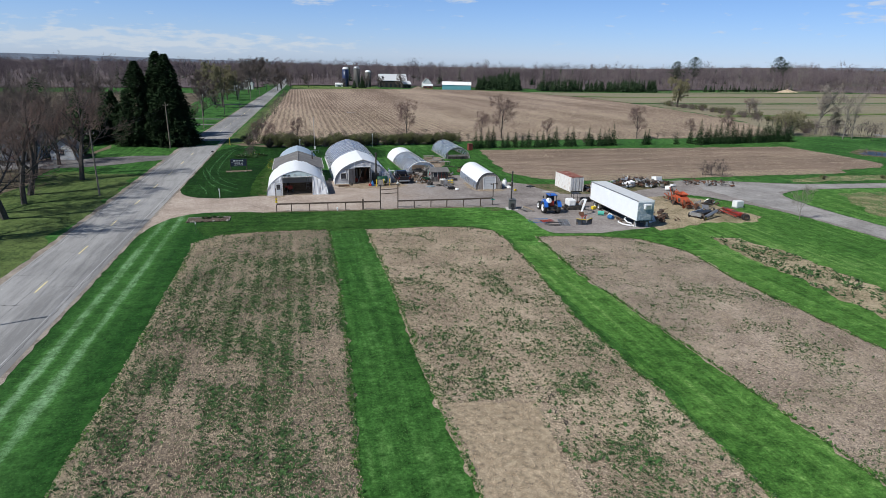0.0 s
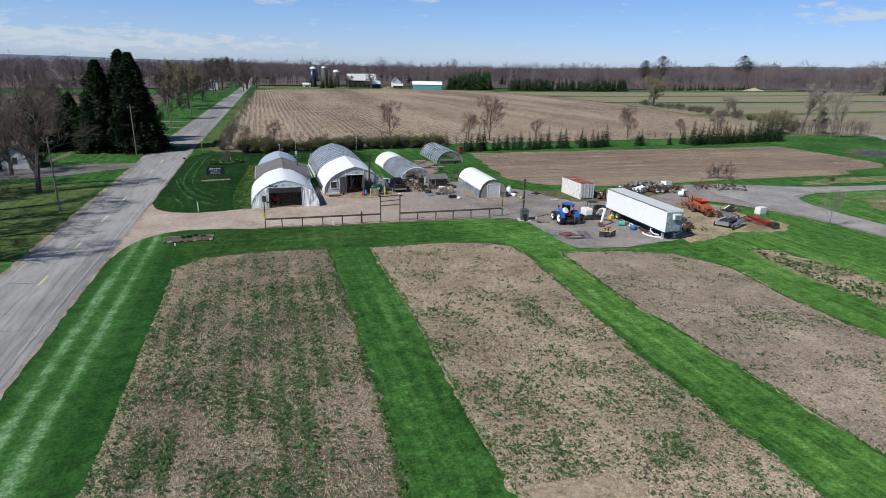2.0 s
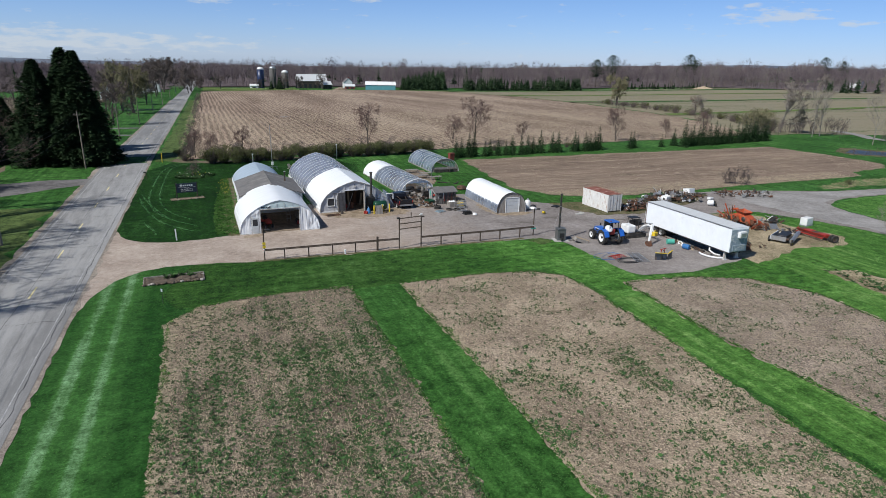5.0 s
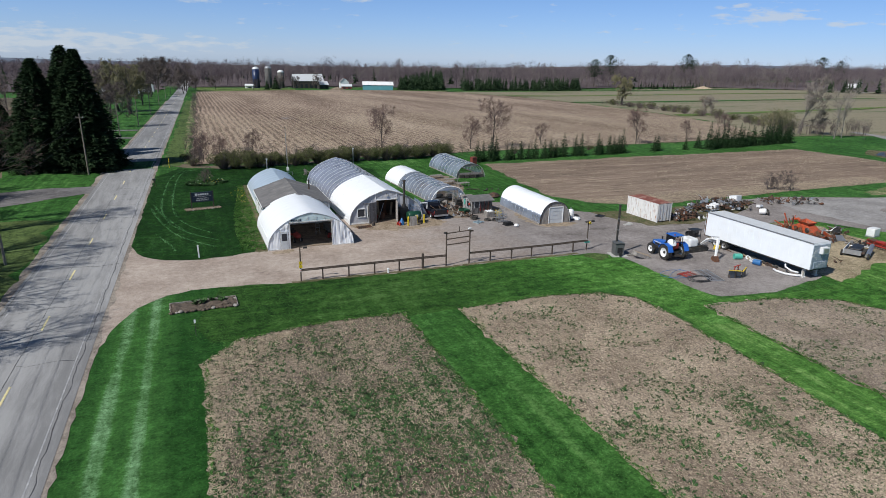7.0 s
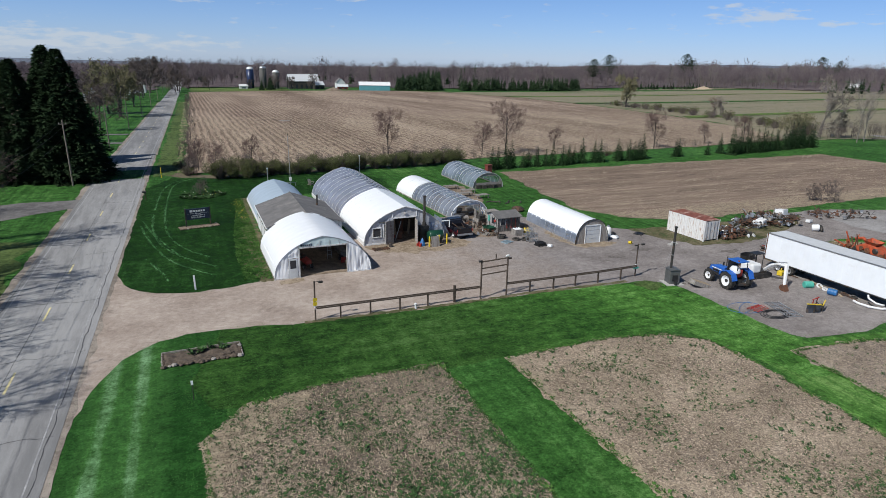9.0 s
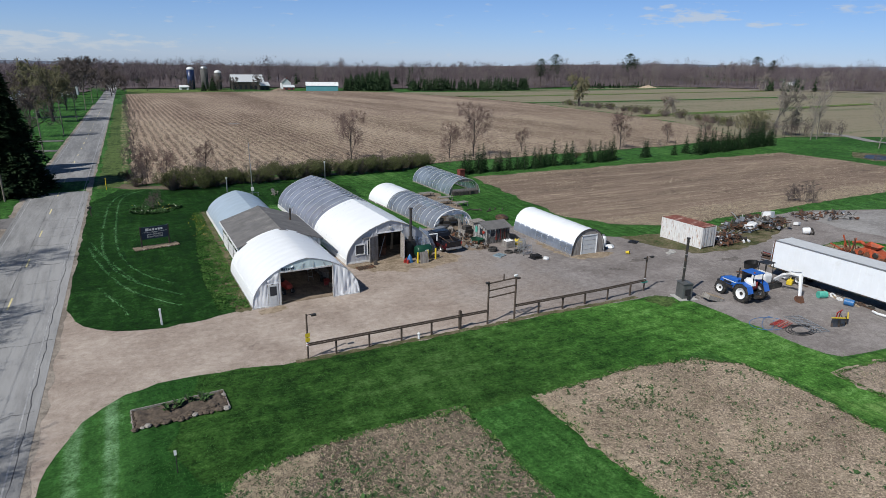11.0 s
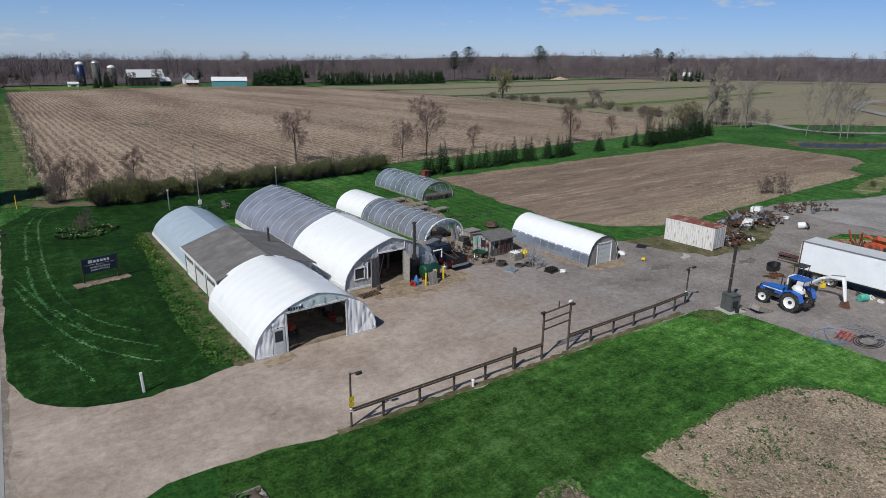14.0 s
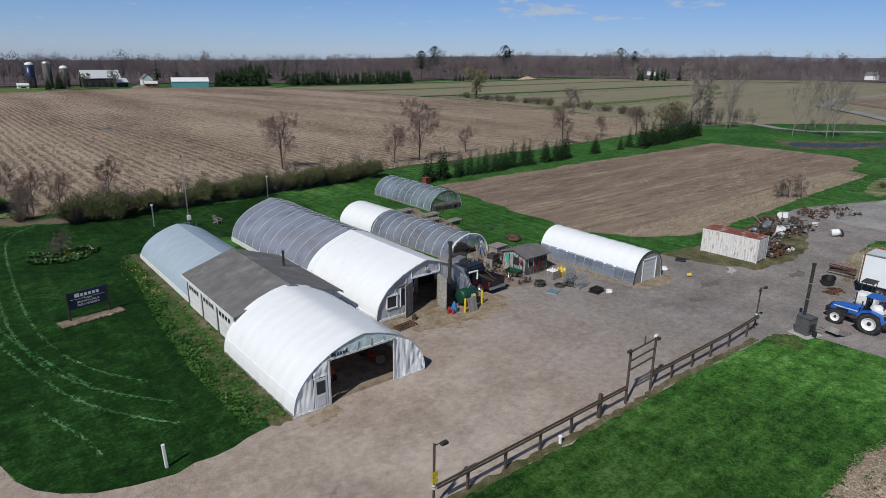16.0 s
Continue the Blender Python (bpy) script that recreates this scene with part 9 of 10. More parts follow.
# a garden chair by the mast
def garden_chair(x, y, turn):
    ob = thing("garden_chair", pose(x, y, 0, 0, 0, turn), "weathered grey wooden garden chair on the lawn", "chair")
    for s in (-1, 1):
        part("front_leg", Build().box(s * 0.3 - 0.04, s * 0.3 + 0.04, -0.38, -0.3, 0, 0.58), M_BOARD, ob)
        part("back_leg", Build().box(s * 0.3 - 0.04, s * 0.3 + 0.04, -0.05, 0.6, -0.04, 0.05, pose(0, 0, 0.2, -18, 0, 0)), M_BOARD, ob)
        part("arm_rest", Build().box(s * 0.34 - 0.07, s * 0.34 + 0.07, -0.42, 0.35, 0.58, 0.62), M_BOARD, ob)
    for k in range(5):
        part("seat_slat", Build().box(-0.3, 0.3, -0.36 + k * 0.13, -0.26 + k * 0.13, 0.36 - k * 0.03, 0.385 - k * 0.03), M_BOARD, ob)
    for k in range(5):
        part("back_slat", Build().box(-0.3 + k * 0.125, -0.2 + k * 0.125, 0, 0.03, 0, 0.75 + 0.06 * (2 - abs(k - 2)), pose(0, 0.26, 0.24, -22, 0, 0)), M_BOARD, ob)


garden_chair(6.7, 148.2, 25)

# ---- old machines behind the trailer ----
def harvester():
    ob = thing("old_harvester", pose(59.8, 88.0, 0, 0, 0, 3), "faded orange pull-type harvester rusting in the grass", "harvester")
    r = random.Random(13)
    part("frame", Build().box(-0.55, -0.43, -3.3, 3.4, 0.38, 0.5).box(0.43, 0.55, -3.3, 3.4, 0.38, 0.5).box(-0.55, 0.55, -1.0, -0.85, 0.36, 0.5).box(-0.55, 0.55, 1.5, 1.65, 0.36, 0.5), M_RUST, ob)
    part("body", Build().add([(x, y, z) for x in (-0.75, 0.75) for y, z in ((-1.6, 0.55), (1.2, 0.55), (1.5, 1.15), (0.6, 1.62), (-0.7, 1.5), (-1.7, 0.95))], [tuple(range(6)), tuple(range(11, 5, -1))] + [(i, i + 6, (i + 1) % 6 + 6, (i + 1) % 6) for i in range(6)]), M_ORANGE, ob, "faded orange sheet body", bevel=0.04)
    part("hopper", Build().add([(-0.5, -0.5, 1.4), (0.5, -0.5, 1.4), (0.5, 0.5, 1.5), (-0.5, 0.5, 1.5), (-0.95, -0.9, 1.95), (0.9, -0.75, 1.85), (0.95, 0.8, 2.05), (-0.9, 0.7, 2.0)], [(0, 1, 5, 4), (1, 2, 6, 5), (2, 3, 7, 6), (3, 0, 4, 7), (0, 3, 2, 1)]), M_ORANGE, ob, "open dented orange hopper")
    for k in range(16):
        y = -3.4 + k * 0.46 + r.uniform(-0.2, 0.2)
        w, h = r.uniform(0.3, 0.75), r.uniform(0.3, 0.8)
        m = pose(r.uniform(-0.9, 0.9), y, r.uniform(0.3, 0.75 if abs(y) > 1.6 else 1.3), r.uniform(-50, 50), r.uniform(-50, 50), r.uniform(0, 180))
        part("shield", Build().add([(-w, 0, 0), (w * r.uniform(0.6, 1), 0, r.uniform(-0.1, 0.1)), (w * r.uniform(0.5, 1), 0.08, h), (-w * r.uniform(0.5, 1), 0.12, h * r.uniform(0.6, 1)), (-w, 0.03, 0), (w * 0.8, 0.03, 0), (w * 0.7, 0.11, h), (-w * 0.7, 0.15, h * 0.8)],
             [(0, 1, 2, 3), (7, 6, 5, 4), (0, 4, 5, 1), (1, 5, 6, 2), (2, 6, 7, 3), (3, 7, 4, 0)], m), M_ORANGE if k % 4 else M_RUST, ob, "bent orange sheet")
    for k in range(9):
        y = -3.0 + k * 0.75
        part("pulley", Build().lathe([(0.05, -0.05), (r.uniform(0.16, 0.34), -0.05), (r.uniform(0.16, 0.34), 0.05), (0.05, 0.05)], 14, pose(-0.8 - r.uniform(0, 0.2), y, r.uniform(0.5, 1.1), 0, 90, 0)), M_RUST if k % 3 else M_DARKSTEEL, ob)
    for k in range(6):
        a = Vector((r.uniform(-0.9, 0.9), 2.0 + r.uniform(-0.3, 1.4), 0.5))
        part("arm", Build().tube([a, a + Vector((r.uniform(-0.6, 0.4), r.uniform(-0.3, 0.6), r.uniform(1.0, 1.8)))], r.uniform(0.05, 0.1), 5), M_ORANGE if k % 2 else M_RUST, ob, "orange arm standing up")
    part("reel", Build().tube([(-1.2, -3.0, 0.55), (1.2, -3.0, 0.55)], 0.3, 9), M_RUST, ob)
    for k in range(7):
        part("tine", Build().tube([(-1.1 + k * 0.36, -3.0, 0.5), (-1.1 + k * 0.36, -3.6, 0.25)], 0.03, 4), M_BROWNRUST, ob)
    part("spout", Build().tube([(0.2, 0.6, 1.5), (0.4, 1.5, 1.9), (0.5, 2.4, 1.6)], [0.2, 0.18, 0.16], 8), M_ORANGE, ob, "orange discharge spout")
    for s in (-1, 1):
        wheel(ob, s * 0.95, 0.4, 0.42, 0.24, "rusty rim", M_RUST)


harvester()
for x, y, w, h, a, tilt in ((60.9, 84.6, 0.9, 1.2, 20, 62), (61.6, 85.2, 0.7, 1.0, 70, 50), (62.2, 84.6, 0.5, 1.3, -30, 70), (60.2, 85.2, 0.6, 0.8, 120, 40)):
    solo("loose_sheet", Build().box(-w, w, -0.02, 0.02, 0, h), M_STEEL, "pale bent sheet metal on the scrap pile", "sheet metal", "loose sheets", m=pose(x, y, 0.04, -tilt, 0, a))
elev = thing("bale_elevator", pose(60.2, 91.8, 0, 0, 0, 20) @ Matrix.Scale(0.42, 4), "rusty orange elevator arm leaning upward", "elevator")
part("chute", Build().box(-0.2, 0.2, -2.6, 2.6, -0.06, 0.06, pose(0, 0, 1.15, 22, 0, 0)), M_RUST, elev)
for s in (-1, 1):
    part("side", Build().box(s * 0.24 - 0.03, s * 0.24 + 0.03, -2.6, 2.6, -0.08, 0.18, pose(0, 0, 1.15, 22, 0, 0)), M_ORANGE, elev)
    part("leg", Build().tube([(s * 0.25, 1.2, 1.6), (s * 0.6, 1.5, 0.0)], 0.05, 5), M_RUST, elev)


def seed_drill():
    ob = thing("seed_drill", pose(63.9, 80.2, 0, 0, 0, -2), "low red seed drill with a black end wheel", "seed drill")
    part("hopper", Build().add([(-0.3, -2.0, 0.38), (0.3, -2.0, 0.38), (0.3, 2.2, 0.38), (-0.3, 2.2, 0.38), (-0.55, -2.05, 0.78), (0.5, -2.05, 0.78), (0.5, 2.25, 0.78), (-0.55, 2.25, 0.78)], [(0, 3, 2, 1), (0, 1, 5, 4), (1, 2, 6, 5), (2, 3, 7, 6), (3, 0, 4, 7), (4, 5, 6, 7)]), M_RED, ob, "red seed hopper", bevel=0.02)
    for k in range(4):
        part("lid", Build().box(-0.48, 0.42, -1.95 + k * 1.05, -0.98 + k * 1.05, 0.785, 0.83), M_BROWNRUST if k % 2 else M_RED, ob, "rusty hopper lid")
    for k in range(14):
        part("coulter", Build().tube([(-0.35, -1.95 + k * 0.31, 0.6), (-0.85, -1.95 + k * 0.31, 0.08)], 0.035, 4), M_DARKSTEEL, ob)
    for x in (-0.95, 0.62):
        part("rail", Build().box(x - 0.06, x + 0.06, -2.1, 2.3, 0.4, 0.52), M_RED, ob)
    for k in range(5):
        part("strut", Build().tube([(-0.9, -2.0 + k * 1.05, 0.46), (-0.2, -2.0 + k * 1.05, 0.95)], 0.04, 5), M_RED, ob)
    for y in (-2.55, -2.95):
        wheel(ob, 0.1, y, 0.5, 0.24, "dark rim", M_DARKSTEEL).matrix_basis = pose(0.1, y, 0) @ pose(0, 0, 0, 0, 0, 78) @ pose(-0.1, -y, 0)
    part("drawbar", Build().tube([(0.6, -1.2, 0.45), (1.9, 0, 0.3)], 0.06, 5), M_RED, ob)
    part("drawbar", Build().tube([(0.6, 1.2, 0.45), (1.9, 0, 0.3)], 0.06, 5), M_RED, ob)


seed_drill()
ibc = thing("water_tote", pose(68.3, 85.0, 0, 0, 0, 10), "white square water tank in the grass", "tank")
part("bottle", Build().box(-0.75, 0.75, -0.5, 0.5, 0.14, 1.15), M_WHITE, ibc, bevel=0.07)
part("pallet", Build().box(-0.78, 0.78, -0.53, 0.53, 0, 0.14), M_STEEL, ibc)


def grey_spreader():
    ob = thing("manure_spreader", pose(58.8, 80.2, 0, 0, 0, -63), "broken grey spreader with a silver pipe along its side", "spreader")
    part("floor", Build().box(-1.0, 0.8, -1.5, 1.6, 0.3, 0.42), M_DARK, ob)
    part("side_board", Build().box(-1.2, -1.12, -1.9, 1.8, 0.3, 0.82), M_SIDING, ob, "pale grey side board")
    part("end_board", Build().box(-1.15, 0.6, -1.85, -1.75, 0.3, 0.85), M_STEEL, ob)
    part("black_bin", Build().box(-0.7, 0.4, -0.9, 1.9, 0.4, 0.8), M_BLACK, ob, "black plastic bin", bevel=0.06)
    part("pipe", Build().tube([(1.25, -1.9, 0.5), (1.15, 1.5, 0.95)], 0.24, 10), M_STEEL, ob, "silver pipe")
    wheel(ob, 1.35, -1.95, 0.36, 0.2, "yellow rim", M_YELLOW)
    wheel(ob, -1.3, -1.7, 0.36, 0.2, "rusty rim", M_RUST)
    part("beater", Build().tube([(-1.0, -1.6, 0.65), (0.9, -1.6, 0.6)], 0.16, 8), M_BROWNRUST, ob)
    part("brace", Build().tube([(-1.1, 1.6, 0.5), (1.1, 1.5, 0.7)], 0.06, 5), M_STEEL, ob)


grey_spreader()
door = thing("sheet_panel", pose(49.2, 78.2, 0, 0, 0, 30), "pale sheet metal panel leaning by the trailer", "panel")
part("panel", Build().box(-0.9, 0.9, -0.02, 0.02, 0, 1.5, pose(0, 0, 0, -32, 0, 0)), M_SIDING, door)

r3 = random.Random(77)
SCRAP = []
for k in range(10):
    b = Build()
    for j in range(r3.randint(3, 5)):
        p = Vector((r3.uniform(-0.5, 0.5), r3.uniform(-0.5, 0.5), r3.uniform(0.05, 0.35)))
        q = p + Vector((r3.uniform(-1, 1), r3.uniform(-1, 1), r3.uniform(-0.1, 0.5))).normalized() * r3.uniform(0.6, 1.6)
        q.z = max(q.z, 0.04)
        if j % 2:
            b.tube([p, p.lerp(q, 0.5) + Vector((0, 0, 0.1)), q], r3.uniform(0.03, 0.08), 5)
        else:
            w = r3.uniform(0.08, 0.4)
            b.box(-w, w, -w * r3.uniform(0.4, 1), w * 0.7, 0, r3.uniform(0.08, 0.5), pose(p.x, p.y, p.z - 0.05, r3.uniform(-20, 20), r3.uniform(-20, 20), r3.uniform(0, 90)))
    SCRAP.append(b)
SCRAP_MATS = [M_BROWNRUST, M_BROWNRUST, M_DARK, M_RUST, M_STEEL, M_DARKSTEEL, M_BOARD]
SCRAP_MESH = {}


def scrap(x, y, z, s, mat=None, group="scrap heap"):
    k, m = r3.randrange(10), mat or r3.choice(SCRAP_MATS)
    if (k, m.name) not in SCRAP_MESH:
        SCRAP_MESH[(k, m.name)] = mesh_of("scrap_piece", SCRAP[k], m)
    ob = new("scrap_piece", SCRAP_MESH[(k, m.name)])
    ob.matrix_basis = pose(x, y, z, 0, 0, r3.uniform(0, 360)) @ Matrix.Diagonal((s, s, s, 1))
    tagged(ob, "rusty machine part on the scrap heap", "scrap", group)


def heap(pts, n, h, s, group):
    xs, ys = [p[0] for p in pts], [p[1] for p in pts]
    cx, cy = sum(xs) / len(xs), sum(ys) / len(ys)
    rad = max(max(xs) - min(xs), max(ys) - min(ys)) / 2
    k = 0
    while k < n:
        x, y = r3.uniform(min(xs), max(xs)), r3.uniform(min(ys), max(ys))
        if inside(x, y, pts):
            d = math.hypot(x - cx, y - cy) / rad
            scrap(x, y, max(0, h * (1 - d) * r3.random()), r3.uniform(0.6, 1.15) * s, None, group)
            k += 1


heap([(48.8, 99.2), (53.6, 99.2), (54.5, 101.6), (49.3, 102.2)], 75, 1.2, 0.85, "scrap beside the container")
heap([(55, 102.6), (61, 100.8), (64.5, 101.2), (68, 105.2), (62, 106.5), (56, 105)], 110, 1.3, 1.0, "scrap heap")
heap([(70, 102.4), (80, 100.4), (81, 103), (80, 106), (71, 106)], 40, 0.25, 0.85, "implements by the lane")
heap([(63, 86), (66.5, 87.2), (66, 89.2), (62.5, 88)], 14, 0.5, 1.0, "scrap by the harvester")
heap([(50.5, 76.5), (55, 79), (54, 84), (50.5, 82)], 12, 0.2, 0.9, "scrap by the trailer")
heap([(60.5, 81), (64, 82), (63.5, 84), (61, 83.5)], 12, 0.4, 0.8, "scrap by the spreader")
for x, y, w, d, h, t in ((59.2, 102.9, 0.75, 0.5, 0.9, 20), (57.9, 102.6, 0.5, 0.5, 0.75, 50), (66.0, 105.4, 0.75, 0.6, 1.2, 15), (62.4, 102.2, 0.5, 0.4, 0.6, -20), (67.4, 102.0, 0.4, 0.3, 0.4, 10)):
    solo("scrap_appliance", Build().box(-w, w, -d, d, 0, h).box(-w * 0.8, w * 0.8, -d - 0.02, -d, h * 0.15, h * 0.85), M_WHITE, "dumped white appliance on the scrap heap", "appliance", "appliances", bevel=0.03, m=pose(x, y, 0.1, r3.uniform(-9, 9), r3.uniform(-9, 9), t))
heap([(19.3, 113.2), (22.6, 112.4), (23.0, 114.6), (22.6, 117.2), (19.6, 116.4)], 30, 0.5, 0.62, "clutter by the garden shed")
heap([(24.2, 115.6), (28.6, 116.0), (29.0, 119.6), (25.2, 119.2)], 28, 0.6, 0.7, "clutter behind the garden shed")
heap([(20.9, 110.0), (23.2, 110.0), (23.2, 112.4), (20.9, 112.6)], 16, 0.35, 0.6, "clutter before the garden shed")
solo("white_drum", Build().lathe([(0.35, 0), (0.42, 0.1), (0.42, 0.8), (0.3, 0.95)], 14), M_WHITE, "white tank lying by the scrap heap", "tank", m=pose(63.9, 98.9, 0.42, 80, 0, 40))
old_tyre(64.6, 98.2, 0.4, 75, 0.5)
for x, y in ((52.8, 99.0), (53.7, 98.9)):
    solo("white_pail", Build().lathe([(0.15, 0), (0.18, 0.38), (0.19, 0.4), (0.16, 0.4), (0.13, 0.03)], 10), M_WHITE, "white pail beside the scrap", "pail", "pails", m=pose(x, y, 0.17, 80, 0, x * 30))
for k in range(3):
    solo("broken_slab", Build().box(-0.4, 0.4, -0.3, 0.3, 0, 0.15), M_CONCRETE, "broken concrete slab on the gravel", "slab", "slabs", bevel=0.02, m=pose(41.0 + k * 0.4, 99.6 + 0.2 * k, 0.0, 6 * k, 0, 30 * k))

# ---- inside the front greenhouse ----
solo("stepladder", Build().tube([(-0.25, 0, 0), (-0.15, 0.45, 2.2)], 0.03, 4).tube([(0.25, 0, 0), (0.15, 0.45, 2.2)], 0.03, 4).box(-0.23, 0.23, 0.06, 0.16, 0.4, 0.44).box(-0.21, 0.21, 0.15, 0.25, 0.85, 0.89).box(-0.19, 0.19, 0.25, 0.35, 1.3, 1.34).box(-0.17, 0.17, 0.34, 0.44, 1.75, 1.79), M_STEEL, "aluminium stepladder inside the greenhouse", "ladder", m=pose(1.0, 107.5, 0))
solo("work_bench", Build().box(-1.5, 1.5, -0.35, 0.35, 0.82, 0.9).box(-1.45, -1.35, -0.3, 0.3, 0, 0.82).box(1.35, 1.45, -0.3, 0.3, 0, 0.82).box(-1.4, 1.4, -0.3, 0.3, 0.25, 0.3), M_BOARD, "long workbench inside the greenhouse", "workbench", m=pose(2.4, 108.5, 0, 0, 0, 90))
for k in range(5):
    solo("carton", Build().box(-0.25, 0.25, -0.2, 0.2, 0, 0.4), r3.choice([M_LUMBER, M_DARK, M_RED]), "carton stored inside the greenhouse", "carton", "cartons", bevel=0.01, m=pose(2.2 + r3.uniform(-0.2, 0.3), 105.2 + k * 0.55, 0, 0, 0, r3.uniform(-15, 15)))
sheet("greenhouse_floor", [(-5.3, 102.7), (4.0, 102.7), (4.0, 113), (-5.3, 113)], M_DIRT, 0.03, "packed dark earth floor in the greenhouse")
sheet("greenhouse_floor", [(6.2, 110.5), (16.0, 110.5), (15.2, 139), (5.3, 139)], M_DIRT, 0.03, "packed earth floor in the greenhouse")
sheet("greenhouse_floor", [(20.6, 119.8), (25.8, 119.8), (24.8, 139.4), (19.6, 139.4)], M_DIRT, 0.03, "earth floor in the greenhouse")
for k in range(10):
    solo("plant_tray_stack", Build().box(-0.5, 0.5, -0.3, 0.3, 0, 0.25 + 0.09 * (k % 4)), r3.choice([M_DARK, M_BLACK, M_BOARD]), "stack of dark plant trays in the hoop house", "trays", "tray stacks", bevel=0.01, m=pose(r3.uniform(21.2, 25.0), 120.6 + k * 0.35, 0.03, 0, 0, r3.uniform(-20, 20)))
for k in range(6):
    drum(8.6 + r3.uniform(0, 4.2), 112.0 + r3.uniform(0, 2.2), r3.choice([M_RUST, M_DARK, M_LUMBER]), "old drum inside the large greenhouse")

# ---- neighbours and the far farm ----
def house(name, x, y, turn, w, d, h, roof, wall_mat, roof_mat, label, windows=3, chimney=False):
    ob = thing(name, pose(x, y, fall(x, y), 0, 0, turn), label, "house")
    for yy in (0.0, d):
        part("gable_wall", Build().prism([(0, 0), (w, 0), (w, h), (w / 2, h + roof), (0, h)], yy - 0.1, yy + 0.1), wall_mat, ob)
    for xx in (0.0, w):
        part("wall", Build().box(xx - 0.1, xx + 0.1, 0.1, d - 0.1, 0, h), wall_mat, ob)
    for s in (-1, 1):
        e = 0.4
        xe = w / 2 + s * (w / 2 + e)
        ze = h - roof / (w / 2) * e
        part("roof_slope", Build().prism([(w / 2, h + roof + 0.02), (xe, ze), (xe, ze + 0.18), (w / 2, h + roof + 0.2)], -0.4, d + 0.4), roof_mat, ob)
    for k in range(windows):
        xx = w * (k + 0.7) / (windows + 0.4)
        win = part("window", Build().box(xx - 0.45, xx + 0.45, -0.14, -0.1, h * 0.42, h * 0.42 + 1.2), M_GLASS, ob)
        part("window_frame", Build().box(xx - 0.55, xx - 0.45, -0.16, -0.1, h * 0.42 - 0.1, h * 0.42 + 1.3).box(xx + 0.45, xx + 0.55, -0.16, -0.1, h * 0.42 - 0.1, h * 0.42 + 1.3), M_WHITE, win)
        yy = d * (k + 0.7) / (windows + 0.4)
        part("window", Build().box(w + 0.1, w + 0.14, yy - 0.45, yy + 0.45, h * 0.42, h * 0.42 + 1.2), M_GLASS, ob)
    if chimney:
        part("chimney", Build().box(w * 0.62, w * 0.62 + 0.6, d * 0.5, d * 0.5 + 0.6, h, h + roof + 1.0), M_REDWOOD, ob)
    return ob


house("neighbour_house", -60.0, 142.5, 0, 8.0, 10, 3.0, 2.6, M_SIDING, M_SHINGLE, "white house half hidden behind bare trees", 3, True)
house("garage", -50.0, 142.5, 0, 4.4, 5.5, 2.3, 1.7, M_SIDING, M_SHINGLE, "small pale garage beside the drive", 1)
house("roadside_house", -60.0, 430, 8, 8, 10, 4.2, 2.8, M_SIDING, M_SHINGLE, "pale farmhouse behind trees on the roadside", 3, True)
house("roadside_house", -46.0, 545, 0, 11, 12, 5.5, 5.0, M_SIDING, M_SHINGLE, "white gabled house far along the road", 3, True)
house("roadside_house", -52.0, 520, 0, 9, 10, 4.0, 3.0, M_SIDING, M_SHINGLE, "white house far along the road", 2)
house("farm_house", 126.0, 648, 0, 8, 8, 5.5, 3.5, M_WHITE, M_SHINGLE, "white farmhouse among bare trees", 2, True)


def silo(x, y, r, h, mat, dome, label):
    ob = thing("silo", pose(x, y, fall(x, y)), label, "silo", "silos")
    part("shell", Build().lathe([(r, 0), (r, h)], 20), mat, ob, smooth=True)
    rows = [(r * math.cos(k * math.pi / 12) * 1.02, h + r * 0.75 * math.sin(k * math.pi / 12)) for k in range(7)]
    rows[-1] = (0.05, rows[-1][1])
    part("dome", Build().lathe(rows, 20), dome, ob, smooth=True)
    for k in range(int(h / 2.4)):
        part("hoop", Build().lathe([(r + 0.02, k * 2.4 + 0.6), (r + 0.06, k * 2.4 + 0.65), (r + 0.02, k * 2.4 + 0.7)], 20), M_DARKSTEEL if mat.name != "weathered_concrete_staves" else mat, ob)
    part("chute", Build().box(-0.5, 0.5, -r - 0.5, -r + 0.1, 0, h * 0.97), mat, ob)


M_NAVY = plain("navy_silo_enamel", (0.02, 0.035, 0.10), 0.35, vary=0.1)
M_SILO = plain("weathered_concrete_staves", (0.11, 0.107, 0.105), 0.9, vary=0.15, size=2.0)
silo(47.0, 645, 3.1, 16.5, M_NAVY, M_WHITE, "tall navy blue silo with a white cap")
silo(57.5, 640, 3.0, 17.5, M_SILO, M_STEEL, "tall grey concrete silo with a bright dome")
silo(68.5, 640, 3.0, 14.0, M_SILO, M_WHITE, "grey concrete silo with a white dome")


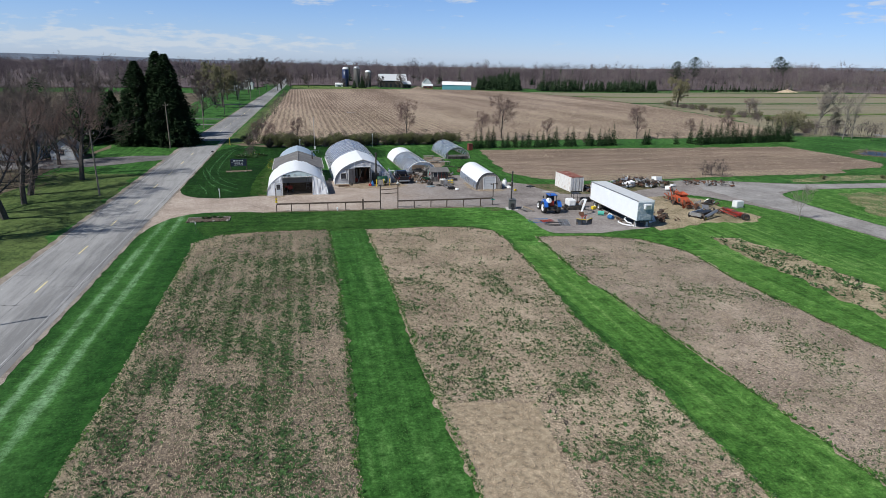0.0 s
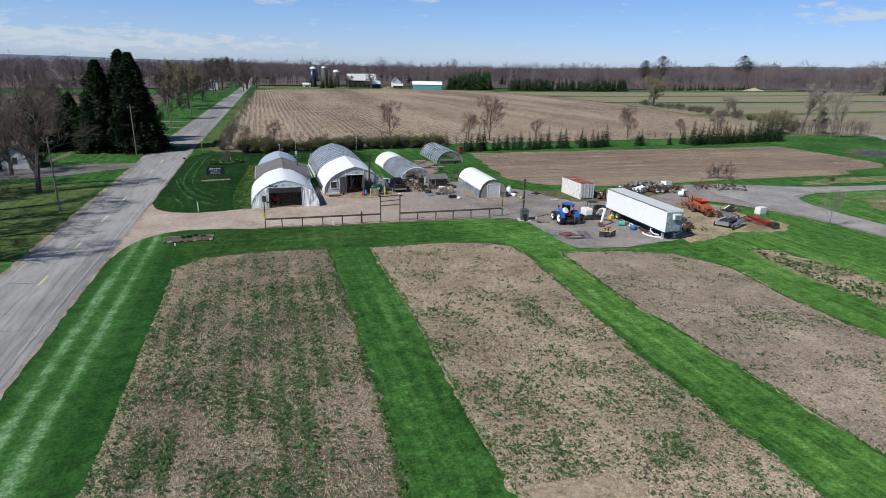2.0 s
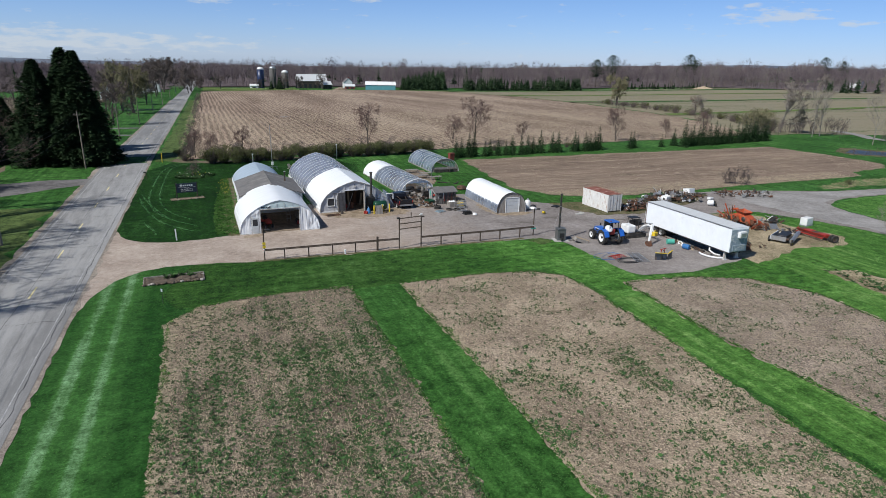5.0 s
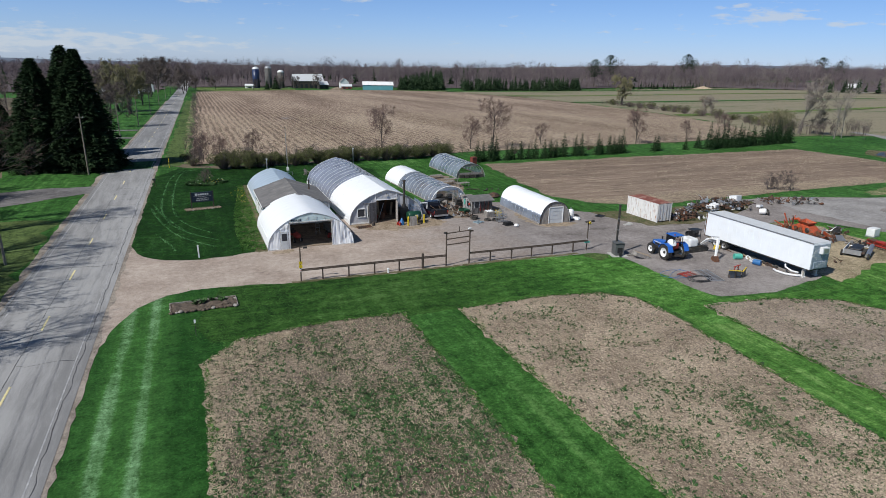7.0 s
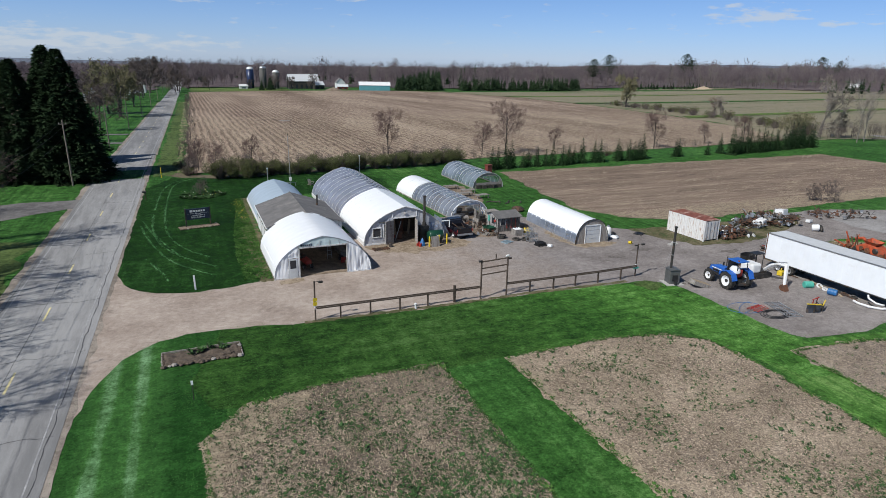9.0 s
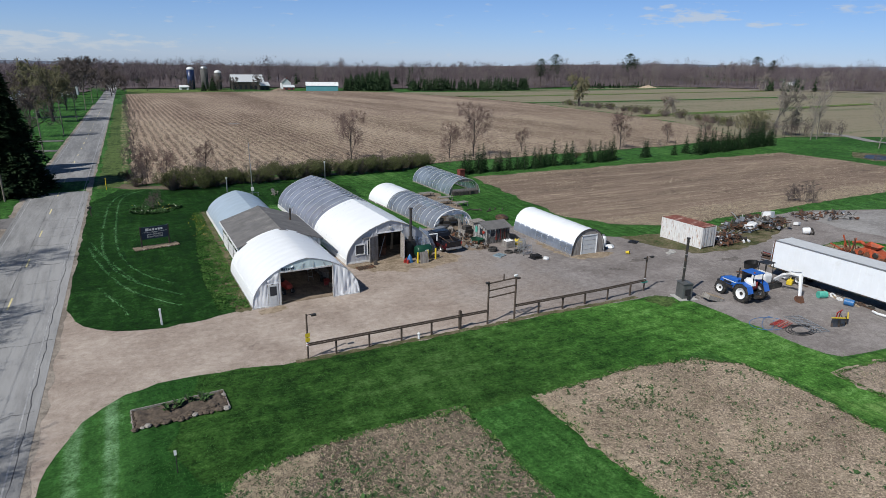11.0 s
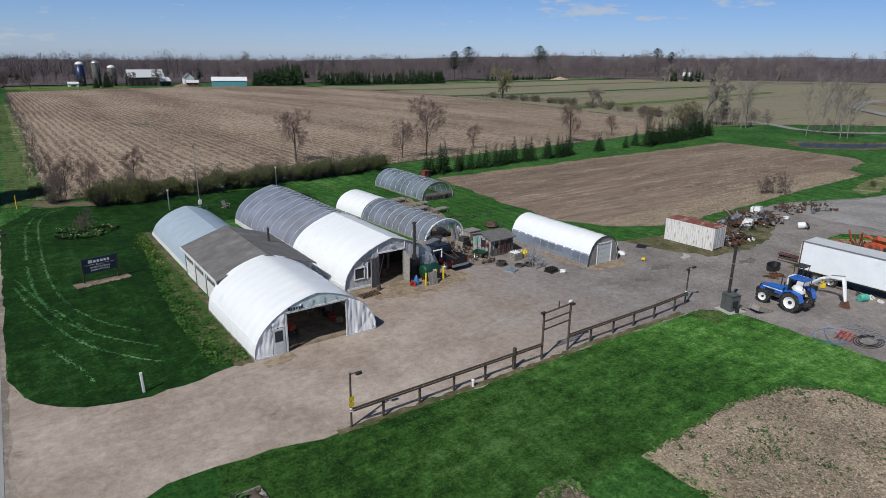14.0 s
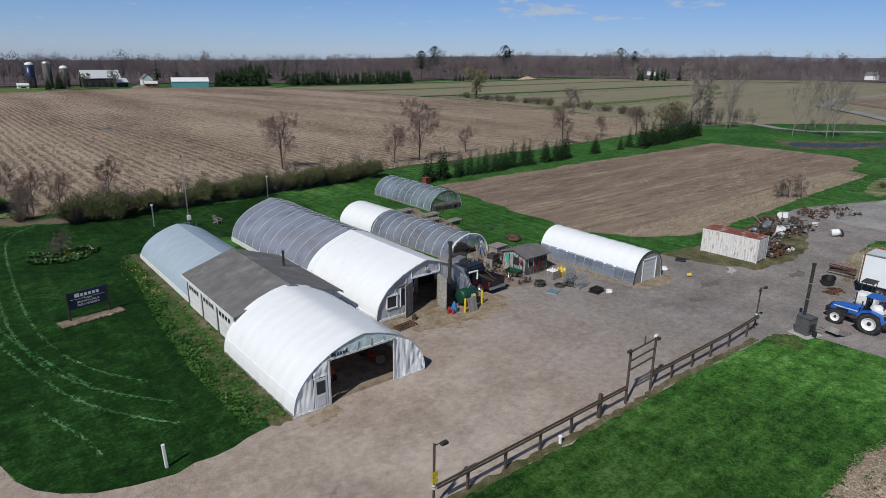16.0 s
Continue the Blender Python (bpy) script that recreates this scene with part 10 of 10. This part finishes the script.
def far_shed(name, x, y, turn, w, d, h, roof, wall_mat, roof_mat, label):
    """A long barn: w along x, the ridge along x."""
    ob = thing(name, pose(x, y, fall(x, y), 0, 0, turn), label, "barn")
    part("front_wall", Build().box(0, w, -0.1, 0.1, 0, h), wall_mat, ob)
    part("back_wall", Build().box(0, w, d - 0.1, d + 0.1, 0, h), wall_mat, ob)
    for xx in (0.0, w):
        part("gable_wall", Build().prism([(0, 0), (d, 0), (d, h), (d / 2, h + roof), (0, h)], -0.1, 0.1, pose(xx, 0, 0, 0, 0, 90)), wall_mat, ob)
    for s, ye in ((-1, -0.5), (1, d + 0.5)):
        ze = h - roof / (d / 2) * 0.5
        part("roof_slope", Build().add([(-0.5, ye, ze), (w + 0.5, ye, ze), (w + 0.5, d / 2, h + roof), (-0.5, d / 2, h + roof), (-0.5, ye, ze + 0.2), (w + 0.5, ye, ze + 0.2), (w + 0.5, d / 2, h + roof + 0.2), (-0.5, d / 2, h + roof + 0.2)],
             [(0, 3, 2, 1), (4, 5, 6, 7), (0, 1, 5, 4), (2, 3, 7, 6), (1, 2, 6, 5), (3, 0, 4, 7)]), roof_mat, ob)
    n = int(w / 4)
    for k in range(n):
        part("bay", Build().box(w * (k + 0.25) / n, w * (k + 0.75) / n, -0.14, -0.1, 0.3, h * 0.55), M_GLASS if wall_mat is not M_TEALROOF else wall_mat, ob)
    return ob


far_shed("dairy_barn", 79.5, 634, 2, 27, 12, 7.0, 5.5, M_DARK, M_SIDING, "long dark dairy barn with a pale metal roof")
far_shed("machine_shed", 134.5, 597, -14, 27, 12, 4.6, 2.6, M_TEALROOF, M_WHITE, "long teal machine shed with a white roof")
far_shed("calf_shed", 101.0, 622, 12, 8, 7, 4.0, 2.6, M_DARK, M_SIDING, "small dark calf shed beside the barn")
far_shed("feed_shed", 36.5, 634, 0, 7, 5, 2.4, 1.2, M_WHITE, M_WHITE, "low white shed below the silos")
far_shed("red_shed", 121.0, 622, -10, 9, 6, 2.6, 1.6, M_REDWOOD, M_SIDING, "low red shed near the farmyard")
b = Build().grid([[(112 + x * 1.0, 600 + y * 1.0, fall(112, 600) + 3.0 * max(0, 1 - math.hypot(x / 9, y / 5)) + 0.4 * noise.noise((x * .5, y * .5, 1)) - 0.3) for x in range(-10, 11)] for y in range(-6, 7)])
solo("earth_mound", b, M_DIRT, "brown earth mound in the far farmyard", "mound", smooth=True)
sheet("farmyard_grass", rag([(-5, 566), (60, 590), (76, 600), (76, 632), (-4, 650)], 5.0, 1.0, 6, 50), M_MEADOW, 0.12, "pale green grass before the far farm")
for k, (x, y, s) in enumerate(((60, 612, 0.75), (52, 606, 0.5))):
    o = copy_thing(spruce_b, pose(x, y, fall(x, y), 0, 0, k * 50))
    o.scale = (s, s, s)
house("far_house", 600, 470, 20, 12, 9, 5, 3, M_WHITE, M_SHINGLE, "white house beyond the highway", 3)
house("far_house", 720, 300, 0, 12, 9, 5, 3, M_WHITE, M_SHINGLE, "white house among far trees", 3)
b = Build().grid([[(438 + x * 2, 505 + y * 2, fall(438, 505) + 3.5 * max(0, 1 - math.hypot(x / 7, y / 4)) - 0.3) for x in range(-8, 9)] for y in range(-5, 6)])
solo("sand_mound", b, M_STRAW, "pale sand heap before the far woods", "mound", smooth=True)

# ---- weeds, stalks and grass tufts ----
def carpet(name, outline, n, size, mat, label, seed, keep, leaves=5, y_min=-1e9, y_max=1e9):
    """Small leafy clumps over a plot, thicker where the plot is weedy."""
    r = np.random.RandomState(seed)
    xs, ys = [p[0] for p in outline], [p[1] for p in outline]
    vs, fs, k = [], [], 0
    tries = 0
    while k < n and tries < n * 40:
        tries += 1
        x, y = r.uniform(min(xs), max(xs)), r.uniform(max(min(ys), y_min), min(max(ys), y_max))
        if not inside(x, y, outline) or r.rand() > keep(x, y):
            continue
        s = size * r.uniform(0.5, 1.5) * (1 + (r.rand() < 0.08) * 0.9)
        for j in range(leaves):
            a = r.uniform(0, 6.283)
            d = np.array([np.cos(a), np.sin(a)])
            ln, up = s * r.uniform(0.5, 1.1), s * r.uniform(0.15, 0.7)
            w = s * r.uniform(0.25, 0.5)
            base = len(vs)
            vs.append((x + d[0] * s * 0.1, y + d[1] * s * 0.1, 0.02))
            vs.append((x + d[0] * ln - d[1] * w, y + d[1] * ln + d[0] * w, 0.03 + up))
            vs.append((x + d[0] * ln + d[1] * w, y + d[1] * ln - d[0] * w, 0.03 + up * r.uniform(0.5, 1.2)))
            fs.append((base, base + 2, base + 1))
        k += 1
    return stuff_mesh(name, vs, fs, mat, label)


def litter(name, outline, n, length, mat, label, seed, keep, width=0.013, along=None, y_min=-1e9, y_max=1e9, z=0.02, land=0.0):
    """Dry stalks lying about."""
    r = np.random.RandomState(seed)
    xs, ys = [p[0] for p in outline], [p[1] for p in outline]
    vs, fs, k, tries = [], [], 0, 0
    while k < n and tries < n * 40:
        tries += 1
        x, y = r.uniform(min(xs), max(xs)), r.uniform(max(min(ys), y_min), min(max(ys), y_max))
        if not inside(x, y, outline) or r.rand() > keep(x, y):
            continue
        a = r.uniform(0, 6.283) if along is None or r.rand() < 0.35 else along + r.normal() * 0.35
        d = np.array([np.cos(a), np.sin(a)]) * length * r.uniform(0.4, 1.6) / 2
        w = np.array([-np.sin(a), np.cos(a)]) * width * r.uniform(0.6, 1.5)
        t = r.uniform(0, length * 0.35)
        b0 = len(vs)
        z = fall(x, y) + land if land else z
        vs += [(x - d[0] - w[0], y - d[1] - w[1], z), (x - d[0] + w[0], y - d[1] + w[1], z), (x + d[0] + w[0], y + d[1] + w[1], z + t), (x + d[0] - w[0], y + d[1] - w[1], z + t)]
        fs += [(b0, b0 + 3, b0 + 2), (b0, b0 + 2, b0 + 1)]
        k += 1
    return stuff_mesh(name, vs, fs, mat, label)


def n3(x, y, s, seed):
    return 0.5 + 0.5 * noise.noise((x / s, y / s, seed)) + 0.25 * noise.noise((x * 2.7 / s, y * 2.7 / s, seed + 5))


def weedy_a(x, y):
    """Green rows along the plot, bare pale tracks between, little at the far end."""
    rows = 0.5 + 0.5 * math.sin((x + 13) * 2 * math.pi / 1.55)
    far = min(max((84 - y) / 22, 0.10), 1)
    bare = 0.25 if (-9.2 < x < -7.6 and y < 46) or (-0.6 < x < 2.4 and 30 < y < 47) else 1.0
    return (max(0, n3(x, y, 5.0, 1) * 1.5 - 0.40) + 0.12) * (0.35 + 0.65 * rows) * far * bare


def weedy_b(x, y):
    t = 0.6 * max(0, n3(x, y, 3.4, 2) * 2.0 - 1.0) + 0.04
    if y < 48:
        t += 0.35 * max(0, n3(x, y, 3.0, 9) - 0.4)
    return 0 if (8.8 < x < 14.4 and 22 < y < 35.6) else (t + 0.03) * (0.35 if y > 62 else 1.0)


def weedy_c(x, y):
    return max(0, n3(x, y, 6.0, 3) * 1.8 - 0.85) + 0.04


carpet("weeds_west", FIELD_A, 42000, 0.092, M_WEED, "low green weeds in rows on the plot", 1, weedy_a, leaves=4, y_min=14)
carpet("weeds_middle", FIELD_B, 17000, 0.10, M_WEED, "scattered low green weeds on the plot", 2, weedy_b, leaves=4, y_min=14)
carpet("weeds_east", FIELD_C, 9000, 0.085, M_WEED, "scattered low green weeds on the plot", 3, weedy_c, leaves=4, y_min=14)
carpet("weeds_strip", FIELD_D, 1800, 0.17, M_WEED, "weeds in the dry strip", 4, lambda x, y: n3(x, y, 4, 4) ** 2, y_min=30)
litter("stalks_west", FIELD_A, 30000, 0.19, M_STALK, "dry broken stalks on the plot", 5, lambda x, y: n3(x, y, 4, 11) * 0.9, along=1.57, y_min=14)
litter("stalks_middle", FIELD_B, 30000, 0.20, M_STALK, "dry broken stalks on the plot", 6, lambda x, y: n3(x, y, 4, 12), along=2.2, y_min=14)
litter("stalks_east", FIELD_C, 24000, 0.19, M_STALK, "dry broken stalks on the plot", 7, lambda x, y: n3(x, y, 4, 13), along=2.2, y_min=20)
litter("dark_stalks", FIELD_A, 10000, 0.2, M_TWIG, "dark dead stems on the plot", 8, lambda x, y: n3(x, y, 5, 14), y_min=14)
litter("dark_stalks", FIELD_B, 6500, 0.2, M_TWIG, "dark dead stems on the plot", 9, lambda x, y: n3(x, y, 5, 15), y_min=14)
litter("dark_stalks", FIELD_C, 10000, 0.2, M_TWIG, "dark dead stems on the plot", 10, lambda x, y: n3(x, y, 5, 16), y_min=20)
litter("stalks_back", FIELD_E, 22000, 0.32, M_STALK, "pale straw on the tilled field", 17, lambda x, y: max(0.06, n3(x * 0.25, y, 2.2, 21) * 1.5 - 0.75) + (0.5 if y < 114.5 + 0.02 * x and x < 112 else 0), width=0.028, along=0.05)
def edge_gap(x, y, pts):
    """Metres to the nearest edge of an outline."""
    best = 1e9
    for (x0, y0), (x1, y1) in zip(pts, pts[1:] + pts[:1]):
        dx, dy = x1 - x0, y1 - y0
        t = min(max(((x - x0) * dx + (y - y0) * dy) / (dx * dx + dy * dy), 0), 1)
        best = min(best, math.hypot(x - x0 - t * dx, y - y0 - t * dy))
    return best


M_TUFT = woods_material("edge_grass", [(0.15, (0.018, 0.066, 0.012)), (0.5, (0.050, 0.125, 0.028)), (0.85, (0.12, 0.20, 0.055))], 2.0, 0.5)
for pts, nm, seed in ((FIELD_A, "edge_grass_west", 51), (FIELD_B, "edge_grass_middle", 52), (FIELD_C, "edge_grass_east", 53)):
    carpet(nm, pts, 4200, 0.085, M_TUFT, "grass creeping in over the edge of the plot", seed, lambda x, y: max(0.0, 1 - edge_gap(x, y, pts) / (0.15 + 1.1 * max(0, n3(x, y, 3.0, seed) - 0.3))), leaves=5, y_min=14)
litter("long_stalks", FIELD_B, 4500, 0.55, M_STALK, "long pale stalks lying across the plot", 44, lambda x, y: n3(x, y, 5, 34) ** 2, width=0.014, along=2.5, y_min=20)
litter("long_stalks", FIELD_C, 3000, 0.5, M_STALK, "long pale stalks lying across the plot", 45, lambda x, y: n3(x, y, 5, 35) ** 2, width=0.014, along=2.5, y_min=20)


def rim(pts, wide, seed):
    """Thick along the west edge of a plot, in ragged patches."""
    return lambda x, y: max(0.0, 1.0 - (x - pts(y)) / (wide * (0.4 + 1.2 * n3(x, y, 2.5, seed))))


litter("edge_straw", FIELD_A, 9000, 0.24, M_STALK, "pale straw gathered along the edge of the plot", 41, rim(lambda y: -13.5 + 0.008 * (y - 30), 1.3, 31), width=0.02, y_min=14)
litter("edge_straw", FIELD_B, 5000, 0.24, M_STALK, "pale straw gathered along the edge of the plot", 42, rim(lambda y: 8.2, 0.9, 32), width=0.02, y_min=14)
litter("corner_straw", [(-13.2, 76.5), (-10.5, 79.6), (-6, 80.4), (-7, 78.6), (-12.8, 72)], 2500, 0.26, M_STALK, "pale straw at the corner of the plot", 43, lambda x, y: n3(x, y, 2.0, 33), width=0.02)
F_NEAR = [(-13, 168), (-10, 300), (188, 300), (178, 225), (164, 196), (152, 176), (100, 170), (40, 168)]
litter("stubble_stalks", F_NEAR, 60000, 0.5, M_STALK, "pale cut corn stalks in rows", 18, lambda x, y: (0.35 + 0.65 * (0.5 + 0.5 * math.sin((x + 0.6 * math.sin(y * 0.05)) * 2 * math.pi / 2.3))) * n3(x, y, 12, 22) * (1 - 0.6 * (y - 168) / 132), width=0.04, along=1.55, land=0.11)
STRAW = [(8.9, 35.6), (14.9, 34.9), (13.7, 26.8), (13.5, 22), (8.9, 22)]
litter("straw", STRAW, 7000, 0.25, M_STALK, "loose pale straw", 11, lambda x, y: 1.0, z=0.03)
for k, (x, y) in enumerate(((15.4, 36.3), (15.8, 34.9), (16.2, 35.3), (15.5, 33.2), (15.7, 31.8), (16.9, 30.2), (12.9, 42.5), (13.6, 41.2))):
    b = Build()
    for j in range(3):
        b.tube([(0, 0, 0), (rnd.uniform(-.15, .15), rnd.uniform(-.15, .15), 0.25), (rnd.uniform(-.4, .4), rnd.uniform(-.4, .4), 0.5)], [0.03, 0.02, 0.01], 4)
    solo("dead_plant_stem", b, M_BARK, "dark dead plant stem standing on the plot", "stem", "dead stems", m=pose(x, y, 0.01))


def inside_many(x, y, pts):
    c = np.zeros(len(x), bool)
    for (x0, y0), (x1, y1) in zip(pts, pts[-1:] + pts[:-1]):
        if y0 != y1:
            c ^= ((y0 > y) != (y1 > y)) & (x < (x1 - x0) * (y - y0) / (y1 - y0) + x0)
    return c


carpet("edge_strip_grass", [(-5.6, 103), (-8.2, 103.2), (-8.4, 112), (-7.8, 122), (-6.8, 132), (-6.0, 141), (-5.2, 141)], 5200, 0.10, M_TUFT, "thin grass growing over the worn strip", 54, lambda x, y: 0.25 + 0.75 * n3(x, y, 1.6, 55), leaves=4)
BED = [(-15.5, 86.6), (-9.8, 86.8), (-9.9, 89.4), (-15.5, 89.2)]
SIGN_BED = [(-14.2, 124.4), (-9.2, 125.4), (-9.4, 127), (-14.4, 126)]
SOFT = [(-5.2, 102.8), (-6.6, 103.3), (-7.0, 112), (-6.0, 122), (-5.0, 132), (-4.8, 141), (4, 141), (4, 103)]
BARE = [rounded(YARD, 1), FIELD_A, FIELD_B, FIELD_C, FIELD_D, FIELD_E, BED, SIGN_BED,
        SOFT, [(5, 110), (17, 110), (16, 141), (4, 141)],
        [(20, 119), (26.6, 119), (25.6, 141), (19, 141)], [(31.6, 137), (38.2, 137), (38.0, 151.5), (31.4, 151.5)],
        [(47.8, 74.2), (47.3, 92), (62, 94), (66, 92), (67.5, 79), (57, 77.3)], [(26.8, 124), (30.5, 130), (31.2, 140), (27.4, 141)]]


def turf(name, plots, size, seed, label, mat, fade=None):
    """Short grass blades over the lawn; plots are (x0, x1, y0, y1, blades to the square metre); they thin out from the first x of fade to the second."""
    r = np.random.RandomState(seed)
    spots = []
    for x0, x1, y0, y1, per in plots:
        n = int((x1 - x0) * (y1 - y0) * per)
        q = np.stack([r.uniform(x0, x1, n), r.uniform(y0, y1, n)], 1)
        ax, ay = r.normal(0, 1, n), r.normal(0, 1, n)
        thin = r.rand(n) if fade else None
        keep = q[:, 0] + 0.15 * ax > road_x(q[:, 1]) + 4.3
        for pts in BARE:
            soft = 0.55 if pts is SOFT else 0.3
            keep &= ~inside_many(q[:, 0] + soft * ax, q[:, 1] + soft * ay, pts)
        if fade:
            keep &= thin > np.clip((q[:, 0] - fade[0]) / (fade[1] - fade[0]), 0, 1)
        spots.append(q[keep])
    c = np.concatenate(spots)
    n = len(c)
    vs = np.zeros((n, 3, 3))
    a = r.uniform(0, 6.283, n)
    s = size * r.uniform(0.6, 1.5, n)
    d = np.stack([np.cos(a), np.sin(a)], 1)
    q = np.stack([-d[:, 1], d[:, 0]], 1)
    vs[:, 0, :2] = c - q * s[:, None] * 0.22
    vs[:, 1, :2] = c + q * s[:, None] * 0.22
    vs[:, 2, :2], vs[:, 2, 2] = c + d * s[:, None] * r.uniform(0.3, 0.9, n)[:, None], 0.012 + s * r.uniform(0.2, 0.5, n)
    return stuff_mesh(name, vs.reshape(-1, 3), np.arange(n * 3).reshape(n, 3), mat, label)


M_BLADE = woods_material("grass_blades", [(0.15, (0.012, 0.050, 0.008)), (0.5, (0.040, 0.118, 0.024)), (0.85, (0.100, 0.200, 0.056))], 2.2, 0.6, 0.3)
# blades darkened the same way, their shade held in the colour
M_SHADEBLADE = woods_material("shade_green_blades", [(0.15, (0.004, 0.019, 0.0025)), (0.5, (0.011, 0.043, 0.006)), (0.85, (0.026, 0.072, 0.014))], 2.2, 0.6)
# lit copy of the grass blades, sun brightness painted in
M_SUNBLADE = woods_material("sunlit_grass_blades", [(0.15, (0.0216, 0.0756, 0.011)), (0.5, (0.072, 0.162, 0.0308)), (0.85, (0.168, 0.265, 0.0748))], 2.2, 0.6, 0.3)
turf("verge_turf", [(-20.6, -13.2, 14, 80, 55)], 0.07, 36, "short mown verge grass blades", M_BLADE)
turf("lawn_turf", [(-20.6, 50, 80, 93, 110), (-13.2, 50, 14, 80, 110)], 0.075, 31, "short mown grass blades", M_BLADE, (8, 48))
turf("lane_turf", [(6, 60, 14, 93, 110)], 0.075, 34, "short light green grass blades", M_SUNBLADE, (48, 8))
turf("sign_lawn_turf", [(-20.0, -4, 93, 156, 80), (-4, 18.5, 140, 157, 60)], 0.08, 33, "short deep green grass blades", M_SHADEBLADE)
turf("back_lawn_turf", [(18.5, 45, 93, 156, 60), (45, 136, 107, 156, 25)], 0.10, 32, "short mown grass blades", M_BLADE)
turf("east_lawn_turf", [(60, 82, 30, 100, 80), (84, 96, 50, 95, 50)], 0.11, 35, "short mown grass blades", M_BLADE)
